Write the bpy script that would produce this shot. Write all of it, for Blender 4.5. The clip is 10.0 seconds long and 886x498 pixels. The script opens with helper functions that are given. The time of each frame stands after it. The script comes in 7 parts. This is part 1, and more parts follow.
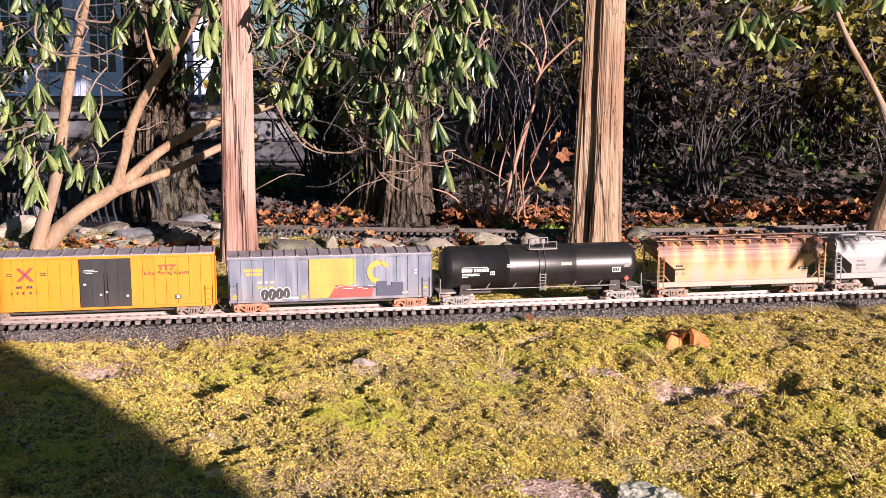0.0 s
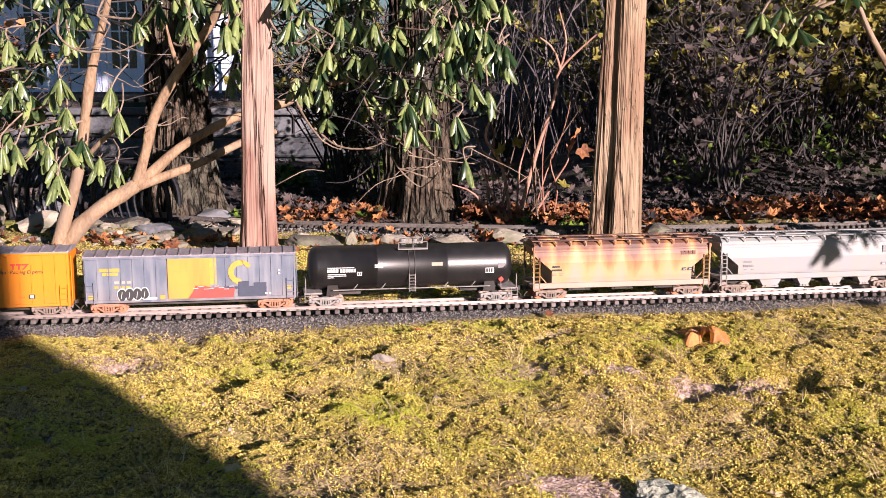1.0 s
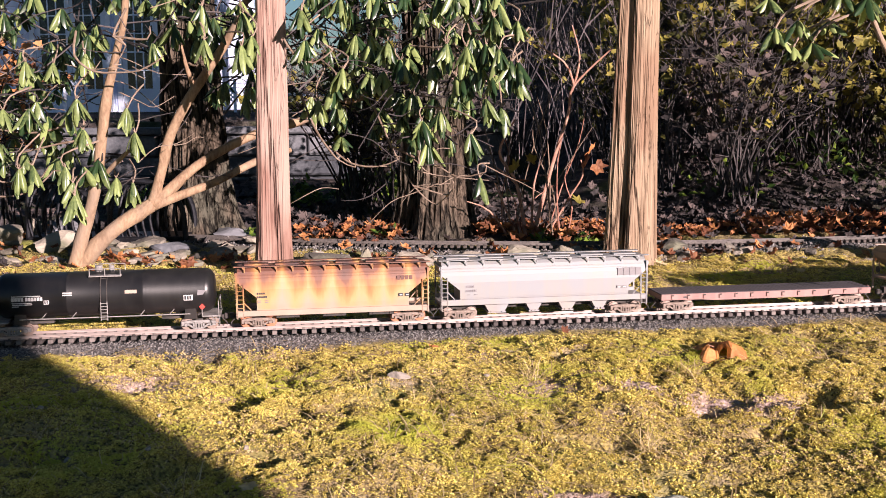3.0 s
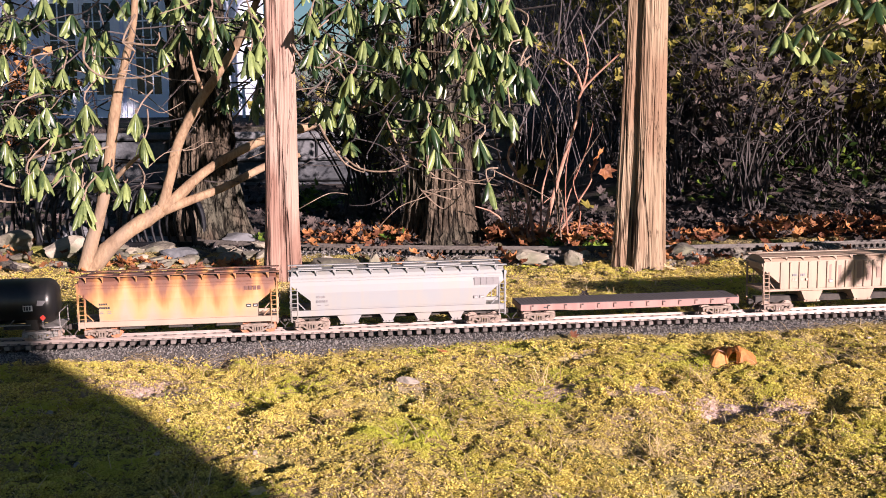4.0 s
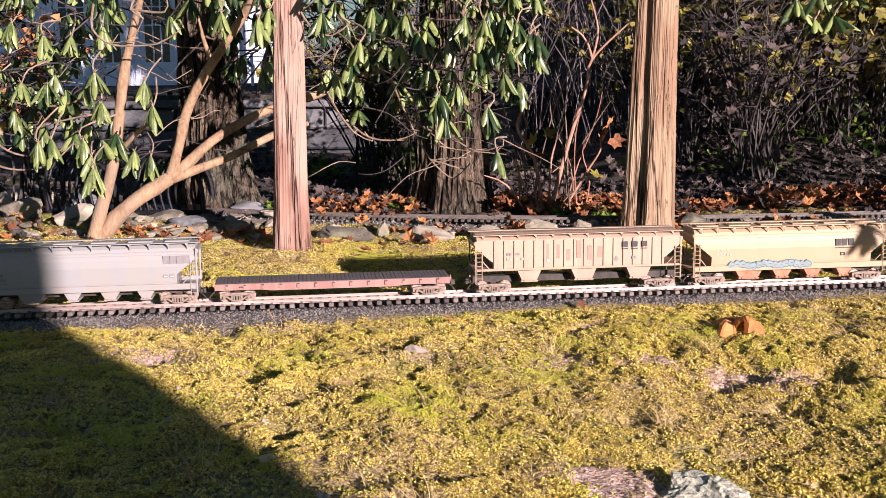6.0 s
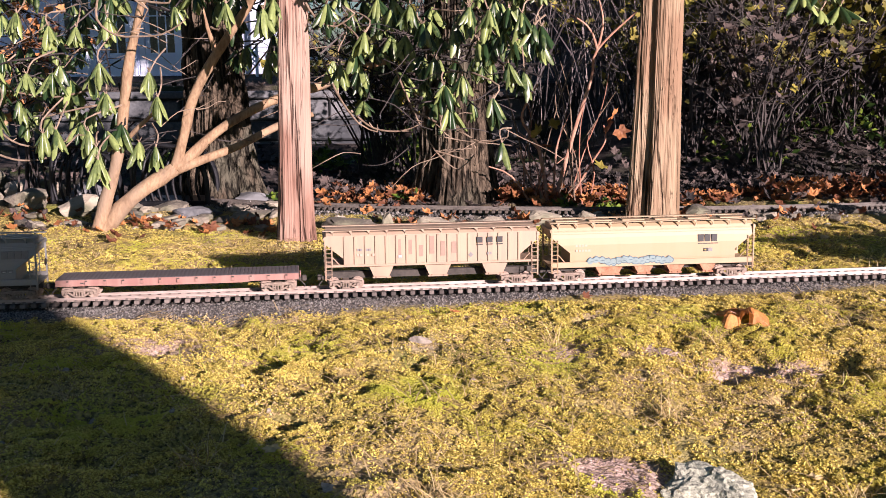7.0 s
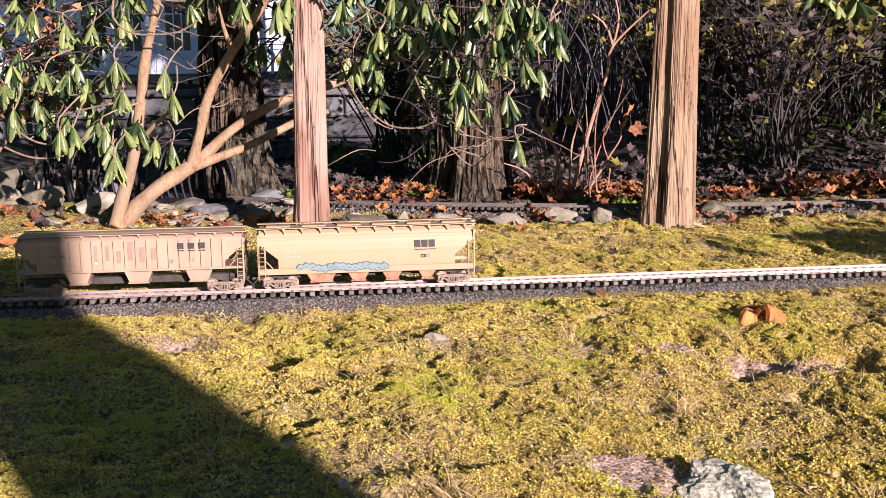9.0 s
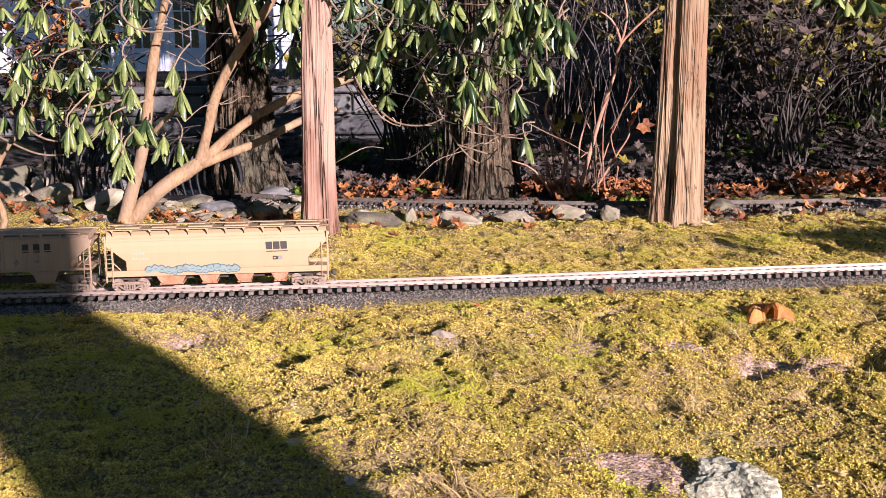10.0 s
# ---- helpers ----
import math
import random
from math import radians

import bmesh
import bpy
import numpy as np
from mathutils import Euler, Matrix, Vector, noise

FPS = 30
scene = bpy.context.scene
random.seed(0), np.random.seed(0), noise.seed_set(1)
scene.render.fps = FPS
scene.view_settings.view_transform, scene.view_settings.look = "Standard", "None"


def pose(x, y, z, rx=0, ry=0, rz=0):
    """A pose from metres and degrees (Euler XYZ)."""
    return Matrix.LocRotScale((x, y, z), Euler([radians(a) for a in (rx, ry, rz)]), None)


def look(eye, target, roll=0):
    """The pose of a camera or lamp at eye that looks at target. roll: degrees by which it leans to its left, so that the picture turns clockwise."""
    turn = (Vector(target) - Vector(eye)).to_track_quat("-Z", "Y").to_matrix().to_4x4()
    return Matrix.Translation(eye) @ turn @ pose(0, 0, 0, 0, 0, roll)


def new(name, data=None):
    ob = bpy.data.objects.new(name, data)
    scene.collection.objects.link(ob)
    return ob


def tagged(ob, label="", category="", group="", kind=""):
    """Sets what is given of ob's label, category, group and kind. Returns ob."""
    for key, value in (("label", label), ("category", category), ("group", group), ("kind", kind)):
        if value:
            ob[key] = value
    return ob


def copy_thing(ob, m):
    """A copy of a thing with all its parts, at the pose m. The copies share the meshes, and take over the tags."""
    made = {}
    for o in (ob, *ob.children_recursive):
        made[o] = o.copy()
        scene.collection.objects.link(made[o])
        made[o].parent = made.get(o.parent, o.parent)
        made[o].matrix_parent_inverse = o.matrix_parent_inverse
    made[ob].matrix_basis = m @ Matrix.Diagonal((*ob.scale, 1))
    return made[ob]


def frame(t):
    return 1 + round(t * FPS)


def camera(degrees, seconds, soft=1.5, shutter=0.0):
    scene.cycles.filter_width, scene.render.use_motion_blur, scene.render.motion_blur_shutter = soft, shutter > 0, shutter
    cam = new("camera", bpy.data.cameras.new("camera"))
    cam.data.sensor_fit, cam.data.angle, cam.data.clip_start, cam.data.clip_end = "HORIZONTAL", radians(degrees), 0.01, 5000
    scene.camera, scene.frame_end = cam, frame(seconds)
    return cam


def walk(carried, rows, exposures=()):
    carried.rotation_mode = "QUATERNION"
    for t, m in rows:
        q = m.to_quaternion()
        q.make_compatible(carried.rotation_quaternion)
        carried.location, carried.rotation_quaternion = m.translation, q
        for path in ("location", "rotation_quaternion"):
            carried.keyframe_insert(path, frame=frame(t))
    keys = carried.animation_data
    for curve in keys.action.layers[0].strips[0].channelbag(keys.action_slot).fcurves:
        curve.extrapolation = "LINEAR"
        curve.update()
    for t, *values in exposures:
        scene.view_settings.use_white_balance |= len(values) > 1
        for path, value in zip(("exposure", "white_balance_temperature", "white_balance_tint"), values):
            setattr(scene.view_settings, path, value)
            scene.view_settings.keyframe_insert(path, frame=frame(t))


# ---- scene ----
cam = camera(44.7, 10.0, soft=0.7)
EYE = (0.0, 0.0, 0.59)
# seconds, yaw, pitch, roll
PATH = [
    (0, 0.000, -8.450, 0.000),
    (0.5, 0.543, -8.611, -0.018),
    (1, 1.037, -8.658, -0.008),
    (1.5, 1.428, -8.668, 0.102),
    (2, 1.629, -8.464, 0.271),
    (2.5, 1.653, -8.074, 0.434),
    (4, 2.207, -7.491, 0.634),
    (4.5, 2.476, -7.736, 0.652),
    (5, 2.582, -8.186, 0.597),
    (5.5, 2.625, -8.705, 0.536),
    (7, 2.930, -9.601, 0.476),
    (7.5, 3.222, -9.671, 0.532),
    (8, 3.477, -9.677, 0.573),
    (8.5, 3.644, -9.706, 0.647),
    (9, 3.720, -9.755, 0.685),
    (9.5, 3.860, -9.800, 0.674),
    (10, 4.138, -9.888, 0.644)]
walk(cam, [(t, pose(*EYE, 90 + p, r, y)) for t, y, p, r in PATH])

# ---- light ----
SUN_AZ, SUN_EL = radians(38), radians(13.5)      # from behind the camera's right shoulder
TO_SUN = Vector((math.sin(SUN_AZ) * math.cos(SUN_EL), -math.cos(SUN_AZ) * math.cos(SUN_EL), math.sin(SUN_EL)))
world = bpy.data.worlds.new("sky")
scene.world = world
world.use_nodes = True
sky = world.node_tree.nodes.new("ShaderNodeTexSky")
sky.sky_type, sky.sun_disc = "NISHITA", False
sky.ozone_density, sky.dust_density = 4.0, 0.4
sky.sun_elevation, sky.sun_rotation = SUN_EL, math.pi - SUN_AZ
background = world.node_tree.nodes["Background"]
background.inputs["Strength"].default_value = 0.029
world.node_tree.links.new(sky.outputs[0], background.inputs[0])
sun = new("sun", bpy.data.lights.new("sun", "SUN"))
sun.data.energy, sun.data.angle, sun.data.color = 5.0, radians(0.55), (1.0, 0.80, 0.775)
sun.matrix_world = look(TO_SUN * 30, (0, 0, 0))
scene.view_settings.exposure = 1.40

# ---- materials ----
def material(name, dark, light, rough=0.7, metal=0.0, scale=20.0, fine=160.0, bump=0.3, stretch=(1, 1, 1), third=None, patch=3.0,
             spread=0.18, island=0.0, obrandom=0.0, translucent=0.0, gloss=0.5, depth=0.002):
    """Two colours mixed by noise at two scales, a third in patches, with fine relief."""
    m = bpy.data.materials.new(name)
    m.use_nodes = True
    nt = m.node_tree
    n, l = nt.nodes, nt.links
    b = n["Principled BSDF"]
    tc, mp = n.new("ShaderNodeTexCoord"), n.new("ShaderNodeMapping")
    mp.inputs["Scale"].default_value = stretch
    l.new(tc.outputs["Object"], mp.inputs[0])

    def noise_at(s, detail=5.0):
        t = n.new("ShaderNodeTexNoise")
        t.inputs["Scale"].default_value, t.inputs["Detail"].default_value = s, detail
        l.new(mp.outputs[0], t.inputs["Vector"])
        return t.outputs["Fac"]

    def mix(fac, a, c):
        x = n.new("ShaderNodeMix")
        x.data_type = "RGBA"
        for socket, value in ((x.inputs[0], fac), (x.inputs[6], a), (x.inputs[7], c)):
            if isinstance(value, (tuple, float)):
                socket.default_value = (*value, 1) if isinstance(value, tuple) else value
            else:
                l.new(value, socket)
        return x.outputs[2]

    def ramp(fac, lo, hi):
        r = n.new("ShaderNodeMapRange")
        r.inputs["From Min"].default_value, r.inputs["From Max"].default_value = lo, hi
        l.new(fac, r.inputs["Value"])
        return r.outputs["Result"]

    def add(a, c, how="ADD"):
        x = n.new("ShaderNodeMath")
        x.operation = how
        for socket, value in zip(x.inputs, (a, c)):
            if isinstance(value, float):
                socket.default_value = value
            else:
                l.new(value, socket)
        return x.outputs[0]

    f = add(add(noise_at(scale), 0.6, "MULTIPLY"), add(noise_at(fine, 3.0), 0.4, "MULTIPLY"))
    if island:
        g = n.new("ShaderNodeNewGeometry")
        f = add(f, add(add(g.outputs["Random Per Island"], -0.5), island, "MULTIPLY"))
    if obrandom:
        o = n.new("ShaderNodeObjectInfo")
        f = add(f, add(add(o.outputs["Random"], -0.5), obrandom, "MULTIPLY"))
    colour = mix(ramp(f, 0.5 - spread, 0.5 + spread), dark, light)
    if third:
        colour = mix(ramp(noise_at(patch), 0.5, 0.66), colour, third)
    l.new(colour, b.inputs["Base Color"])
    b.inputs["Roughness"].default_value, b.inputs["Metallic"].default_value = rough, metal
    b.inputs["Specular IOR Level"].default_value = gloss
    if bump:
        bp = n.new("ShaderNodeBump")
        bp.inputs["Strength"].default_value, bp.inputs["Distance"].default_value = bump, depth
        l.new(f, bp.inputs["Height"])
        l.new(bp.outputs[0], b.inputs["Normal"])
    if translucent:
        t, x = n.new("ShaderNodeBsdfTranslucent"), n.new("ShaderNodeMixShader")
        l.new(colour, t.inputs["Color"])
        x.inputs[0].default_value = translucent
        l.new(b.outputs[0], x.inputs[1])
        l.new(t.outputs[0], x.inputs[2])
        l.new(x.outputs[0], n["Material Output"].inputs["Surface"])
    return m


def bark(name, low, high, crack, scale=11.0, stretch=0.10, width=0.030, patch=None, depth=0.010):
    """Long bark strips: uneven tone, fine fibres, thin dark cracks between the strips."""
    m = bpy.data.materials.new(name)
    m.use_nodes = True
    n, l = m.node_tree.nodes, m.node_tree.links
    b = n["Principled BSDF"]
    b.inputs["Roughness"].default_value, b.inputs["Specular IOR Level"].default_value = 0.92, 0.15
    tc = n.new("ShaderNodeTexCoord")

    def tex(s, up, detail):
        mp, t = n.new("ShaderNodeMapping"), n.new("ShaderNodeTexNoise")
        mp.inputs["Scale"].default_value = (1, 1, up)
        t.inputs["Scale"].default_value, t.inputs["Detail"].default_value = s, detail
        l.new(tc.outputs["Object"], mp.inputs[0])
        l.new(mp.outputs[0], t.inputs["Vector"])
        return t.outputs["Fac"]

    def op(how, a, c):
        x = n.new("ShaderNodeMath")
        x.operation = how
        for socket, v in zip(x.inputs, (a, c)):
            if isinstance(v, float):
                socket.default_value = v
            else:
                l.new(v, socket)
        return x.outputs[0]

    def ramp(v, lo, hi):
        r = n.new("ShaderNodeMapRange")
        r.inputs["From Min"].default_value, r.inputs["From Max"].default_value = lo, hi
        l.new(v, r.inputs["Value"])
        return r.outputs["Result"]

    def mix(f, a, c):
        x = n.new("ShaderNodeMix")
        x.data_type = "RGBA"
        l.new(f, x.inputs[0])
        for socket, v in ((x.inputs[6], a), (x.inputs[7], c)):
            if isinstance(v, tuple):
                socket.default_value = (*v, 1)
            else:
                l.new(v, socket)
        return x.outputs[2]

    fibre = tex(scale * 9, stretch * 0.7, 4.0)
    tone = op("ADD", op("MULTIPLY", tex(scale * 0.9, stretch * 2, 4.0), 0.6), op("MULTIPLY", fibre, 0.4))
    colour = mix(ramp(tone, 0.36, 0.62), low, high)
    if patch:
        colour = mix(ramp(tex(5.0, 0.5, 3.0), 0.50, 0.62), colour, patch)
    big = ramp(op("ABSOLUTE", op("SUBTRACT", tex(scale, stretch, 5.0), 0.5), 0.0), 0.0, width)
    small = ramp(op("ABSOLUTE", op("SUBTRACT", tex(scale * 3.1, stretch * 1.3, 4.0), 0.5), 0.0), -width * 2.0, width * 0.8)
    open_bark = op("MULTIPLY", big, small)
    colour = mix(open_bark, crack, colour)
    l.new(colour, b.inputs["Base Color"])
    bp = n.new("ShaderNodeBump")
    bp.inputs["Strength"].default_value, bp.inputs["Distance"].default_value = 1.0, depth
    l.new(op("ADD", open_bark, op("MULTIPLY", fibre, 0.5)), bp.inputs["Height"])
    l.new(bp.outputs[0], b.inputs["Normal"])
    return m



BALLAST = material("ballast", (0.045, 0.044, 0.046), (0.25, 0.235, 0.225), 0.95, scale=60, fine=300, island=0.8, bump=0.2)
TIE = material("tie_plastic", (0.045, 0.038, 0.036), (0.17, 0.145, 0.135), 0.8, scale=40, fine=200, obrandom=0.5, bump=0.15)
TIE_DARK = material("tie_dark", (0.03, 0.025, 0.022), (0.10, 0.085, 0.075), 0.8, scale=40, fine=200, bump=0.15)
RAIL = material("rail_brass", (0.26, 0.21, 0.19), (0.46, 0.39, 0.37), 0.5, 0.5, scale=15, fine=120, bump=0.1, stretch=(0.2, 1, 1))
RAIL_DARK = material("rail_dull", (0.05, 0.045, 0.042), (0.15, 0.13, 0.12), 0.7, 0.0, scale=15, fine=120, bump=0.1)
CEDAR = bark("cedar_bark", (0.18, 0.102, 0.080), (0.32, 0.21, 0.17), (0.08, 0.042, 0.032), 8.0, 0.07, 0.014, (0.32, 0.235, 0.195), 0.006)
CEDAR_TAN = bark("cedar_bark_tan", (0.16, 0.108, 0.070), (0.33, 0.25, 0.175), (0.05, 0.031, 0.021), 9.0, 0.08, 0.020, (0.22, 0.145, 0.098), 0.008)
OAK = bark("oak_bark", (0.045, 0.035, 0.027), (0.135, 0.105, 0.078), (0.008, 0.007, 0.006), 16.0, 0.28, 0.06, (0.085, 0.08, 0.062), 0.014)
RHODO_BARK = material("rhododendron_bark", (0.17, 0.11, 0.07), (0.34, 0.24, 0.155), 0.85, scale=18, fine=120, stretch=(1, 1, 0.4), bump=0.8, depth=0.006, spread=0.12, third=(0.24, 0.185, 0.14), patch=6, gloss=0.2)
TWIG = material("twig", (0.13, 0.095, 0.07), (0.32, 0.25, 0.195), 0.85, scale=20, fine=90, island=0.6, bump=0.2, gloss=0.2)
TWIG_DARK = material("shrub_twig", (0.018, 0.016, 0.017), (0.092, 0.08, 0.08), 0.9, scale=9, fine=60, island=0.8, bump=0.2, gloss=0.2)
TWIG_GREY = material("brush_twig", (0.05, 0.045, 0.05), (0.185, 0.16, 0.165), 0.9, scale=3, fine=30, island=0.9, bump=0.1, gloss=0.2)
TWIG_RED = material("red_twig", (0.22, 0.09, 0.06), (0.45, 0.28, 0.21), 0.8, scale=20, fine=90, island=0.6, bump=0.2)
RHODO_LEAF = material("rhododendron_leaf", (0.022, 0.050, 0.018), (0.27, 0.335, 0.12), 0.34, scale=14, fine=90, island=0.55, obrandom=0.25, bump=0.12, translucent=0.2)
SHRUB_LEAF = material("shrub_leaf", (0.06, 0.065, 0.014), (0.30, 0.26, 0.05), 0.6, scale=2.5, fine=20, island=0.9, bump=0.1, translucent=0.3, third=(0.12, 0.07, 0.05), patch=1.6)
GREEN_LEAF = material("evergreen_leaf", (0.03, 0.07, 0.012), (0.15, 0.22, 0.03), 0.5, scale=6, fine=50, island=0.9, bump=0.1, translucent=0.25)
DRY_LEAF = material("dry_leaf", (0.13, 0.045, 0.02), (0.46, 0.20, 0.075), 0.7, scale=5, fine=60, island=1.0, obrandom=0.5, bump=0.3, translucent=0.2)
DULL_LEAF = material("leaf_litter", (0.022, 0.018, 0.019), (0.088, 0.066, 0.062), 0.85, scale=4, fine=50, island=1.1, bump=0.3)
ORANGE_LEAF = material("orange_leaf", (0.30, 0.11, 0.03), (0.62, 0.29, 0.09), 0.65, scale=30, fine=160, bump=0.3, translucent=0.25)
STONE = material("field_stone", (0.075, 0.068, 0.058), (0.34, 0.30, 0.245), 0.9, scale=9, fine=120, obrandom=0.5, bump=0.6, depth=0.004, third=(0.15, 0.15, 0.105), patch=6)
SLAB = material("bluestone", (0.045, 0.05, 0.06), (0.15, 0.155, 0.17), 0.85, scale=5, fine=60, obrandom=0.4, bump=0.5, depth=0.004)

# ---- building helpers ----
def mesh_object(name, bm, mat, smooth=False):
    me = bpy.data.meshes.new(name)
    bm.to_mesh(me)
    bm.free()
    if mat:
        me.materials.append(mat)
    if smooth:
        me.shade_smooth()
    return new(name, me)


def part(name, bm, mat, parent, label="", smooth=False, at=None):
    ob = mesh_object(name, bm, mat, smooth)
    ob.parent = parent
    if at:
        ob.matrix_basis = at
    return tagged(ob, label)


def shared(name, me, parent, at):
    ob = new(name, me)
    ob.parent = parent
    ob.matrix_basis = at
    return ob


def box(bm, x0, x1, y0, y1, z0, z1, bevel=0.0):
    r = bmesh.ops.create_cube(bm, size=1, matrix=Matrix.Translation(((x0 + x1) / 2, (y0 + y1) / 2, (z0 + z1) / 2)) @ Matrix.Diagonal((x1 - x0, y1 - y0, z1 - z0, 1)))
    if bevel:
        bmesh.ops.bevel(bm, geom=list({e for v in r["verts"] for e in v.link_edges}), offset=bevel, segments=1, affect="EDGES")
    return bm


def rod(bm, a, b, r0, r1=None, sides=6):
    a, b = Vector(a), Vector(b)
    d = b - a
    m = Matrix.Translation((a + b) / 2) @ d.to_track_quat("Z", "Y").to_matrix().to_4x4()
    bmesh.ops.create_cone(bm, cap_ends=True, segments=sides, radius1=r0, radius2=r0 if r1 is None else r1, depth=d.length, matrix=m)
    return bm


def prism(bm, outline, y0, y1):
    """An outline in x and z, drawn from y0 to y1."""
    a = [bm.verts.new((x, y0, z)) for x, z in outline]
    b = [bm.verts.new((x, y1, z)) for x, z in outline]
    bm.faces.new(a)
    bm.faces.new(b[::-1])
    for i in range(len(a)):
        j = (i + 1) % len(a)
        bm.faces.new((a[j], a[i], b[i], b[j]))
    bmesh.ops.recalc_face_normals(bm, faces=bm.faces[:])
    return bm


def tube(bm, pts, radii, sides=8, wobble=0.0, seed=0, knots=0.0):
    """A limb through control points, smoothly bent."""
    pts = [Vector(p) for p in pts]
    fine, rad = [], []
    n = len(pts)
    for i in range(n - 1):
        p0, p1, p2, p3 = pts[max(i - 1, 0)], pts[i], pts[i + 1], pts[min(i + 2, n - 1)]
        steps = max(2, int((p2 - p1).length / 0.025)) if sides > 6 else 3
        for k in range(steps):
            t = k / steps
            fine.append(0.5 * ((2 * p1) + (p2 - p0) * t + (2 * p0 - 5 * p1 + 4 * p2 - p3) * t * t + (3 * p1 - p0 - 3 * p2 + p3) * t ** 3))
            rad.append(radii[i] + (radii[i + 1] - radii[i]) * t)
    fine.append(pts[-1])
    rad.append(radii[-1])
    rings = []
    for i, p in enumerate(fine):
        d = (fine[min(i + 1, len(fine) - 1)] - fine[max(i - 1, 0)]).normalized()
        side = d.cross(Vector((0.13, 0.97, 0.2))).normalized()
        up = side.cross(d)
        ring = []
        for k in range(sides):
            a = 2 * math.pi * k / sides
            r = rad[i]
            if wobble:
                r *= 1 + wobble * noise.noise(Vector((math.cos(a) * 1.2 + seed, math.sin(a) * 1.2, i * 0.18))) + knots * max(0, noise.noise(Vector((i * 0.35, seed, a))) - 0.2)
            ring.append(bm.verts.new(p + (side * math.cos(a) + up * math.sin(a)) * r))
        rings.append(ring)
    for a, b in zip(rings, rings[1:]):
        for k in range(sides):
            bm.faces.new((a[k], a[(k + 1) % sides], b[(k + 1) % sides], b[k]))
    bm.faces.new(rings[0][::-1])
    bm.faces.new(rings[-1])
    return bm


def raw_object(name, verts, faces, mat, smooth=False):
    me = bpy.data.meshes.new(name)
    me.from_pydata(verts if isinstance(verts, list) else verts.tolist(), [], faces if isinstance(faces, list) else faces.tolist())
    me.materials.append(mat)
    if smooth:
        me.shade_smooth()
    me.update()
    return new(name, me)


def lattice_noise(x, y, seed=0):
    """Smooth value noise on arrays."""
    def rnd(i, j):
        h = np.sin(i * 127.1 + j * 311.7 + seed * 74.7) * 43758.5453
        return h - np.floor(h)
    i, j = np.floor(x), np.floor(y)
    u, v = x - i, y - j
    u, v = u * u * (3 - 2 * u), v * v * (3 - 2 * v)
    return (rnd(i, j) * (1 - u) + rnd(i + 1, j) * u) * (1 - v) + (rnd(i, j + 1) * (1 - u) + rnd(i + 1, j + 1) * u) * v


def fbm(x, y, octaves=4, seed=0):
    return sum((lattice_noise(x * 2 ** k, y * 2 ** k, seed + k) - 0.5) / 2 ** k for k in range(octaves))


def smooth(a, lo, hi):
    t = np.clip((a - lo) / (hi - lo), 0, 1)
    return t * t * (3 - 2 * t)


# ---- the lie of the land ----
TRACK_O, TRACK_TURN = Vector((-0.0096, 2.7411, 0.0)), math.atan(0.1805)
U = Vector((math.cos(TRACK_TURN), math.sin(TRACK_TURN), 0))
N = Vector((-U.y, U.x, 0))
RAILHEAD = 0.04


def back_track_y(x):
    return 4.0 + 0.115 * (x - 0.4) ** 2


def blob(x, y, cx, cy, rx, ry):
    return np.exp(-((x - cx) / rx) ** 2 - ((y - cy) / ry) ** 2)


def cushion(x, y):
    """Moss cushions a few centimetres across, with sunk gaps between them."""
    return smooth(fbm(x * 52, y * 52, 2, 57), -0.25, 0.12)


def height(x, y):
    x, y = np.asarray(x, float), np.asarray(y, float)
    d = (y - 2.7411 - 0.1805 * (x + 0.0096)) * 0.984
    near = (1 - smooth(y, 4.6, 6.0)) * smooth(y, -1.0, 1.0) * (1 - smooth(np.abs(x), 2.5, 4.0))
    close = (1 - smooth(np.abs(x), 1.75, 2.0)) * smooth(y, 0.8, 1.0)
    off_track = smooth(np.abs(d), 0.07, 0.2)
    z = 0.014 * (1 - smooth(np.abs(d), 0.065, 0.15)) - 0.006 * (1 - smooth(np.abs(d), 0.03, 0.06))
    z = z + off_track * near * (0.024 * fbm(x * 1.6, y * 1.6, 3, 3) + close * (0.020 * fbm(x * 7, y * 7, 3, 9) + 0.010 * fbm(x * 19, y * 19, 3, 13) + 0.005 * cushion(x, y) - 0.016 * smooth(fbm(x * 11, y * 11, 3, 29), 0.22, 0.36)))
    z = z + 0.02 * smooth(d, 0.15, 0.8) + 0.02 * smooth(y, 3.75, 3.95) * smooth(d, 0.3, 0.6)
    z = z - 0.062 * blob(x, y, 0.70, 2.20, 0.045, 0.06) - 0.03 * blob(x, y, 0.46, 2.13, 0.03, 0.03) - 0.03 * blob(x, y, 0.31, 1.72, 0.02, 0.03) - 0.02 * blob(x, y, 0.50, 2.50, 0.04, 0.05) - 0.02 * blob(x, y, 0.15, 1.72, 0.04, 0.05)
    z = z - 0.09 * smooth(x, -0.15, 0.45) * np.clip(2.5 - y, 0, 1.3)
    hill = 0.22 * np.clip(y - 4.75, 0, 2.6) + 0.082 * np.clip(y - 7.35, 0, 22)
    terrace = 0.37 * (y > 7.06)
    w = smooth(x - 0.09 * np.clip(y - 7, 0, 30) * -1, 0.2, 0.9)
    z = z + w * hill + (1 - w) * (terrace + 0.03 * np.clip(y - 4.75, 0, 2.2))
    far = smooth(y, 4.8, 7.0)
    return z + far * w * 0.25 * fbm(x * 0.5, y * 0.5, 4, 5)


def ground_z(x, y):
    return float(height(x, y))


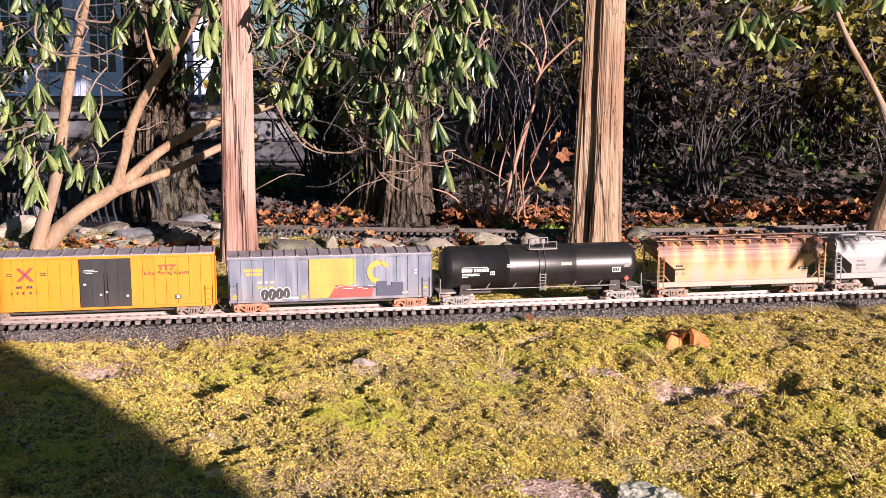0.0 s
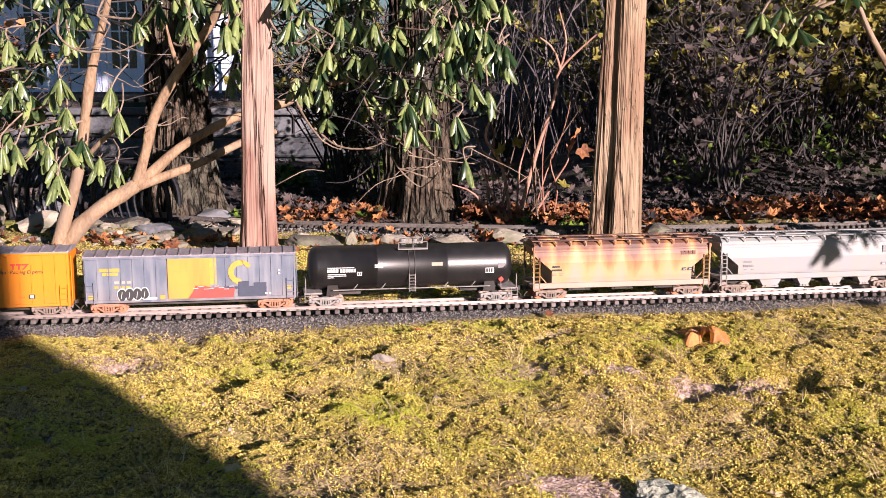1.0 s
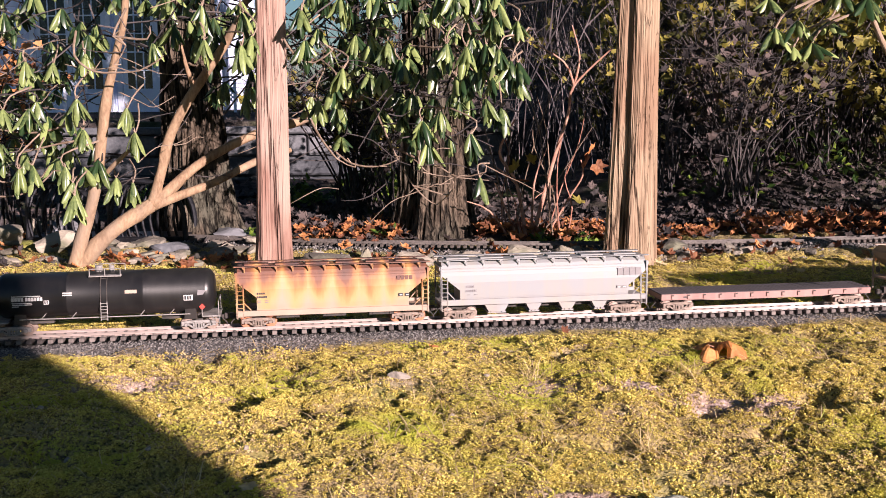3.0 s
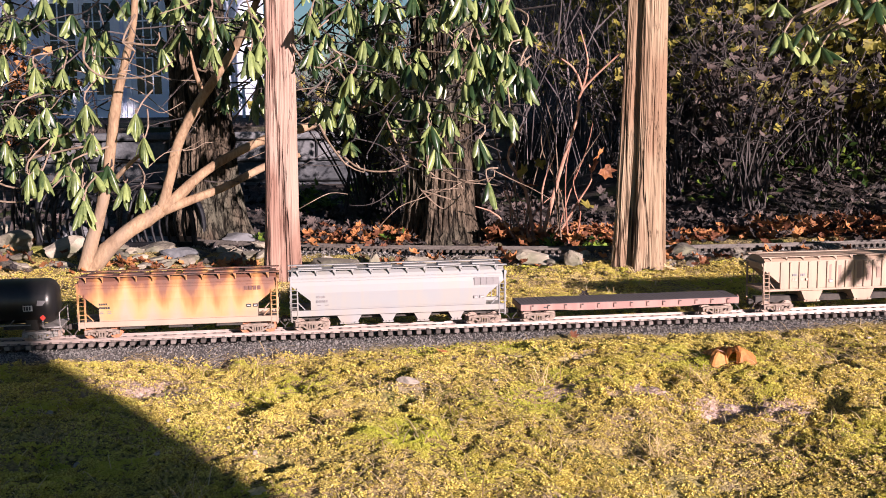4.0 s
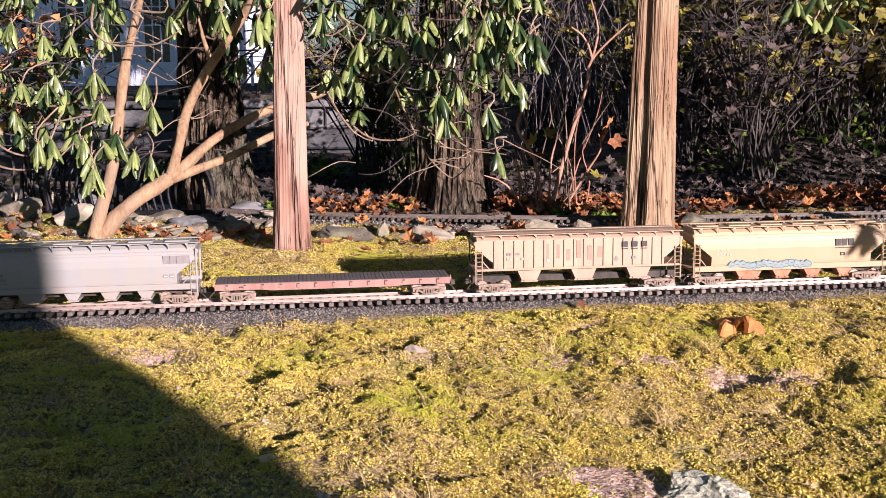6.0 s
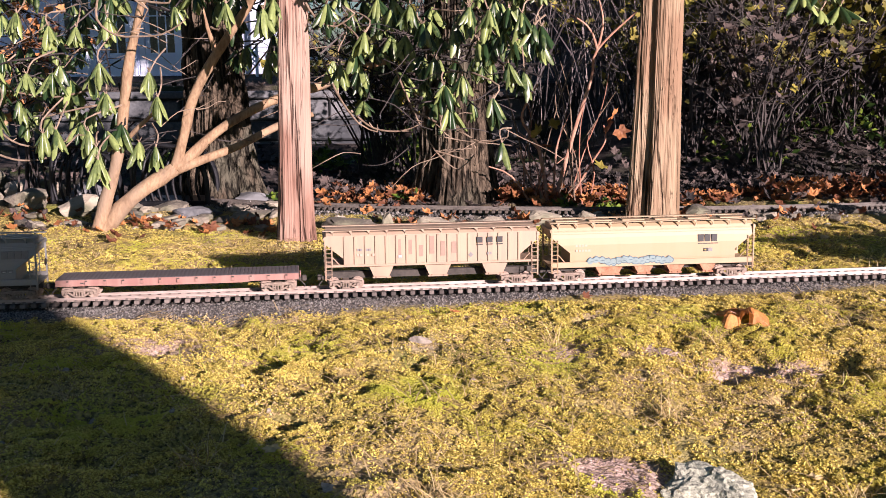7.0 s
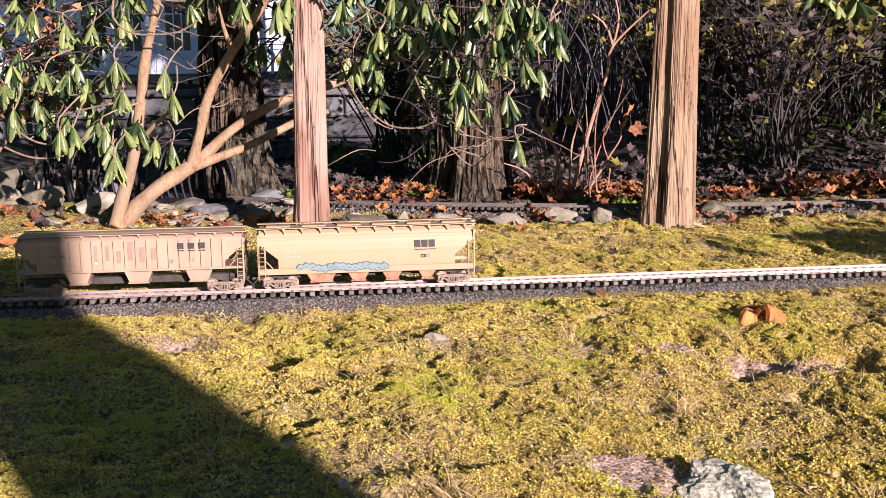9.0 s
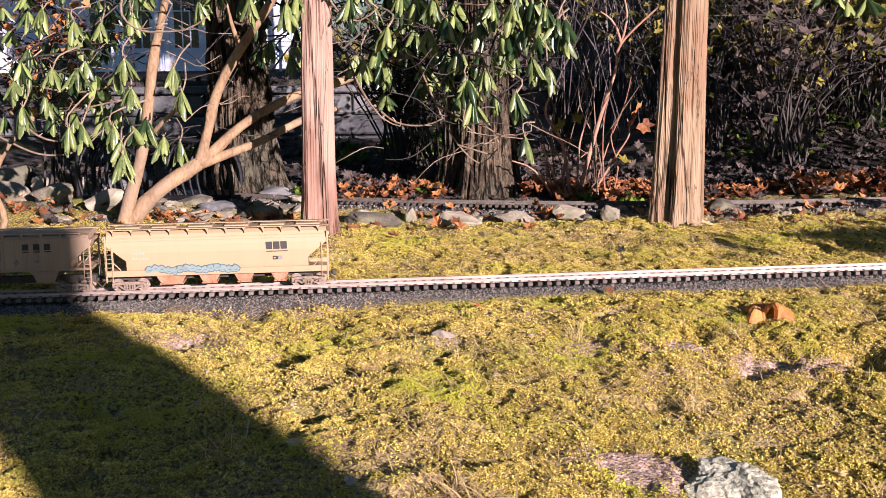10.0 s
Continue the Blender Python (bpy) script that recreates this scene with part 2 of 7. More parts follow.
def spread_axis(lo, hi, step, near, far, grow=1.12):
    a = list(np.arange(lo, hi, step))
    s, v = step, hi
    while v < far:
        a.append(v)
        s *= grow
        v += s
    s, v = step, lo - step
    while v > near:
        a.insert(0, v)
        s *= grow
        v -= s
    return np.array(a)


def bare_soil(x, y):
    """How bare of moss the ground is, 0 to 1."""
    b = 2.2 * blob(x, y, 0.56, 2.17, 0.13, 0.05) + blob(x, y, 0.345, 2.22, 0.06, 0.05) + 1.5 * blob(x, y, 0.20, 1.63, 0.09, 0.06) + 0.8 * blob(x, y, 0.14, 2.25, 0.05, 0.05)
    b = b + 0.7 * blob(x, y, -0.72, 2.2, 0.35, 0.10) + 0.6 * blob(x, y, -0.17, 2.22, 0.06, 0.03) + 0.6 * blob(x, y, -0.3, 2.48, 0.7, 0.035)
    close = (1 - smooth(np.abs(x), 1.75, 2.0)) * smooth(y, 0.8, 1.0)
    return np.clip(b + 0.5 * close * fbm(x * 5, y * 5, 4, 21), 0, 1)


gx, gy = spread_axis(-1.9, 1.9, 0.009, -320, 320), spread_axis(0.9, 4.7, 0.009, -300, 420)
gy = np.sort(np.r_[gy, 7.02, 7.10])
GX, GY = np.meshgrid(gx, gy)
GZ = height(GX, GY)
nx, ny = len(gx), len(gy)
q = (np.arange(ny - 1)[:, None] * nx + np.arange(nx - 1)[None, :]).ravel()
quads = np.stack([q, q + 1, q + nx + 1, q + nx], 1)


def ground_material():
    m = bpy.data.materials.new("mossy_ground")
    m.use_nodes = True
    n, l = m.node_tree.nodes, m.node_tree.links
    b = n["Principled BSDF"]
    b.inputs["Roughness"].default_value, b.inputs["Specular IOR Level"].default_value = 0.95, 0.15
    tc = n.new("ShaderNodeTexCoord")

    def tex(s, d=6.0):
        t = n.new("ShaderNodeTexNoise")
        t.inputs["Scale"].default_value, t.inputs["Detail"].default_value = s, d
        l.new(tc.outputs["Object"], t.inputs["Vector"])
        return t.outputs["Fac"]

    def attr(name):
        a = n.new("ShaderNodeAttribute")
        a.attribute_name = name
        return a.outputs["Fac"]

    def rng(v, lo, hi):
        r = n.new("ShaderNodeMapRange")
        r.inputs["From Min"].default_value, r.inputs["From Max"].default_value = lo, hi
        l.new(v, r.inputs["Value"])
        return r.outputs["Result"]

    def mix(f, a, c):
        x = n.new("ShaderNodeMix")
        x.data_type = "RGBA"
        l.new(f, x.inputs[0])
        for s, v in ((x.inputs[6], a), (x.inputs[7], c)):
            if isinstance(v, tuple):
                s.default_value = (*v, 1)
            else:
                l.new(v, s)
        return x.outputs[2]

    moss = mix(rng(tex(140), 0.36, 0.62), (0.08, 0.062, 0.025), (0.50, 0.41, 0.13))
    moss = mix(rng(tex(5), 0.48, 0.7), moss, (0.24, 0.17, 0.085))
    moss = mix(rng(tex(3.1), 0.55, 0.72), moss, (0.22, 0.23, 0.05))
    soil = mix(rng(tex(130), 0.35, 0.65), (0.26, 0.18, 0.15), (0.56, 0.44, 0.40))
    near = mix(attr("bare"), moss, soil)
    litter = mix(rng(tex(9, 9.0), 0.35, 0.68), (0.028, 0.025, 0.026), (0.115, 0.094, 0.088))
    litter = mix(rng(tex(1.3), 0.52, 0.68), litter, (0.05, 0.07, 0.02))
    gravel = mix(rng(tex(220, 2.0), 0.3, 0.7), (0.045, 0.043, 0.043), (0.22, 0.20, 0.185))
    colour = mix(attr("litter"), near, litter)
    colour = mix(attr("gravel"), colour, gravel)
    l.new(colour, b.inputs["Base Color"])
    bp = n.new("ShaderNodeBump")
    bp.inputs["Strength"].default_value, bp.inputs["Distance"].default_value = 1.0, 0.010
    l.new(tex(170, 5.0), bp.inputs["Height"])
    l.new(bp.outputs[0], b.inputs["Normal"])
    return m


def gravel_at(x, y):
    d = (y - 2.7411 - 0.1805 * (x + 0.0096)) * 0.984
    wob = 0.05 * fbm(x * 4, y * 4, 4, 33) * (1 - smooth(np.abs(x), 1.75, 2.0))
    main = 1 - smooth(np.abs(d + 0.012 + 0.012 * smooth(-x, 0.0, 0.9)) + 1.3 * wob, 0.054 + 0.034 * smooth(-x, -0.3, 0.9), 0.092 + 0.045 * smooth(-x, -0.3, 0.9))
    e = y - 4.0 - 0.115 * (x - 0.4) ** 2
    return np.clip(main + (1 - smooth(np.abs(e + 0.03) + wob, 0.07, 0.16)), 0, 1)


ground = raw_object("ground", np.stack([GX.ravel(), GY.ravel(), GZ.ravel()], 1), quads, ground_material(), smooth=True)
tagged(ground, "mossy yellow-green garden ground with bare soil and leaf litter", "ground", kind="structure")
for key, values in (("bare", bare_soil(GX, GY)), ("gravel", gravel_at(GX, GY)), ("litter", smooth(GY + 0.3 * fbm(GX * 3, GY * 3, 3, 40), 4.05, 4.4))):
    ground.data.attributes.new(key, "FLOAT", "POINT").data.foreach_set("value", values.ravel().astype(np.float32))


# ---- the two tracks ----
def on_track(u, v=0.0, z=0.0):
    return TRACK_O + U * u + N * v + Vector((0, 0, z))


def rail_mesh(bm, path, gauge_side):
    """A flat-bottomed rail along a list of (point, sideways) pairs."""
    profile = [(-0.0042, 0), (0.0042, 0), (0.0042, 0.0014), (0.0010, 0.0024), (0.0010, 0.0058), (0.0019, 0.0064), (0.0019, 0.0088), (-0.0019, 0.0088), (-0.0019, 0.0064), (-0.0010, 0.0058), (-0.0010, 0.0024), (-0.0042, 0.0014)]
    rings = []
    for p, side in path:
        rings.append([bm.verts.new(p + side * (gauge_side + a) + Vector((0, 0, z))) for a, z in profile])
    for a, b in zip(rings, rings[1:]):
        for i in range(len(profile)):
            j = (i + 1) % len(profile)
            bm.faces.new((a[i], a[j], b[j], b[i]))
    bm.faces.new(rings[0])
    bm.faces.new(rings[-1][::-1])
    bmesh.ops.recalc_face_normals(bm, faces=bm.faces[:])
    return bm


def tie_bm(length=0.088, width=0.0125, tall=0.010):
    bm = box(bmesh.new(), -width / 2, width / 2, -length / 2, length / 2, 0, tall, 0.0012)
    for s in (-1, 1):
        for t in (-1, 1):
            box(bm, -0.003, 0.003, s * 0.0225 + t * 0.0062 - 0.002, s * 0.0225 + t * 0.0062 + 0.002, tall - 0.001, tall + 0.003)
    return bm


def main_track():
    thing = tagged(new("railway_track"), "straight garden railway track with pinkish weathered rails on plastic ties", "track", kind="structure")
    for s in (-1, 1):
        bm = rail_mesh(bmesh.new(), [(on_track(-7 + k, 0, RAILHEAD - 0.0088), N) for k in range(15)], s * 0.0243)
        part("rail", bm, RAIL, thing)
    seedmesh = mesh_object("tie", tie_bm(), TIE)
    me = seedmesh.data
    bpy.data.objects.remove(seedmesh)
    rng = random.Random(4)
    count = 290
    turn = math.degrees(TRACK_TURN)
    for k in range(count):
        u = (k - count / 2) * 0.0243
        p = on_track(u, rng.uniform(-0.0012, 0.0012), RAILHEAD - 0.0098 - 0.0088)
        shared("tie", me, thing, pose(*p, 0, 0, turn + rng.uniform(-1.0, 1.0)))
    rest = bmesh.new()
    for k in range(-290, 290):
        if not -count / 2 <= k < count / 2:
            m = pose(*on_track(k * 0.0243, 0, RAILHEAD - 0.0186), 0, 0, turn)
            bmesh.ops.create_cube(rest, size=1, matrix=m @ Matrix.Translation((0, 0, 0.005)) @ Matrix.Diagonal((0.0125, 0.088, 0.01, 1)))
    tagged(part("ties_beyond", rest, TIE, thing), kind="stuff")


def back_track():
    thing = tagged(new("back_railway_track"), "curved dark garden railway track behind the stone edging", "track", kind="structure")
    xs = np.arange(-3.2, 4.4, 0.05)
    path = []
    for x in xs:
        s = 0.23 * (x - 0.4)
        t = Vector((1, s, 0)).normalized()
        path.append((Vector((x, back_track_y(x), 0.060)), Vector((-t.y, t.x, 0))))
    for s in (-1, 1):
        part("rail", rail_mesh(bmesh.new(), path, s * 0.0243), RAIL_DARK, thing)
    seedmesh = mesh_object("tie", tie_bm(), TIE_DARK)
    me = seedmesh.data
    bpy.data.objects.remove(seedmesh)
    x, k = -3.0, 0
    while k < 280 and x < 4.2:
        s = 0.23 * (x - 0.4)
        shared("tie", me, thing, pose(x, back_track_y(x), 0.0505, 0, 0, math.degrees(math.atan(s))))
        x += 0.0243 / math.hypot(1, s)
        k += 1


main_track()
back_track()


# ---- the train ----
def car_paint(name, base, stain, rust=None, streak=0.5, from_z=0.03, to_z=0.16, rough=0.55, cells=0.0, edge=0.5):
    """Weathered paint: stains that run down from the top, patchy dust, optional rust in rounded runs."""
    m = bpy.data.materials.new(name)
    m.use_nodes = True
    n, l = m.node_tree.nodes, m.node_tree.links
    b = n["Principled BSDF"]
    b.inputs["Roughness"].default_value = rough
    tc = n.new("ShaderNodeTexCoord")
    sep = n.new("ShaderNodeSeparateXYZ")
    l.new(tc.outputs["Object"], sep.inputs[0])

    def tex(stretch, scale, detail=4.0):
        mp, t = n.new("ShaderNodeMapping"), n.new("ShaderNodeTexNoise")
        mp.inputs["Scale"].default_value = stretch
        t.inputs["Scale"].default_value, t.inputs["Detail"].default_value = scale, detail
        l.new(tc.outputs["Object"], mp.inputs[0])
        l.new(mp.outputs[0], t.inputs["Vector"])
        return t.outputs["Fac"]

    def math_node(op, a, c=0.0):
        x = n.new("ShaderNodeMath")
        x.operation = op
        for s, v in zip(x.inputs, (a, c)):
            if isinstance(v, (int, float)):
                s.default_value = v
            else:
                l.new(v, s)
        return x.outputs[0]

    def rng(v, lo, hi):
        r = n.new("ShaderNodeMapRange")
        r.inputs["From Min"].default_value, r.inputs["From Max"].default_value = lo, hi
        l.new(v, r.inputs["Value"])
        return r.outputs["Result"]

    def mix(f, a, c):
        x = n.new("ShaderNodeMix")
        x.data_type = "RGBA"
        l.new(f, x.inputs[0])
        for s, v in ((x.inputs[6], a), (x.inputs[7], c)):
            if isinstance(v, tuple):
                s.default_value = (*v, 1)
            else:
                l.new(v, s)
        return x.outputs[2]

    up = rng(sep.outputs["Z"], from_z, to_z)
    runs = tex((1, 1, 0.12), 45)
    colour = mix(math_node("MULTIPLY", rng(tex((1, 1, 1), 14), 0.4, 0.7), streak * 0.6), base, stain)
    colour = mix(math_node("MULTIPLY", rng(runs, 0.45, 0.7), streak), colour, stain)
    if rust:
        # rounded runs, one to each roof bay
        cell = math_node("ABSOLUTE", math_node("SINE", math_node("MULTIPLY", sep.outputs["X"], cells)))
        f = math_node("ADD", math_node("MULTIPLY", cell, 0.30), math_node("MULTIPLY", math_node("ADD", tex((1, 1, 0.3), 22), -0.5), 0.9))
        f = math_node("ADD", f, up)
        colour = mix(rng(f, 0.36, 0.88), colour, (0.46, 0.25, 0.075))
        colour = mix(rng(f, 0.70, 1.02), colour, rust)
        colour = mix(rng(f, 0.98, 1.25), colour, (0.075, 0.042, 0.038))
        colour = mix(rng(sep.outputs["Z"], 0.050, 0.044), colour, base)
    dust = math_node("MULTIPLY", rng(sep.outputs["Z"], 0.075, 0.02), edge)
    colour = mix(math_node("MULTIPLY", dust, rng(tex((1, 1, 0.5), 30), 0.3, 0.7)), colour, (0.24, 0.15, 0.105))
    l.new(colour, b.inputs["Base Color"])
    bp = n.new("ShaderNodeBump")
    bp.inputs["Strength"].default_value, bp.inputs["Distance"].default_value = 0.25, 0.0006
    l.new(tex((1, 1, 1), 300, 3.0), bp.inputs["Height"])
    l.new(bp.outputs[0], b.inputs["Normal"])
    return m


YELLOW = car_paint("railbox_yellow", (0.60, 0.195, 0.004), (0.52, 0.145, 0.004), streak=0.35, edge=0.15)
GREY_BLUE = car_paint("faded_blue_grey", (0.09, 0.11, 0.155), (0.22, 0.23, 0.26), streak=0.75, edge=0.5)
TANK_BLACK = car_paint("tank_black", (0.009, 0.009, 0.010), (0.026, 0.025, 0.025), streak=0.4, edge=0.12, rough=0.36)
RUSTED = car_paint("rusted_white", (0.32, 0.25, 0.20), (0.32, 0.23, 0.16), rust=(0.17, 0.068, 0.04), cells=50.0, from_z=-0.005, to_z=0.175)
PALE_GREY = car_paint("pale_grey", (0.225, 0.235, 0.25), (0.255, 0.24, 0.21), streak=0.6, edge=0.35)
BEIGE = car_paint("dusty_beige", (0.33, 0.245, 0.18), (0.27, 0.19, 0.15), streak=0.8, edge=0.5)
TAN_YELLOW = car_paint("faded_tan", (0.34, 0.252, 0.165), (0.33, 0.228, 0.135), streak=0.4, edge=0.5)
DECK_RED = car_paint("faded_red_oxide", (0.22, 0.11, 0.10), (0.30, 0.19, 0.17), streak=0.6, edge=0.2)
DECK_WOOD = material("deck_wood", (0.05, 0.044, 0.05), (0.12, 0.105, 0.115), 0.9, scale=30, fine=200, stretch=(1, 0.1, 1), bump=0.2)
ROOF_GREY = material("roof_galvanised", (0.16, 0.14, 0.16), (0.33, 0.30, 0.33), 0.6, 0.2, scale=30, fine=200, bump=0.2)
UNDER = material("underframe_black", (0.02, 0.018, 0.017), (0.07, 0.06, 0.055), 0.85, scale=40, fine=200, bump=0.2)
TRUCK_DUST = material("truck_dusty_steel", (0.11, 0.085, 0.07), (0.29, 0.23, 0.195), 0.8, 0.1, scale=45, fine=250, bump=0.3)
TRUCK_RUST = material("truck_rusty", (0.22, 0.09, 0.05), (0.45, 0.24, 0.16), 0.85, 0.1, scale=45, fine=250, bump=0.3)
TRUCK_GREY = material("truck_grey", (0.13, 0.125, 0.12), (0.34, 0.32, 0.31), 0.75, 0.2, scale=45, fine=250, bump=0.3)
WHEEL = material("wheel_steel", (0.16, 0.12, 0.10), (0.38, 0.29, 0.25), 0.6, 0.4, scale=50, fine=200, bump=0.2)
WHEEL_RUST = material("wheel_rusty", (0.30, 0.10, 0.05), (0.52, 0.24, 0.14), 0.75, 0.2, scale=50, fine=200, bump=0.2)
DOOR_BLACK = car_paint("door_black", (0.011, 0.011, 0.013), (0.028, 0.028, 0.031), streak=0.5, edge=0.1)
DOOR_YELLOW = car_paint("door_yellow", (0.50, 0.25, 0.045), (0.42, 0.18, 0.035), streak=0.7, edge=0.2)


def ink(name, colour):
    return material(name, tuple(c * 0.75 for c in colour), colour, 0.65, scale=60, fine=300, bump=0)


INK_BLACK, INK_WHITE, INK_RED = ink("ink_black", (0.03, 0.03, 0.035)), ink("ink_white", (0.55, 0.54, 0.53)), ink("ink_red", (0.62, 0.05, 0.035))
INK_GREY, INK_NAVY, INK_YELLOW = ink("ink_grey", (0.20, 0.19, 0.20)), ink("ink_navy", (0.045, 0.055, 0.09)), ink("ink_yellow", (0.52, 0.30, 0.05))
INK_TEAL, INK_BLUE, INK_FADED = ink("ink_teal", (0.17, 0.24, 0.26)), ink("ink_blue", (0.07, 0.12, 0.155)), ink("ink_faded", (0.42, 0.33, 0.27))
SPRAY_RED = ink("spray_red", (0.42, 0.06, 0.05))

R_WHEEL = 0.0143


def wheelset_mesh(mat):
    bm = bmesh.new()
    turn = Matrix.Rotation(radians(90), 4, "X")

    def disc(y, r, d, r2=None):
        bmesh.ops.create_cone(bm, cap_ends=True, segments=20, radius1=r, radius2=r if r2 is None else r2, depth=d, matrix=Matrix.Translation((0, y, 0)) @ turn)
    disc(0, 0.003, 0.062)
    for s in (-1, 1):
        disc(s * 0.0243, R_WHEEL, 0.0045)
        disc(s * 0.0212, R_WHEEL + 0.0018, 0.0015)
        disc(s * 0.0270, R_WHEEL * 0.36, 0.0035)
        for k in range(8):
            a = k * math.pi / 4
            box(bm, math.cos(a) * 0.0085 - 0.0012, math.cos(a) * 0.0085 + 0.0012, s * 0.0262 - 0.001, s * 0.0262 + 0.001, math.sin(a) * 0.0085 - 0.0012, math.sin(a) * 0.0085 + 0.0012)
    me = bpy.data.meshes.new("wheelset")
    bm.to_mesh(me)
    bm.free()
    me.materials.append(mat)
    return me


def side_frame_mesh(mat):
    """A cast truck side with its two windows, springs and bearing caps."""
    bm = bmesh.new()
    y0, y1 = -0.0035, 0.0035
    prism(bm, [(-0.041, 0.0115), (-0.041, 0.0215), (-0.024, 0.0245), (0.024, 0.0245), (0.041, 0.0215), (0.041, 0.0115), (0.036, 0.0115), (0.034, 0.0175), (-0.034, 0.0175), (-0.036, 0.0115)], y0, y1)
    for s in (-1, 1):
        prism(bm, [(s * 0.033, 0.018), (s * 0.026, 0.018), (s * 0.008, 0.0065), (s * 0.012, 0.0035)], y0, y1)
        box(bm, s * 0.012 - 0.0022, s * 0.012 + 0.0022, y0, y1, 0.006, 0.02)
        bmesh.ops.create_cone(bm, cap_ends=True, segments=10, radius1=0.0048, radius2=0.004, depth=0.006, matrix=Matrix.Translation((s * 0.03, y0 - 0.001, 0.0143)) @ Matrix.Rotation(radians(90), 4, "X"))
    box(bm, -0.013, 0.013, y0, y1, 0.0032, 0.0065)
    for x in (-0.0065, 0, 0.0065):
        rod(bm, (x, y0 + 0.001, 0.006), (x, y0 + 0.001, 0.0165), 0.0022, sides=8)
    box(bm, -0.009, 0.009, y0 - 0.0015, y0, 0.0165, 0.0205)
    me = bpy.data.meshes.new("side_frame")
    bm.to_mesh(me)
    bm.free()
    me.materials.append(mat)
    return me


ROLLING = []       # wheelsets with their places on their trucks
TRAIN = []         # wagons with their places along the track at the start


def trucks(wagon, centres, frame_mat, wheel_mat, wheel_mats=None):
    side, wheel = side_frame_mesh(frame_mat), wheelset_mesh(wheel_mat)
    for c in centres:
        bm = box(bmesh.new(), -0.008, 0.008, -0.034, 0.034, 0.014, 0.024, 0.001)
        box(bm, -0.0025, 0.0025, -0.003, 0.003, 0.024, 0.03)
        t = part("truck", bm, frame_mat, wagon, at=pose(c, 0, 0))
        shared("side_frame", side, t, pose(0, -0.0355, 0))
        shared("side_frame", side, t, pose(0, 0.0355, 0, 0, 0, 180))
        for x in (-0.03, 0.03):
            ROLLING.append((shared("wheelset", wheel, t, pose(x, 0, R_WHEEL)), x))


def couplers(wagon, half, mat):
    for s in (-1, 1):
        bm = box(bmesh.new(), s * half if s > 0 else -half - 0.016, half + 0.016 if s > 0 else -half, -0.004, 0.004, 0.022, 0.030, 0.001)
        box(bm, s * (half + 0.013) - 0.006, s * (half + 0.013) + 0.006, -0.008, 0.006, 0.020, 0.034, 0.002)
        part("coupler", bm, mat, wagon)
        hose = bmesh.new()
        pts = [(s * (half + 0.002), -0.02, 0.026), (s * (half + 0.010), -0.021, 0.018), (s * (half + 0.015), -0.021, 0.012), (s * (half + 0.014), -0.020, 0.008)]
        for a, b in zip(pts, pts[1:]):
            rod(hose, a, b, 0.0014, sides=6)
        part("brake_hose", hose, UNDER, wagon)


def ladder(wagon, x0, x1, y, z0, z1, rungs, mat, r=0.0011, name="ladder"):
    bm = bmesh.new()
    for x in (x0, x1):
        rod(bm, (x, y, z0), (x, y, z1), r, sides=5)
    for k in range(rungs):
        z = z0 + (z1 - z0) * (k + 0.5) / rungs
        rod(bm, (x0, y, z), (x1, y, z), r * 0.85, sides=5)
    return part(name, bm, mat, wagon)


def decal(wagon, outline, mat, y, name="marking", label="", lift=0.0):
    """A thin painted shape on the side that faces y < 0."""
    bm = prism(bmesh.new(), outline, y - 0.0007 - lift, y + 0.0004)
    return part(name, bm, mat, wagon, label)


def rect(x, z, w, h, lean=0.0):
    return [(x, z), (x + w, z), (x + w + lean, z + h), (x + lean, z + h)]


def bars(wagon, x, z, widths, h, mat, y, gap=0.0012, name="number_bar"):
    """Writing that cannot be read: plain bars of its size."""
    for w in widths:
        decal(wagon, rect(x, z, w, h), mat, y, name)
        x += w + gap


def lettering(wagon, text, x, z, size, mat, y, shear=0.0):
    cu = bpy.data.curves.new("lettering", "FONT")
    cu.body, cu.size, cu.extrude, cu.shear = text, size, 0.0004, shear
    tmp = bpy.data.objects.new("lettering_tmp", cu)
    me = bpy.data.meshes.new_from_object(tmp)
    bpy.data.objects.remove(tmp)
    me.materials.clear()
    me.materials.append(mat)
    me.name = "lettering"
    return shared("lettering", me, wagon, pose(x, y - 0.0008, z, 90, 0, 0))


def wagon_at(name, centre, label):
    w = tagged(new(name), label, "model wagon", "wagons of the train")
    TRAIN.append((w, centre))
    return w


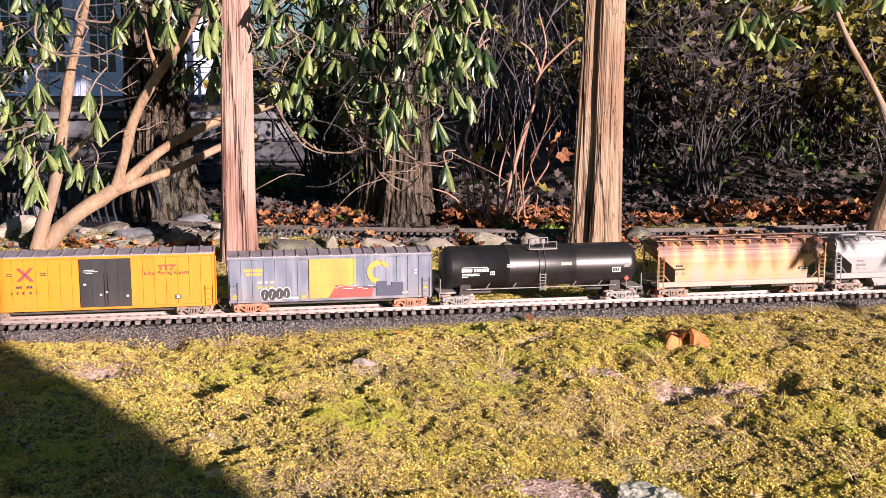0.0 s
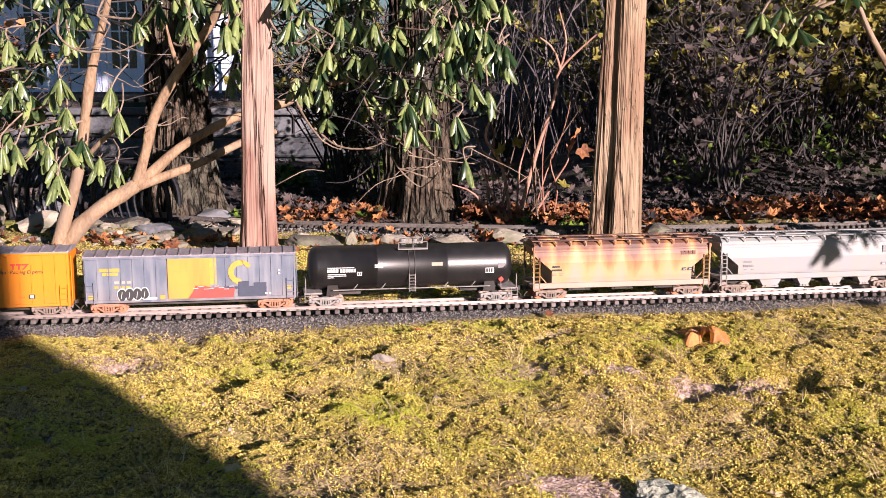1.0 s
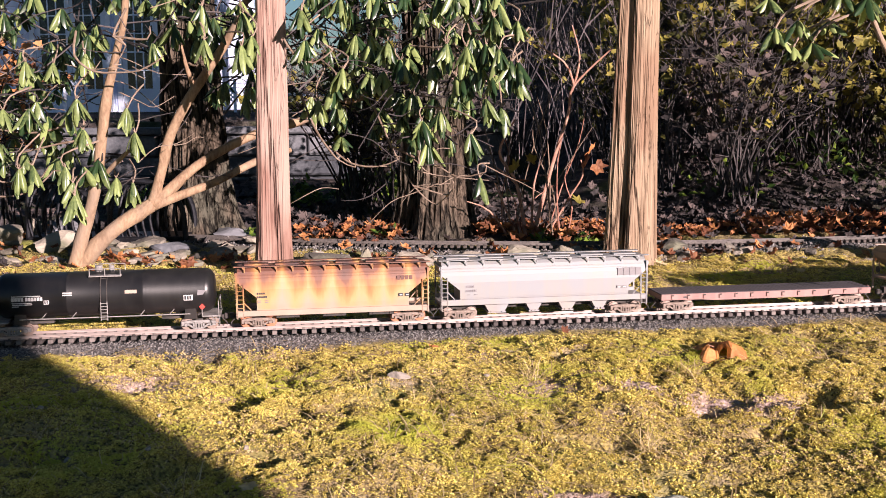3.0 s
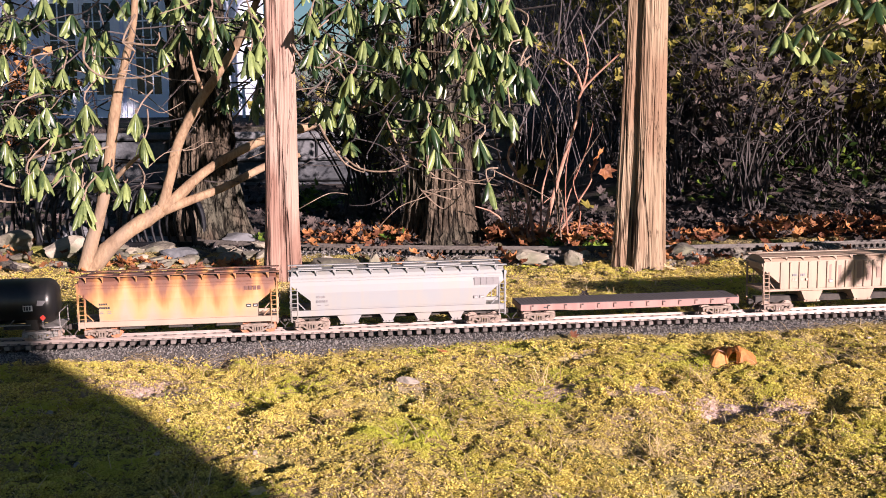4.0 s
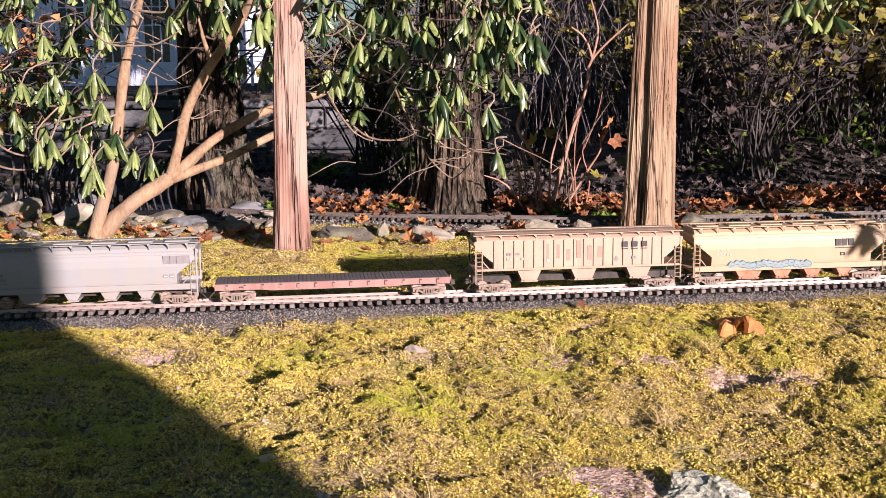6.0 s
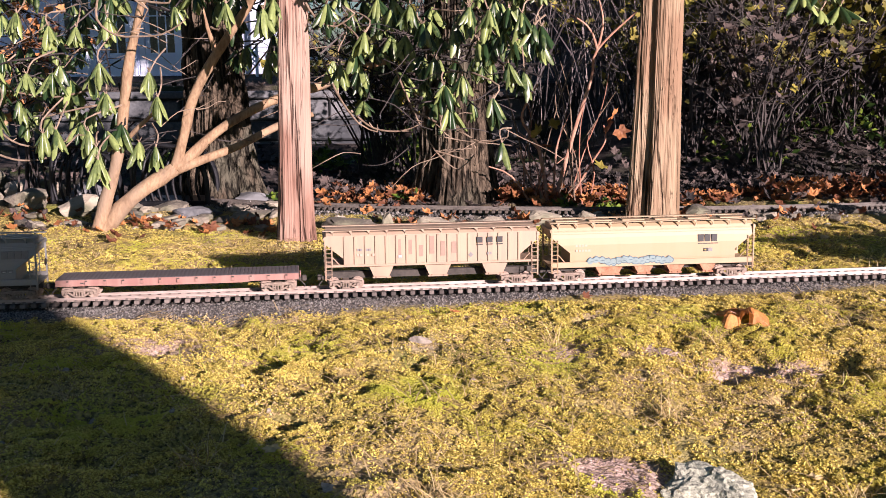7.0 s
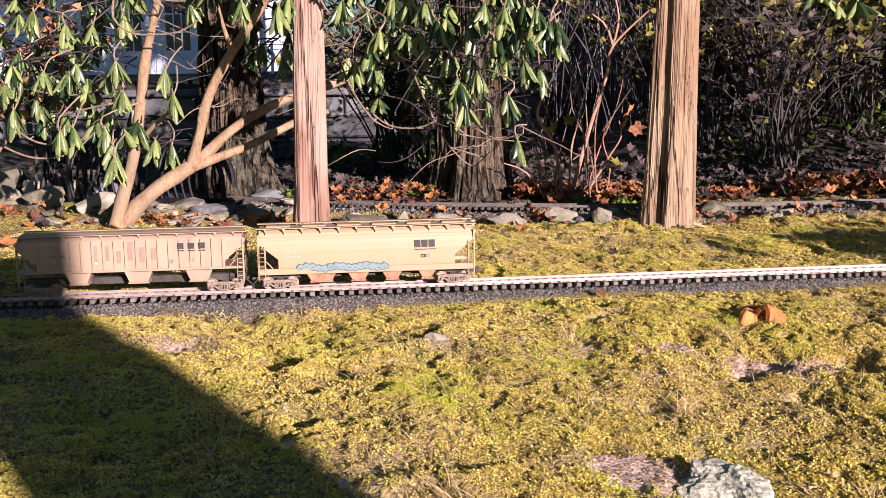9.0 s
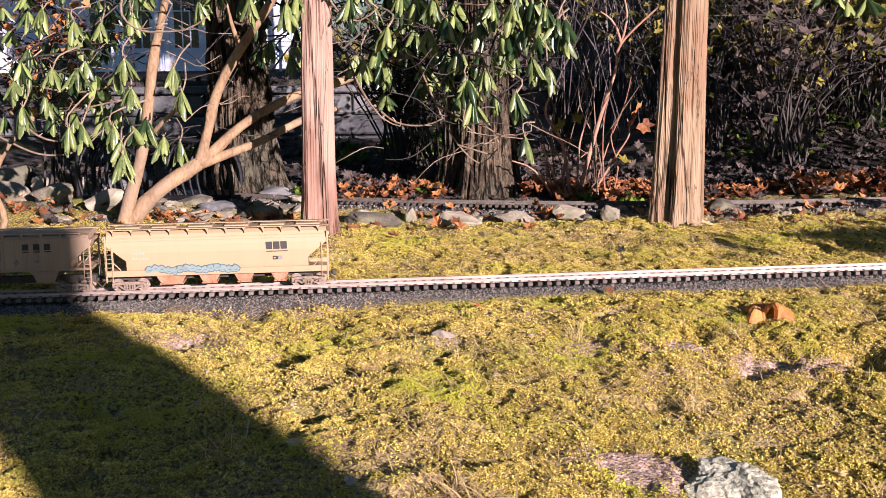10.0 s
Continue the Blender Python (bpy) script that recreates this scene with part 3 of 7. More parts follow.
def boxcar(name, left, right, label, paint, roof, top, bottom, ribs, door, door_mat, truck_mats, door_plug):
    half, c = (right - left) / 2, (left + right) / 2
    w = wagon_at(name, c, label)
    y = -0.053
    bm = box(bmesh.new(), -half, half, y, -y, bottom, top, 0.0012)
    box(bm, -half * 0.98, half * 0.98, -0.02, 0.02, bottom - 0.010, bottom + 0.001)
    part("body", bm, paint, w)
    # low-pitched roof with raised seams
    bm = bmesh.new()
    yr, zr = 0.0545, top + 0.009
    a = [bm.verts.new((s * (half + 0.001), yy, zz)) for s in (-1, 1) for yy, zz in ((-yr, top - 0.003), (-yr, top + 0.001), (0, zr), (yr, top + 0.001), (yr, top - 0.003))]
    for i in range(4):
        bm.faces.new((a[i], a[i + 1], a[i + 6], a[i + 5]))
    bm.faces.new((a[4], a[0], a[5], a[9]))
    bm.faces.new(a[0:5])
    bm.faces.new(a[5:10][::-1])
    bmesh.ops.recalc_face_normals(bm, faces=bm.faces[:])
    rf = part("roof", bm, roof, w)
    seams = 18
    for k in range(seams + 1):
        x = -half + 2 * half * k / seams
        bm = bmesh.new()
        for s in (-1, 1):
            m = Matrix.Translation((x, s * yr / 2, (top + zr) / 2 + 0.0016)) @ Matrix.Rotation(-s * math.atan((zr - top - 0.001) / yr), 4, "X")
            bmesh.ops.create_cube(bm, size=1, matrix=m @ Matrix.Diagonal((0.0035, yr, 0.0022, 1)))
        part("roof_seam", bm, roof, rf)
    # side posts
    for k in range(ribs + 1):
        x = -half + 0.004 + (2 * half - 0.008) * k / ribs
        if not door[0] - 0.004 < x < door[1] + 0.004:
            for s in (1, -1):
                part("side_rib", box(bmesh.new(), x - 0.0011, x + 0.0011, s * y - 0.0016, s * y + 0.0016, bottom + 0.006, top - 0.006), paint, w)
    part("side_sill", box(bmesh.new(), -half, half, y - 0.002, y + 0.001, bottom - 0.001, bottom + 0.006, 0.0006), paint, w)
    part("roof_rail", box(bmesh.new(), -half, half, y - 0.0018, y + 0.001, top - 0.007, top - 0.0015, 0.0006), paint, w)
    dm = box(bmesh.new(), door[0], door[1], y - 0.0034, y + 0.001, bottom + 0.005, top - 0.007, 0.0008)
    d = part("door", dm, door_mat, w)
    for k in range(1, door_plug):
        x = door[0] + (door[1] - door[0]) * k / door_plug
        part("door_post", box(bmesh.new(), x - 0.0008, x + 0.0008, y - 0.0046, y - 0.003, bottom + 0.008, top - 0.01), door_mat, d)
    for f in (0.35, 0.66):
        z = bottom + (top - bottom) * f
        part("door_seam", box(bmesh.new(), door[0] + 0.004, door[1] - 0.004, y - 0.0042, y - 0.003, z - 0.0006, z + 0.0006), door_mat, d)
    for zz in (bottom + 0.002, top - 0.0065):
        part("door_track", box(bmesh.new(), door[0] - 0.02, door[1] + 0.05, y - 0.0042, y - 0.0016, zz - 0.001, zz + 0.0012), paint, w)
    for s in (-1, 1):
        ladder(w, s * (half - 0.004), s * (half - 0.022), y - 0.0035, bottom - 0.006, bottom + 0.05, 4, paint)
        ladder(w, s * (half + 0.003), s * (half + 0.003) + s * 0.0001, y + 0.012, bottom, top - 0.01, 6, paint)
    part("underframe", box(bmesh.new(), -half * 0.66, half * 0.66, -0.03, 0.03, bottom - 0.012, bottom - 0.002), UNDER, w)
    trucks(w, (-half + 0.052, half - 0.052), *truck_mats)
    couplers(w, half, UNDER)
    return w, half, y


def covered_hopper(name, left, right, label, paint, truck_mats, outlets, outlet_mat, low=0.020, top=0.153, sill=(0.040, 0.055), straight=False, ribs=0):
    half, c = (right - left) / 2, (left + right) / 2
    w = wagon_at(name, c, label)
    yw = 0.052

    def reach(z):
        # sloped end sheets above the end platforms
        if z >= 0.116:
            return half - 0.004
        if z >= 0.078:
            return half - 0.004 - 0.046 * (0.116 - z) / 0.038
        return half - 0.050
    if straight:
        prof = [(-yw, sill[0]), (-yw, 0.078), (-yw, 0.116), (-yw, top - 0.010), (-yw + 0.006, top - 0.004), (-0.02, top + 0.003)]
    else:
        prof = [(-yw + 0.004, sill[0]), (-yw + 0.001, 0.060), (-yw, 0.078), (-yw - 0.0012, 0.098), (-yw, 0.116), (-yw + 0.003, 0.130), (-yw + 0.008, top - 0.011), (-yw + 0.016, top - 0.004), (-0.02, top)]
    prof = prof + [(-a, z) for a, z in prof[::-1]]
    bm = bmesh.new()
    lv = [bm.verts.new((-reach(z), a, z)) for a, z in prof]
    rv = [bm.verts.new((reach(z), a, z)) for a, z in prof]
    k = len(prof)
    for i in range(k - 1):
        bm.faces.new((lv[i], lv[i + 1], rv[i + 1], rv[i]))
    bm.faces.new((lv[k - 1], lv[0], rv[0], rv[k - 1]))
    for v in (lv, rv):
        for i in range(k // 2 - 1):
            bm.faces.new((v[i], v[i + 1], v[k - 2 - i], v[k - 1 - i]))
    bmesh.ops.recalc_face_normals(bm, faces=bm.faces[:])
    part("body", bm, paint, w)
    for s in (-1, 1):
        part("side_sill", box(bmesh.new(), -half, half, s * yw - 0.0025, s * yw + 0.0025, sill[0], sill[1], 0.0008), paint, w)
    if not straight:
        for z in (0.1335, 0.1265):
            part("side_seam", box(bmesh.new(), -half + 0.006, half - 0.006, -yw + (0.001 if z < 0.13 else 0.0028), -yw + 0.006, z - 0.0008, z + 0.0008), paint, w)
    for i in range(ribs):
        x = -half + 0.05 + (2 * half - 0.1) * i / (ribs - 1)
        for s in (-1, 1):
            part("side_rib", box(bmesh.new(), x - 0.0032, x + 0.0032, s * yw - 0.003, s * yw + 0.003, sill[0] + 0.004, top - 0.012, 0.001), paint, w)
    # end platforms, corner posts, braces and ladders
    for s in (-1, 1):
        part("end_platform", box(bmesh.new(), s * half - (0.052 if s > 0 else 0), s * half + (0 if s > 0 else 0.052), -yw + 0.002, yw - 0.002, sill[0], sill[0] + 0.006), paint, w)
        part("end_beam", box(bmesh.new(), s * half - 0.003, s * half + 0.003, -yw, yw, top - 0.022, top - 0.014), paint, w)
        for t in (-1, 1):
            part("corner_post", box(bmesh.new(), s * (half - 0.002) - 0.002, s * (half - 0.002) + 0.002, t * yw - 0.0022, t * yw + 0.0022, 0.028, top - 0.012), paint, w)
            br = rod(bmesh.new(), (s * (half - 0.018), t * yw * 0.95, sill[1]), (s * (half - 0.018), t * yw * 0.95, 0.104), 0.0016, sides=5)
            rod(br, (s * (half - 0.018), t * yw * 0.95, sill[1] + 0.02), (s * (half - 0.036), t * yw * 0.9, sill[1]), 0.0014, sides=5)
            part("end_brace", br, paint, w)
        ladder(w, s * (half - 0.003), s * (half - 0.017), -yw - 0.003, 0.026, 0.112, 8, paint)
        for z in (0.062, 0.076, 0.090, 0.104, 0.118):
            part("grab_iron", rod(bmesh.new(), (s * (half + 0.002), -yw, z), (s * (half + 0.002), -yw + 0.022, z), 0.0010, sides=5), paint, w)
        bm = bmesh.new()
        bmesh.ops.create_cone(bm, cap_ends=True, segments=14, radius1=0.009, radius2=0.009, depth=0.002, matrix=Matrix.Translation((s * (half + 0.004), 0.018, 0.085)) @ Matrix.Rotation(radians(90), 4, "Y"))
        part("brake_wheel", bm, UNDER, w)
    # running boards on their brackets, hatches along the middle
    for s in (-1, 1):
        rb = part("running_board", box(bmesh.new(), -half - 0.004, half + 0.004, s * 0.044 - 0.008, s * 0.044 + 0.008, top + 0.001, top + 0.0028), paint, w)
        for i in range(12):
            x = -half + 0.022 + (2 * half - 0.044) * i / 11
            br = prism(bmesh.new(), [(-0.0012, top - 0.012), (0.0012, top - 0.012), (0.0012, top + 0.001), (-0.0012, top + 0.001)], 0, 0.0022)
            prism(br, [(-0.0065, top + 0.001), (0, top - 0.008), (0, top + 0.001)], 0, 0.002)
            part("bracket", br, paint, rb, at=pose(x, s * 0.0505 - 0.001, 0))
    for i in range(6):
        x = -half + 0.05 + (2 * half - 0.1) * i / 5
        part("roof_hatch", box(bmesh.new(), x - 0.030, x + 0.030, -0.016, 0.016, top - 0.002, top + 0.0032, 0.0012), paint, w)
    # discharge outlets
    for a, b in outlets:
        a, b = a - half, b - half
        bm = prism(bmesh.new(), [(a - 0.014, sill[0] + 0.004), (b + 0.014, sill[0] + 0.004), (b, low), (a, low)], -0.046, 0.046)
        o = part("outlet", bm, outlet_mat, w)
        gate = box(bmesh.new(), a - 0.004, b + 0.004, -0.048, 0.048, low - 0.0035, low + 0.0005, 0.0008)
        for x in (a + 0.006, b - 0.006):
            rod(gate, (x, -0.050, low), (x, 0.050, low), 0.002, sides=6)
        part("outlet_gate", gate, outlet_mat, o)
    part("centre_sill", box(bmesh.new(), -half, half, -0.010, 0.010, 0.024, 0.040), UNDER, w)
    trucks(w, (-half + 0.052, half - 0.052), *truck_mats)
    couplers(w, half, UNDER)
    return w, half, -yw


def yellow_boxcar():
    w, h, y = boxcar("boxcar", -1.146, -0.566, "bright yellow model boxcar with a black double door and red markings", YELLOW, ROOF_GREY, 0.157, 0.027, 21, (-0.025, 0.094), DOOR_BLACK, (TRUCK_DUST, WHEEL), 4)
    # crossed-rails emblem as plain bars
    ex, ez = -0.148, 0.115
    for lean in (1, -1):
        decal(w, [(ex - lean * 0.020, ez - 0.016), (ex - lean * 0.011, ez - 0.016), (ex + lean * 0.020, ez + 0.016), (ex + lean * 0.011, ez + 0.016)][::lean], INK_RED, y, "emblem", lift=0.0012)
        decal(w, [(ex - lean * 0.0165, ez - 0.016), (ex - lean * 0.0145, ez - 0.016), (ex + lean * 0.0165, ez + 0.016), (ex + lean * 0.0145, ez + 0.016)][::lean], INK_NAVY, y, "emblem", lift=0.0016)
    for x in (-0.190, 0.122 - 0.24 + 0.004):
        bars(w, x, 0.116, (0.006, 0.006), 0.0022, INK_BLACK, y)
        bars(w, x, 0.1115, (0.005, 0.007), 0.0022, INK_BLACK, y)
    bars(w, -0.170, 0.082, (0.004, 0.004, 0.004), 0.006, INK_BLACK, y)
    bars(w, -0.146, 0.082, (0.006, 0.006), 0.006, INK_BLACK, y)
    bars(w, -0.182, 0.068, (0.004, 0.004, 0.004), 0.006, INK_BLACK, y, 0.009)
    bars(w, -0.140, 0.068, (0.005, 0.005), 0.006, INK_BLACK, y, 0.010)
    # red block emblem, with the slogan under it
    for x in (0.158, 0.171, 0.184):
        decal(w, rect(x, 0.127, 0.011, 0.0035), INK_RED, y, "emblem", lift=0.0012)
    for x in (0.162, 0.1755):
        decal(w, rect(x, 0.117, 0.0035, 0.0102), INK_RED, y, "emblem", lift=0.0012)
    decal(w, [(0.184, 0.117), (0.188, 0.117), (0.201, 0.1305), (0.197, 0.1305)], INK_RED, y, "emblem", lift=0.0012)
    lettering(w, "Railcar Pooling Experts", 0.120, 0.107, 0.0118, INK_BLACK, y, 0.2)
    decal(w, rect(0.196, 0.046, 0.014, 0.010), INK_BLACK, y, "data_panel", lift=0.001)
    decal(w, rect(0.199, 0.0475, 0.008, 0.007), INK_WHITE, y, "data_panel", lift=0.0014)
    decal(w, rect(0.174, 0.048, 0.012, 0.0012), INK_BLACK, y)
    for dx, dz, ww in ((0.003, 0.122, 0.022), (0.0, 0.118, 0.034), (0.006, 0.114, 0.016)):
        decal(w, rect(-0.016 + dx, dz, ww, 0.0014), INK_WHITE, y - 0.0044, "stencil")
    for dx, dz in ((-0.016, 0.086), (0.020, 0.060), (0.035, 0.066), (0.082, 0.056)):
        decal(w, rect(dx, dz, 0.006, 0.0045), INK_WHITE, y - 0.0044, "stencil")
    for x in (0.033, 0.040):
        part("door_rod", rod(bmesh.new(), (x, y - 0.0055, 0.036), (x, y - 0.0055, 0.112), 0.0012, sides=5), DOOR_BLACK, w)


def grey_boxcar():
    w, h, y = boxcar("boxcar", -0.533, -0.030, "weathered blue-grey model boxcar with yellow door and spray-painted graffiti", GREY_BLUE, ROOF_GREY, 0.142, 0.030, 18, (-0.056, 0.044), DOOR_YELLOW, (TRUCK_RUST, WHEEL_RUST), 1)
    # yellow arc emblem
    cx, cz = 0.118, 0.097
    for k in range(9):
        a0, a1 = radians(75 + k * 22), radians(75 + (k + 1) * 22)
        decal(w, [(cx + 0.030 * math.cos(a), cz + 0.030 * math.sin(a)) for a in (a0, a1)] + [(cx + 0.017 * math.cos(a), cz + 0.017 * math.sin(a)) for a in (a1, a0)], INK_YELLOW, y, "emblem", lift=0.0012)
    decal(w, [(cx, cz + 0.030), (cx + 0.016, cz + 0.026), (cx + 0.026, cz + 0.016), (cx + 0.018, cz + 0.010), (cx + 0.008, cz + 0.019)], INK_YELLOW, y, "emblem", lift=0.0012)
    # yellow panel beside the door, dark block and red spray
    decal(w, rect(0.044, 0.068, 0.016, 0.066), INK_YELLOW, y, "paint_panel", lift=0.0006)
    decal(w, [(0.112, 0.037), (0.180, 0.037), (0.180, 0.070), (0.150, 0.070), (0.150, 0.062), (0.138, 0.062), (0.138, 0.074), (0.112, 0.074)], INK_NAVY, y, "graffiti", lift=0.0018)
    decal(w, rect(0.078, 0.056, 0.036, 0.006), INK_NAVY, y, "graffiti", lift=0.0016)
    decal(w, [(-0.008, 0.036), (0.100, 0.036), (0.104, 0.060), (0.090, 0.057), (0.070, 0.063), (0.052, 0.060), (0.030, 0.066), (0.010, 0.067), (0.004, 0.052)], SPRAY_RED, y - 0.0034, "graffiti", lift=0.001)
    for k in range(8):
        x = 0.004 + k * 0.0122
        decal(w, rect(x, 0.060 + 0.004 * math.sin(k * 1.9), 0.0126, 0.0012), INK_WHITE, y - 0.0034, "graffiti", lift=0.0014)
    # rounded black letters with white outlines
    for k, (x, r) in enumerate(((-0.164, 0.013), (-0.146, 0.0135), (-0.128, 0.013), (-0.111, 0.012))):
        for rr, ink_mat, lift in ((r + 0.0022, INK_WHITE, 0.0012), (r, INK_BLACK, 0.0016)):
            pts = [(x + rr * 0.78 * math.cos(a) * (1 + 0.1 * math.sin(3 * a + k)), 0.048 + k * 0.001 + rr * 1.12 * math.sin(a)) for a in np.linspace(0, 2 * math.pi, 15)[:-1]]
            decal(w, pts, ink_mat, y, "graffiti", lift=lift + k * 0.00008)
        decal(w, rect(x - 0.003, 0.040, 0.0012, 0.016, 0.003), INK_WHITE, y, "graffiti", lift=0.0023)
    bars(w, -0.216, 0.106, (0.018, 0.028), 0.0075, INK_YELLOW, y)
    bars(w, -0.209, 0.096, (0.010, 0.026), 0.0075, INK_YELLOW, y)
    bars(w, -0.182, 0.076, (0.012, 0.010, 0.010), 0.006, INK_FADED, y, 0.004)
    bars(w, -0.182, 0.064, (0.010, 0.010, 0.010), 0.006, INK_YELLOW, y, 0.004)
    for x, z in ((-0.243, 0.040), (0.228, 0.052), (-0.075, 0.036), (0.004, 0.036)):
        decal(w, rect(x, z, 0.012, 0.009), INK_YELLOW, y, "placard", lift=0.0012)
    for x, z in ((0.208, 0.098), (0.208, 0.09), (0.176, 0.041), (0.185, 0.041)):
        decal(w, rect(x, z, 0.006, 0.004), INK_WHITE, y, "placard", lift=0.0022)
    decal(w, rect(-0.106, 0.033, 0.024, 0.008), INK_WHITE, y, "placard", lift=0.0012)


def tank_car():
    half, c = 0.272, 0.262
    w = wagon_at("tank_car", c, "glossy black model tank car with a centre ladder and top platform")
    r, zc, y = 0.0545, 0.0945, -0.0545
    bm = bmesh.new()
    rings = []
    for x, f in [(-0.262, 0.02), (-0.2605, 0.45), (-0.257, 0.72), (-0.250, 0.90), (-0.241, 0.985), (-0.236, 1.0), (-0.09, 1.0), (-0.0895, 1.012), (-0.087, 1.0), (0.087, 1.0), (0.0895, 1.012), (0.092, 1.0), (0.236, 1.0), (0.241, 0.985), (0.250, 0.90), (0.257, 0.72), (0.2605, 0.45), (0.262, 0.02)]:
        rings.append([bm.verts.new((x, r * f * math.cos(a), zc + r * f * math.sin(a))) for a in np.linspace(0, 2 * math.pi, 49)[:-1]])
    for a, b in zip(rings, rings[1:]):
        for i in range(48):
            bm.faces.new((a[i], a[(i + 1) % 48], b[(i + 1) % 48], b[i]))
    bm.faces.new(rings[0])
    bm.faces.new(rings[-1])
    bmesh.ops.recalc_face_normals(bm, faces=bm.faces[:])
    part("tank", bm, TANK_BLACK, w, smooth=True)
    for s in (-1, 1):
        part("saddle", prism(bmesh.new(), [(s * 0.20 - 0.016, 0.028), (s * 0.20 + 0.016, 0.028), (s * 0.20 + 0.012, 0.06), (s * 0.20 - 0.012, 0.06)], -0.036, 0.036), TANK_BLACK, w)
        part("stub_sill", box(bmesh.new(), s * 0.2 - 0.072, s * 0.2 + 0.072, -0.012, 0.012, 0.026, 0.036), UNDER, w)
        part("end_deck", box(bmesh.new(), s * half - (0.045 if s > 0 else 0), s * half + (0 if s > 0 else 0.045), -0.05, 0.05, 0.034, 0.038, 0.0008), TRUCK_GREY, w)
        bm = bmesh.new()
        for t in (-1, 1):
            rod(bm, (s * (half - 0.004), t * 0.048, 0.038), (s * (half - 0.004), t * 0.048, 0.072), 0.0012, sides=5)
        rod(bm, (s * (half - 0.004), -0.048, 0.072), (s * (half - 0.004), 0.048, 0.072), 0.0012, sides=5)
        part("end_railing", bm, TRUCK_GREY, w)
        ladder(w, s * (half - 0.002), s * (half - 0.018), -0.051, 0.014, 0.036, 2, TRUCK_GREY, name="step")
        rod_bm = rod(bmesh.new(), (-0.2, s * 0.047, 0.043), (0.2, s * 0.047, 0.043), 0.0014, sides=6)
        for x in (-0.15, -0.08, 0.08, 0.15):
            rod(rod_bm, (x, s * 0.047, 0.043), (x + 0.012, s * 0.0435, 0.056), 0.0011, sides=5)
        part("side_rail", rod_bm, TRUCK_GREY, w)
    ladder(w, -0.009, 0.006, y - 0.003, 0.036, 0.082, 6, TRUCK_GREY, 0.0012)
    for x in (-0.009, 0.006):
        part("ladder_rail", tube(bmesh.new(), [(x, y - 0.003, 0.082), (x, y + 0.001, 0.108), (x, y + 0.011, 0.130), (x, y + 0.022, 0.145)], (0.0011,) * 4, 5), UNDER, w)
    for k in range(5):
        part("rung", rod(bmesh.new(), (-0.009, y + 0.002 + k * 0.004, 0.10 + k * 0.009), (0.006, y + 0.002 + k * 0.004, 0.10 + k * 0.009), 0.0009, sides=5), UNDER, w)
    p = part("platform", box(bmesh.new(), -0.036, 0.04, -0.045, 0.045, 0.1405, 0.1435, 0.0006), TRUCK_GREY, w)
    for s in (-1, 1):
        bm = rod(bmesh.new(), (-0.034, s * 0.043, 0.160), (0.038, s * 0.043, 0.160), 0.0011, sides=5)
        for x in (-0.034, 0.002, 0.038):
            rod(bm, (x, s * 0.043, 0.143), (x, s * 0.043, 0.160), 0.0011, sides=5)
        part("platform_railing", bm, TRUCK_GREY, p)
    bm = bmesh.new()
    for x, rr in ((-0.018, 0.009), (0.012, 0.007)):
        bmesh.ops.create_cone(bm, cap_ends=True, segments=16, radius1=rr, radius2=rr, depth=0.016, matrix=Matrix.Translation((x, 0, 0.155)))
    part("valve_dome", bm, TRUCK_GREY, p)
    # markings follow the tank's curve: short, and set on its widest line
    yy = y + 0.0002
    bars(w, -0.214, 0.089, (0.006, 0.006, 0.006, 0.006), 0.0085, INK_WHITE, yy)
    bars(w, -0.182, 0.089, (0.0055,) * 6, 0.0085, INK_WHITE, yy)
    for z, ww in ((0.0995, 0.066), (0.083, 0.045), (0.079, 0.046), (0.075, 0.016)):
        decal(w, rect(-0.213, z, ww, 0.002), INK_WHITE, yy + (0.001 if z < 0.08 else 0), "number_bar")
    decal(w, rect(-0.140, 0.080, 0.012, 0.0095), INK_WHITE, yy, "data_panel")
    decal(w, rect(-0.1385, 0.0815, 0.003, 0.0065), INK_BLACK, yy, "data_panel", lift=0.0004)
    decal(w, rect(-0.1335, 0.0815, 0.003, 0.0065), INK_BLACK, yy, "data_panel", lift=0.0004)
    for z in (0.099, 0.104):
        decal(w, rect(-0.096, z, 0.021, 0.003), INK_WHITE, yy, "stencil")
    decal(w, rect(0.048, 0.100, 0.028, 0.0085), INK_FADED, yy + 0.0004, "placard", "faded orange placard")
    decal(w, rect(0.186, 0.078, 0.022, 0.0135), INK_WHITE, yy, "data_panel")
    for x in (0.188, 0.194, 0.200):
        decal(w, rect(x, 0.0800, 0.0042, 0.0095), INK_BLACK, yy, "data_panel", lift=0.0005)
    decal(w, [(0.218, 0.090), (0.232, 0.091), (0.240, 0.102), (0.220, 0.103)], INK_GREY, yy + 0.0005, "placard")
    decal(w, [(0.228, 0.052), (0.236, 0.059), (0.229, 0.067), (0.221, 0.060)], INK_RED, -0.046, "placard", "red diamond hazard placard")
    part("placard_holder", rod(bmesh.new(), (0.228, -0.046, 0.036), (0.228, -0.045, 0.06), 0.0012, sides=5), TRUCK_GREY, w)
    trucks(w, (-half + 0.054, half - 0.054), TRUCK_GREY, WHEEL)
    couplers(w, half, UNDER)


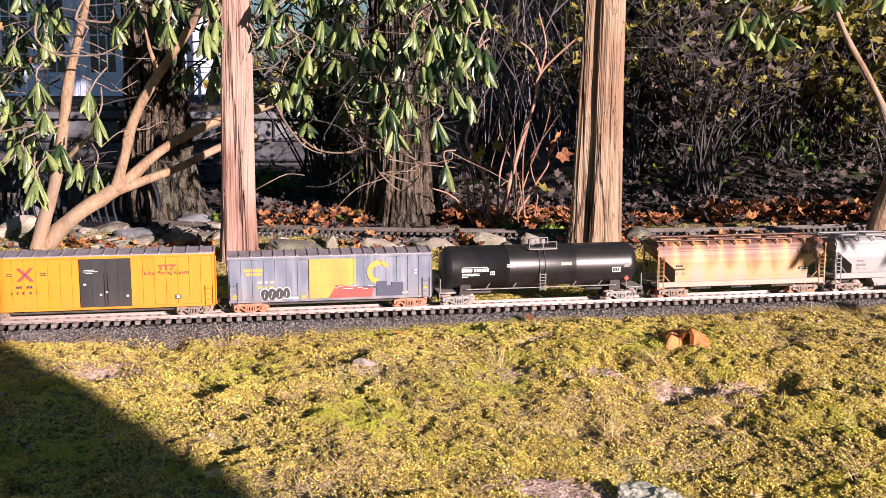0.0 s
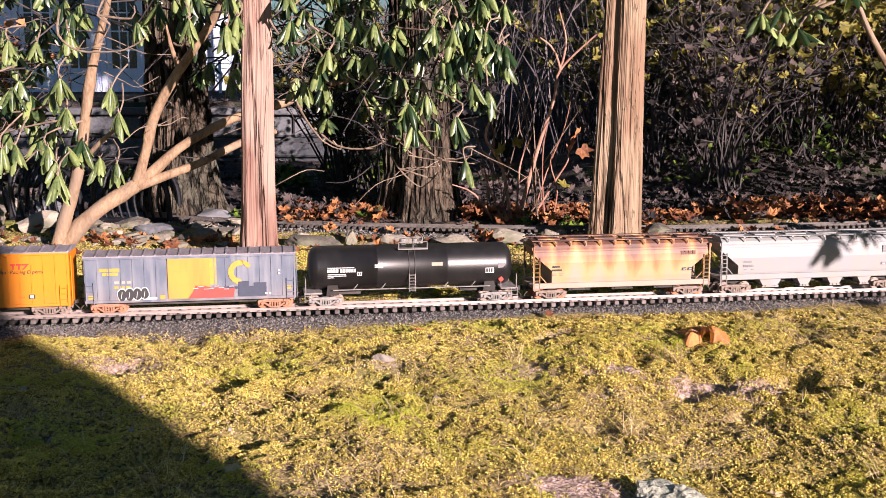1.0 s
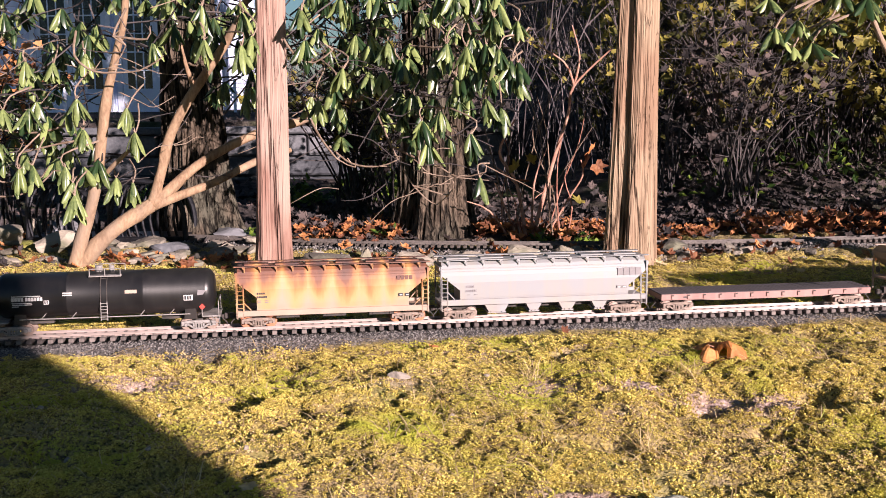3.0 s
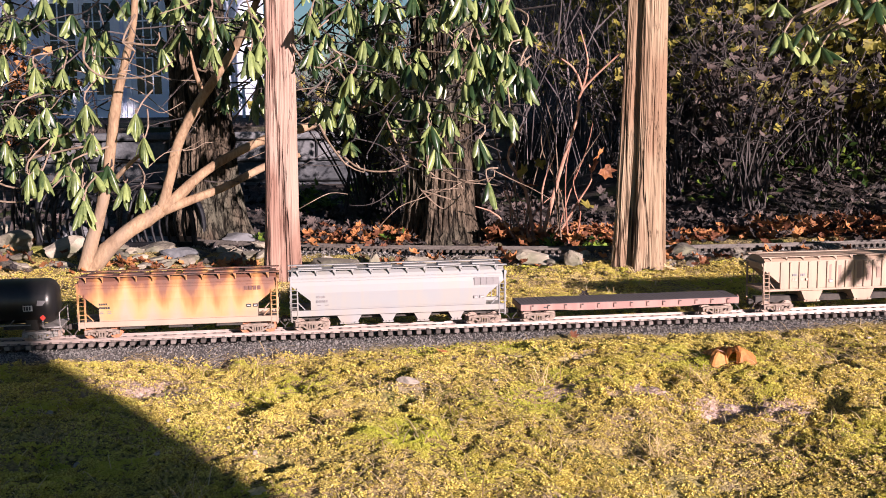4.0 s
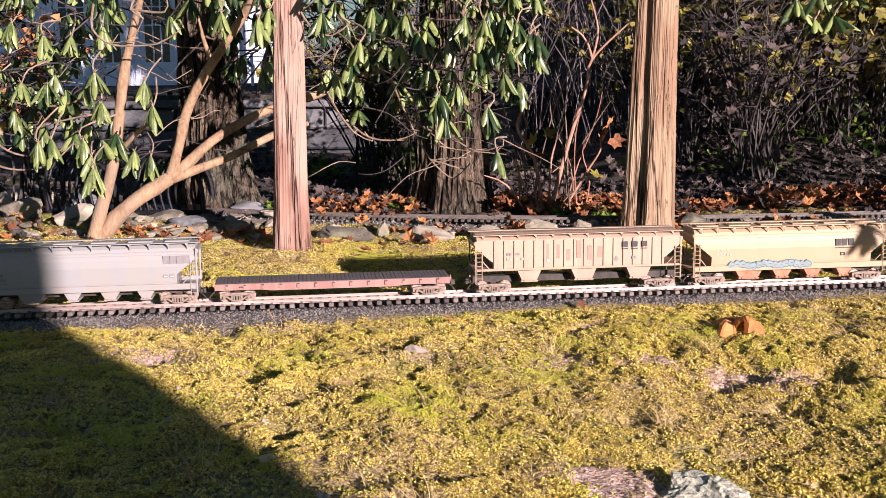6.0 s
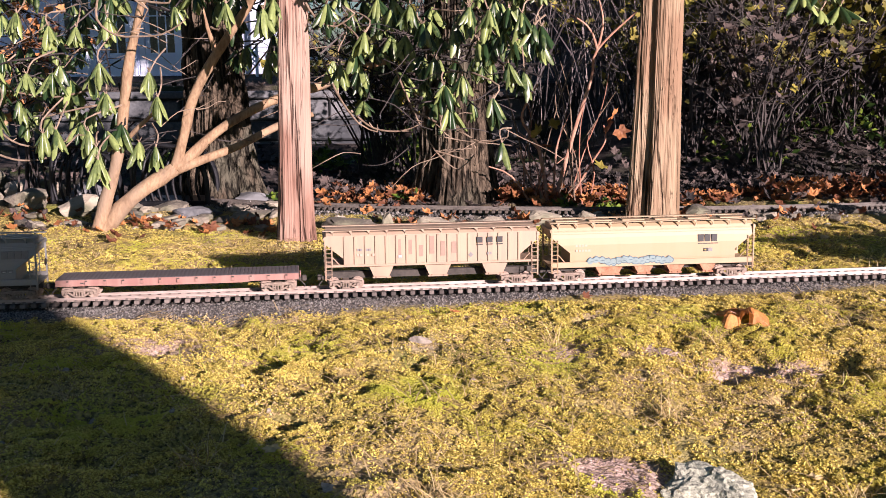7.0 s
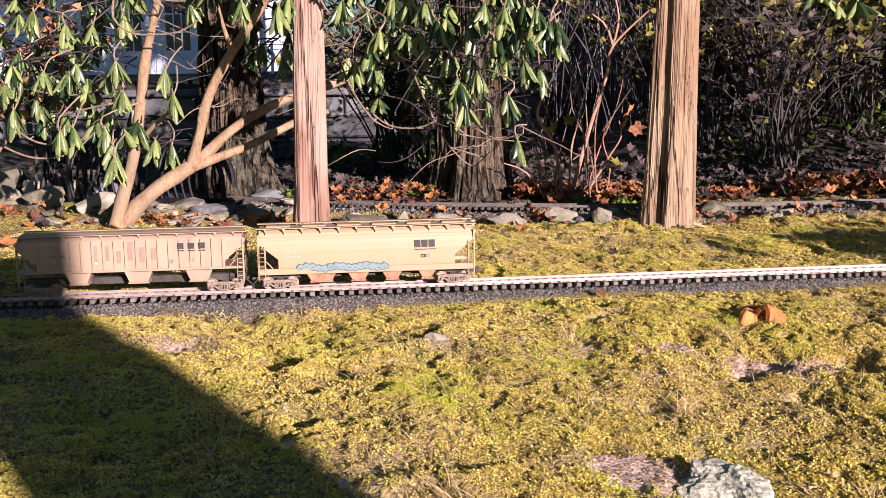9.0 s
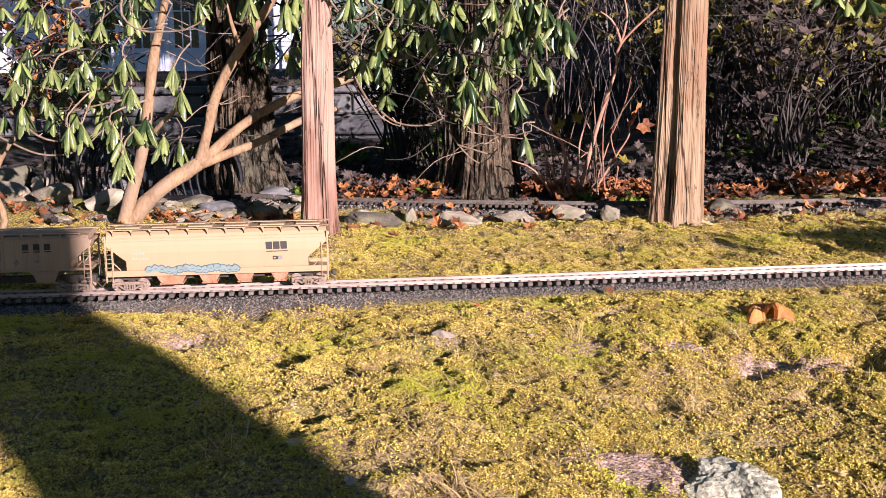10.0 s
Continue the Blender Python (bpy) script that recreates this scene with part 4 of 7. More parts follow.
def flat_car():
    left, right = 1.660, 2.243
    half, c = (right - left) / 2, (left + right) / 2
    w = wagon_at("flat_car", c, "empty model flat car with faded red sides and plank deck")
    y = -0.052
    bm = prism(bmesh.new(), [(-half, 0.034), (half, 0.034), (half, 0.047), (-half, 0.047)], y, -y)
    part("frame", bm, DECK_RED, w)
    for s in (-1, 1):
        part("side_sill", prism(bmesh.new(), [(-half, 0.0335), (-half + 0.11, 0.0335), (-half + 0.14, 0.0305), (half - 0.14, 0.0305), (half - 0.11, 0.0335), (half, 0.0335), (half, 0.049), (-half, 0.049)], s * (-y) - 0.0015, s * (-y) + 0.0015), DECK_RED, w)
    seed = mesh_object("plank", box(bmesh.new(), -0.0046, 0.0046, -0.0505, 0.0505, 0, 0.003, 0.0006), DECK_WOOD)
    me = seed.data
    bpy.data.objects.remove(seed)
    n = 60
    rng = random.Random(7)
    for k in range(n):
        shared("plank", me, w, pose(-half + 0.005 + (2 * half - 0.01) * k / (n - 1), rng.uniform(-0.0006, 0.0006), 0.0468 + rng.uniform(-0.0003, 0.0003)))
    for k in range(13):
        x = -half + 0.03 + (2 * half - 0.06) * k / 12
        for s in (-1, 1):
            part("stake_pocket", box(bmesh.new(), x - 0.004, x + 0.004, s * 0.0545 - 0.002, s * 0.0545 + 0.002, 0.036, 0.0465, 0.0006), UNDER if s > 0 else DECK_RED, w)
        part("stake_hole", box(bmesh.new(), x - 0.0025, x + 0.0025, y - 0.0053, y - 0.0041, 0.0445, 0.0475), UNDER, w)
    part("centre_sill", box(bmesh.new(), -half * 0.98, half * 0.98, -0.012, 0.012, 0.022, 0.034), UNDER, w)
    bars(w, -0.232, 0.039, (0.003, 0.003, 0.003, 0.003), 0.0035, INK_BLACK, y - 0.0015, 0.001)
    bm = bmesh.new()
    bmesh.ops.create_cone(bm, cap_ends=True, segments=14, radius1=0.009, radius2=0.009, depth=0.003, matrix=Matrix.Translation((half + 0.004, -0.03, 0.043)) @ Matrix.Rotation(radians(90), 4, "Y"))
    part("brake_wheel", bm, DECK_RED, w, "red brake wheel on the end sill")
    trucks(w, (-half + 0.052, half - 0.052), TRUCK_DUST, WHEEL)
    couplers(w, half, UNDER)


def block_letters(w, x, z, size, count, mat, y, gap, underline=False):
    """A company name as plain blocks of its colour."""
    for k in range(count):
        xx = x + k * (size * 0.8 + gap)
        decal(w, rect(xx, z, size * 0.8, size), mat, y, "emblem", lift=0.001)
        if underline:
            decal(w, rect(xx, z - size * 0.36, size * 0.8, size * 0.14), mat, y, "emblem", lift=0.001)


def hoppers():
    w, h, y = covered_hopper("covered_hopper", 0.573, 1.050, "covered model hopper streaked with orange and brown rust", RUSTED, (TRUCK_DUST, WHEEL_RUST), ((0.10, 0.15), (0.215, 0.265), (0.33, 0.385)), UNDER, low=0.028, sill=(0.032, 0.046))
    bars(w, -0.188, 0.086, (0.004,) * 4, 0.0045, INK_BLACK, y - 0.001)
    bars(w, -0.188, 0.077, (0.004,) * 5, 0.0045, INK_BLACK, y - 0.001)
    for x in (-0.186, -0.168):
        bars(w, x, 0.069, (0.008,), 0.0018, INK_GREY, y - 0.001)
        bars(w, x, 0.065, (0.008,), 0.0018, INK_GREY, y - 0.001)
    for x in (0.162, 0.178):
        decal(w, rect(x, 0.070, 0.011, 0.0075), INK_BLACK, y, "data_panel", lift=0.0014)
        decal(w, rect(x + 0.002, 0.0725, 0.007, 0.002), INK_WHITE, y, "data_panel", lift=0.0018)
    block_letters(w, 0.158, 0.112, 0.010, 4, ink("ink_rust_brown", (0.13, 0.06, 0.05)), y, 0.0024)

    w, h, y = covered_hopper("covered_hopper", 1.080, 1.621, "clean pale grey covered model hopper with dark grey block emblem", PALE_GREY, (TRUCK_DUST, WHEEL), ((0.125, 0.165), (0.232, 0.252), (0.318, 0.342), (0.405, 0.425)), PALE_GREY)
    block_letters(w, 0.190, 0.105, 0.019, 4, INK_GREY, y - 0.001, 0.0008)
    bars(w, -0.206, 0.085, (0.0045,) * 4, 0.0055, INK_GREY, y - 0.001)
    bars(w, -0.206, 0.074, (0.0045,) * 5, 0.0055, INK_GREY, y - 0.001)
    for x in (-0.204, -0.184):
        bars(w, x, 0.066, (0.008,), 0.0016, INK_GREY, y - 0.001)
    for x in (0.188, 0.203):
        decal(w, rect(x, 0.071, 0.012, 0.007), INK_GREY, y, "data_panel", lift=0.0014)
        decal(w, rect(x + 0.003, 0.073, 0.007, 0.002), INK_WHITE, y, "data_panel", lift=0.0018)

    w, h, y = covered_hopper("covered_hopper", 2.308, 2.848, "dusty beige ribbed covered model hopper with black block emblem", BEIGE, (TRUCK_DUST, WHEEL), ((0.122, 0.160), (0.262, 0.305), (0.408, 0.450)), BEIGE, low=0.032, top=0.149, sill=(0.060, 0.066), straight=True, ribs=18)
    for k in range(3):
        x = 0.112 + k * 0.0255
        decal(w, rect(x, 0.113, 0.014, 0.0145), INK_BLACK, y - 0.003, "emblem", lift=0.0008)
        decal(w, rect(x, 0.1075, 0.015, 0.0022), INK_BLACK, y - 0.003, "emblem", lift=0.0008)
    bars(w, -0.190, 0.100, (0.006, 0.006), 0.006, INK_GREY, y - 0.003)
    bars(w, -0.168, 0.100, (0.006, 0.006), 0.006, INK_GREY, y - 0.003)
    bars(w, -0.190, 0.087, (0.006, 0.006), 0.006, INK_FADED, y - 0.003)
    bars(w, -0.166, 0.087, (0.006, 0.006), 0.006, INK_FADED, y - 0.003, 0.008)
    decal(w, [(0.096, 0.076), (0.103, 0.083), (0.096, 0.090), (0.089, 0.083)], INK_GREY, y - 0.003, "placard", "grey diamond placard", lift=0.0008)
    bars(w, 0.138, 0.082, (0.005, 0.005), 0.0065, INK_GREY, y - 0.003)
    decal(w, rect(-0.088, 0.080, 0.011, 0.008), INK_GREY, y - 0.003, "data_panel", lift=0.0008)
    decal(w, rect(-0.0865, 0.0815, 0.008, 0.005), INK_WHITE, y - 0.003, "data_panel", lift=0.0012)
    for k in range(6):
        decal(w, rect(-0.092 + k * 0.028, 0.082 + 0.006 * (k % 2), 0.012, 0.045 - 0.008 * (k % 3)), ink("ink_dust_panel", (0.27, 0.185, 0.15)), y, "paint_panel", "patched brown paint", lift=0.0004)

    w, h, y = covered_hopper("covered_hopper", 2.881, 3.421, "faded tan covered model hopper with teal graffiti and black emblem", TAN_YELLOW, (TRUCK_DUST, WHEEL), ((0.130, 0.180), (0.232, 0.262), (0.318, 0.345), (0.408, 0.430)), TRUCK_RUST)
    block_letters(w, 0.118, 0.099, 0.0185, 3, INK_BLACK, y - 0.001, 0.0032)
    decal(w, rect(0.118, 0.0925, 0.053, 0.0022), INK_BLACK, y - 0.001, "emblem")
    bars(w, -0.206, 0.094, (0.0055,) * 4, 0.0055, INK_FADED, y - 0.001, 0.0028)
    bars(w, -0.206, 0.081, (0.0055,) * 5, 0.0055, INK_FADED, y - 0.001, 0.0028)
    decal(w, rect(0.134, 0.073, 0.011, 0.0085), INK_BLACK, y, "data_panel", lift=0.0014)
    decal(w, rect(0.146, 0.073, 0.011, 0.0085), INK_GREY, y, "data_panel", lift=0.0014)
    decal(w, rect(0.136, 0.0755, 0.004, 0.003), INK_YELLOW, y, "data_panel", lift=0.0018)
    rng = random.Random(12)
    for k in range(15):
        x, z = -0.166 + k * 0.0148, 0.0555 + 0.0030 * math.sin(k * 1.3)
        for rr, mat, lift in ((0.0112, INK_BLUE, 0.0012), (0.0088, INK_TEAL, 0.0016)):
            pts = [(x + rr * 1.0 * math.cos(a) * (1 + 0.22 * math.sin(2 * a + k)), z + rr * 0.92 * math.sin(a) * (1 + 0.15 * math.cos(3 * a + k))) for a in np.linspace(0, 2 * math.pi, 12)[:-1]]
            decal(w, pts, mat, y - 0.0005, "graffiti", lift=lift + 0.00005 * k)
        decal(w, rect(x - 0.004, z - 0.005 + rng.uniform(0, 0.006), 0.007, 0.0016, 0.004), INK_BLUE, y - 0.0005, "graffiti", lift=0.0026)


yellow_boxcar()
grey_boxcar()
tank_car()
hoppers()
flat_car()

# seconds, metres travelled along the track
TRAVEL = [(0.0, 0.0), (1.0, -0.388), (2.5, -0.976), (4.0, -1.570), (5.5, -2.161), (7.0, -2.746), (8.5, -3.328), (10.0, -3.907)]


def travelled(t):
    for (t0, a), (t1, b) in zip(TRAVEL, TRAVEL[1:]):
        if t <= t1:
            return a + (b - a) * (t - t0) / (t1 - t0)
    return TRAVEL[-1][1]


# ---- heaps of small alike pieces ----
class Heap:
    """Many copies of small templates in one mesh."""

    def __init__(self):
        self.v, self.f, self.n = [], [], 0

    def add(self, verts, faces, places):
        verts = np.asarray(verts, float)
        h = np.c_[verts, np.ones(len(verts))]
        m = np.asarray([np.asarray(p) for p in places])
        out = np.einsum("nij,kj->nki", m, h)[:, :, :3].reshape(-1, 3)
        k = len(verts)
        base = self.n + np.arange(len(m)) * k
        for b in base.tolist():
            self.f.extend([tuple(i + b for i in f) for f in faces])
        self.v.append(out)
        self.n += len(out)

    def make(self, name, mat, smooth=False):
        return raw_object(name, np.concatenate(self.v), self.f, mat, smooth)


def spin(rng, x, y, z, s=1.0, tilt=180.0):
    return pose(x, y, z, rng.uniform(-tilt, tilt), rng.uniform(-tilt, tilt), rng.uniform(0, 360)) @ Matrix.Diagonal((s, s, s, 1))


def strap_leaf(length, width, fold, droop):
    """A long leathery leaf along +x with its midrib down and its edges rolled."""
    v, f = [], []
    for i in range(6):
        t = i / 5
        w = width * (0.22, 0.70, 0.95, 1.0, 0.88, 0.30)[i] / 2
        x, z = length * t * (1 - 0.12 * droop * t), -length * droop * t * t * 0.5
        v += [(x, -w, z - fold * w), (x, -w * 0.5, z - fold * w * 0.2), (x, 0, z + 0.0), (x, w * 0.5, z - fold * w * 0.2), (x, w, z - fold * w)]
    for i in range(5):
        for j in range(4):
            a = i * 5 + j
            f.append((a, a + 1, a + 6, a + 5))
    return v, f


def maple_leaf(size, curl, seed):
    """A lobed dry leaf, curled up at its tips."""
    rng = random.Random(seed)
    tips = [(0, 1.0), (24, 0.62), (46, 0.94), (72, 0.58), (102, 0.72), (140, 0.46), (180, 0.16)]
    ring = [(a, r) for a, r in tips] + [(-a, r) for a, r in tips[-2:0:-1]]
    v = [(0, 0, 0)]
    for a, r in ring:
        r *= size * rng.uniform(0.85, 1.12)
        x, y = r * math.cos(radians(a)), r * math.sin(radians(a))
        v.append((x * 0.5, y * 0.5, curl * size * 0.10 * rng.uniform(-1, 1)))
        v.append((x, y, curl * size * (0.35 * (r / size) ** 2 + rng.uniform(-0.12, 0.2))))
    k = len(ring)
    f = []
    for i in range(k):
        j = (i + 1) % k
        f.append((0, 1 + 2 * i, 1 + 2 * j))
        f.append((1 + 2 * i, 2 + 2 * i, 2 + 2 * j, 1 + 2 * j))
    return v, f


def crumpled_leaf(size):
    """A large lobed leaf, arched along its veins with its lobes curled under."""
    v, f, rings, k = [(0, 0, 0.012)], [], 6, 72
    for i in range(1, rings + 1):
        for j in range(k):
            a = 2 * math.pi * j / k - math.pi
            lobe = 0.34 + 0.66 * abs(math.cos(2.5 * a)) ** 2.2 + 0.07 * math.sin(17 * a)
            if abs(a) > 2.75:
                lobe *= 0.45
            t = i / rings
            r = size * (0.76 + 0.18 * math.cos(a) + 0.10 * math.sin(2 * a + 1)) * t * (1 + (lobe - 1) * t)
            x, y = r * math.cos(a), r * math.sin(a) * 1.1
            z = 0.012 + 0.020 * abs(math.cos(2.5 * a)) * t - (0.040 + 0.018 * math.sin(3 * a)) * t ** 3 + 0.013 * math.sin(x * 90 + 1) * math.cos(y * 70) * t
            v.append((x, y, z))
    for j in range(k):
        n = (j + 1) % k
        f.append((0, 1 + j, 1 + n))
        for i in range(rings - 1):
            f.append((1 + i * k + j, 1 + (i + 1) * k + j, 1 + (i + 1) * k + n, 1 + i * k + n))
    return v, f


def oval_leaf(length, width):
    return [(0, 0, 0), (length * 0.4, -width / 2, 0.1 * width), (length, 0, -0.1 * width), (length * 0.4, width / 2, 0.1 * width)], [(0, 1, 2), (0, 2, 3)]


def trunk_bm(x, y, z0, z1, radius, lean, lobes, lobe_depth, groove, flare, sides=90, levels=90, phase=0.0, twist=0.0, bow=0.0, ridges=0.0):
    """An upright trunk: lobed cross-section, bark grooves that run up it, a flared foot."""
    bm = bmesh.new()
    rings = []
    for i in range(levels + 1):
        t = (i / levels) ** 1.5
        z = z0 + (z1 - z0) * t
        h = z - z0
        cx, cy = x + lean[0] * h + bow * math.sin(h * 1.6), y + lean[1] * h
        ring = []
        for k in range(sides):
            a = 2 * math.pi * k / sides
            foot = flare * math.exp(-h / (0.13 + 0.35 * radius))
            lobe = lobe_depth * (1 + 1.2 * math.exp(-h / 0.3)) * math.cos(lobes * (a + phase + twist * h))
            root = foot * (1 + 0.55 * math.cos(5 * a + phase * 2.3))
            g = noise.noise(Vector((math.cos(a) * 6.5 / max(groove, 0.02) * 0.05, math.sin(a) * 6.5 / max(groove, 0.02) * 0.05, h * 1.7 + phase)))
            if ridges:
                g = noise.noise(Vector((math.cos(a) * ridges + 0.4 * math.sin(h * 9), math.sin(a) * ridges, h * 3.2 + phase)))
            g2 = noise.noise(Vector((math.cos(a) * 19, math.sin(a) * 19, h * 6.0 + phase)))
            g3 = noise.noise(Vector((math.cos(a) * 44, math.sin(a) * 44, h * 8 + phase)))
            r = radius * (1 - 0.10 * min(h, 3)) * (1 + lobe + root + groove * (abs(g) * 1.6 - 0.4) + groove * 0.40 * g2 + groove * 0.22 * g3)
            ring.append(bm.verts.new((cx + r * math.cos(a), cy + r * math.sin(a), z)))
        rings.append(ring)
    for a, b in zip(rings, rings[1:]):
        for k in range(sides):
            bm.faces.new((a[k], a[(k + 1) % sides], b[(k + 1) % sides], b[k]))
    bm.faces.new(rings[-1])
    return bm


def empty(name, label, category, at=(0, 0, 0), group=""):
    ob = tagged(new(name), label, category, group)
    ob.location = at
    return ob


def crown(parent, mat, rng, count, centre, spread, size, name="crown"):
    """Sprays of leaves, gathered in uneven clumps with gaps."""
    heap = Heap()
    v, f = oval_leaf(size, size * 0.42)
    clumps = [tuple(c + s * rng.uniform(-1, 1) for c, s in zip(centre, spread)) for _ in range(max(6, count // 110))]
    m = []
    for _ in range(count):
        c = rng.choice(clumps)
        r = 0.24
        m.append(spin(rng, c[0] + rng.gauss(0, r), c[1] + rng.gauss(0, r), c[2] + rng.gauss(0, r * 0.7), rng.uniform(0.6, 1.3)))
    heap.add(v, f, m)
    ob = heap.make(name, mat)
    ob.parent = parent
    return tagged(ob, kind="stuff")


# ---- the trees ----
def trees():
    rng = random.Random(31)
    c1 = empty("cedar_tree", "reddish fluted cedar trunk with shaggy peeling bark", "tree", group="garden trees")
    part("trunk", trunk_bm(-0.68, 3.55, -0.05, 3.4, 0.057, (0.012, 0.01), 4, 0.11, 0.10, 0.30, sides=200, levels=80, phase=0.62), CEDAR, c1)
    c2 = empty("cedar_tree", "tan twin-stemmed cedar trunk with deep vertical furrow", "tree", group="garden trees")
    for x, y, r, lean, ph in ((0.490, 3.775, 0.047, 0.042, 0.4), (0.556, 3.75, 0.050, 0.016, 2.2), (0.588, 3.80, 0.040, 0.004, 4.0)):
        part("stem", trunk_bm(x, y, -0.05, 3.4, r, (lean, 0.01), 3, 0.09, 0.12, 0.16, sides=200, levels=80, phase=ph), CEDAR_TAN, c2)
    for tree, x, y in ((c1, -0.6, 3.6), (c2, 0.6, 3.8)):
        for k in range(9):
            a, z = rng.uniform(0, 6.3), rng.uniform(1.3, 3.2)
            part("limb", tube(bmesh.new(), [(x, y, z), (x + 0.5 * math.cos(a), y + 0.5 * math.sin(a), z + 0.15), (x + 1.1 * math.cos(a), y + 1.1 * math.sin(a), z + 0.1)], (0.018, 0.011, 0.004), 6), TWIG_DARK, tree)
    # crowns lie above the view; their spread is set to shade the bank
    crown(c1, GREEN_LEAF, rng, 6500, (-0.4, 4.1, 2.8), (1.9, 0.8, 1.1), 0.10)
    crown(c2, GREEN_LEAF, rng, 9000, (2.0, 4.0, 3.0), (1.7, 0.9, 1.3), 0.10)
    o1 = empty("oak_tree", "large dark oak trunk with deeply ridged bark and flared foot", "tree", group="garden trees")
    part("trunk", trunk_bm(-1.185, 4.56, -0.05, 4.5, 0.128, (-0.03, 0.02), 5, 0.03, 0.15, 0.80, sides=190, levels=150, phase=0.3, ridges=8.0), OAK, o1)
    o2 = empty("oak_tree", "thick shaded oak trunk with ridged bark and spreading roots", "tree", group="garden trees")
    part("trunk", trunk_bm(-0.165, 4.46, -0.05, 4.5, 0.124, (-0.01, 0.02), 4, 0.05, 0.15, 0.75, sides=190, levels=150, phase=1.4, ridges=8.0), OAK, o2)
    for tree, x, y in ((o1, -1.3, 4.65), (o2, -0.2, 4.55)):
        for k in range(6):
            a, z = k * 1.05 + rng.uniform(0, 0.6), rng.uniform(2.6, 4.3)
            part("limb", tube(bmesh.new(), [(x, y, z), (x + 0.7 * math.cos(a), y + 0.7 * math.sin(a), z + 0.5), (x + 1.5 * math.cos(a), y + 1.5 * math.sin(a), z + 1.2)], (0.05, 0.03, 0.01), 7), OAK, tree)
    # small leaning tree at the edge of the lawn
    t = empty("young_tree", "slender pale trunk leaning over the lawn edge", "tree", group="garden trees")
    part("trunk", tube(bmesh.new(), [(1.49, 3.72, -0.03), (1.52, 3.72, 0.14), (1.55, 3.70, 0.30), (1.50, 3.62, 0.44), (1.40, 3.55, 0.60), (1.28, 3.5, 0.77), (1.2, 3.5, 0.95)], (0.05, 0.036, 0.030, 0.018, 0.010, 0.009, 0.008), 14, 0.2, 3), RHODO_BARK, t)
    # trunk added out of view behind the camera to throw the long shadow
    s = empty("tall_tree", "unseen straight trunk added out of view to shade the lawn", "tree", group="garden trees")
    part("trunk", trunk_bm(2.718, -2.652, -0.05, 9.0, 0.238, (0, 0), 5, 0.015, 0.05, 0.05, sides=48, levels=40), OAK, s)
    # added evergreen, never in view, set on the sun's line to shade the house
    e = empty("evergreen_tree", "unseen evergreen added out of view to shade the house", "tree", group="garden trees")
    part("trunk", trunk_bm(6.2, 2.0, -0.05, 8.0, 0.2, (0, 0), 5, 0.02, 0.05, 0.1, sides=24, levels=20), OAK, e)
    crown(e, GREEN_LEAF, rng, 5000, (6.2, 2.4, 5.9), (2.6, 1.4, 2.4), 0.55)


trees()


# ---- the rhododendron ----
def whorl_places(rng, x, y, z, leaves, droop):
    out = []
    start = rng.uniform(0, 360)
    for k in range(leaves):
        a = start + 360 * k / leaves + rng.uniform(-18, 18)
        down = rng.uniform(44, 86) * droop
        s = rng.uniform(0.75, 1.15)
        out.append(pose(x, y, z, 0, 0, a) @ pose(0.004, 0, 0, rng.uniform(-35, 35), down, 0) @ Matrix.Diagonal((s, s, s, 1)))
    return out


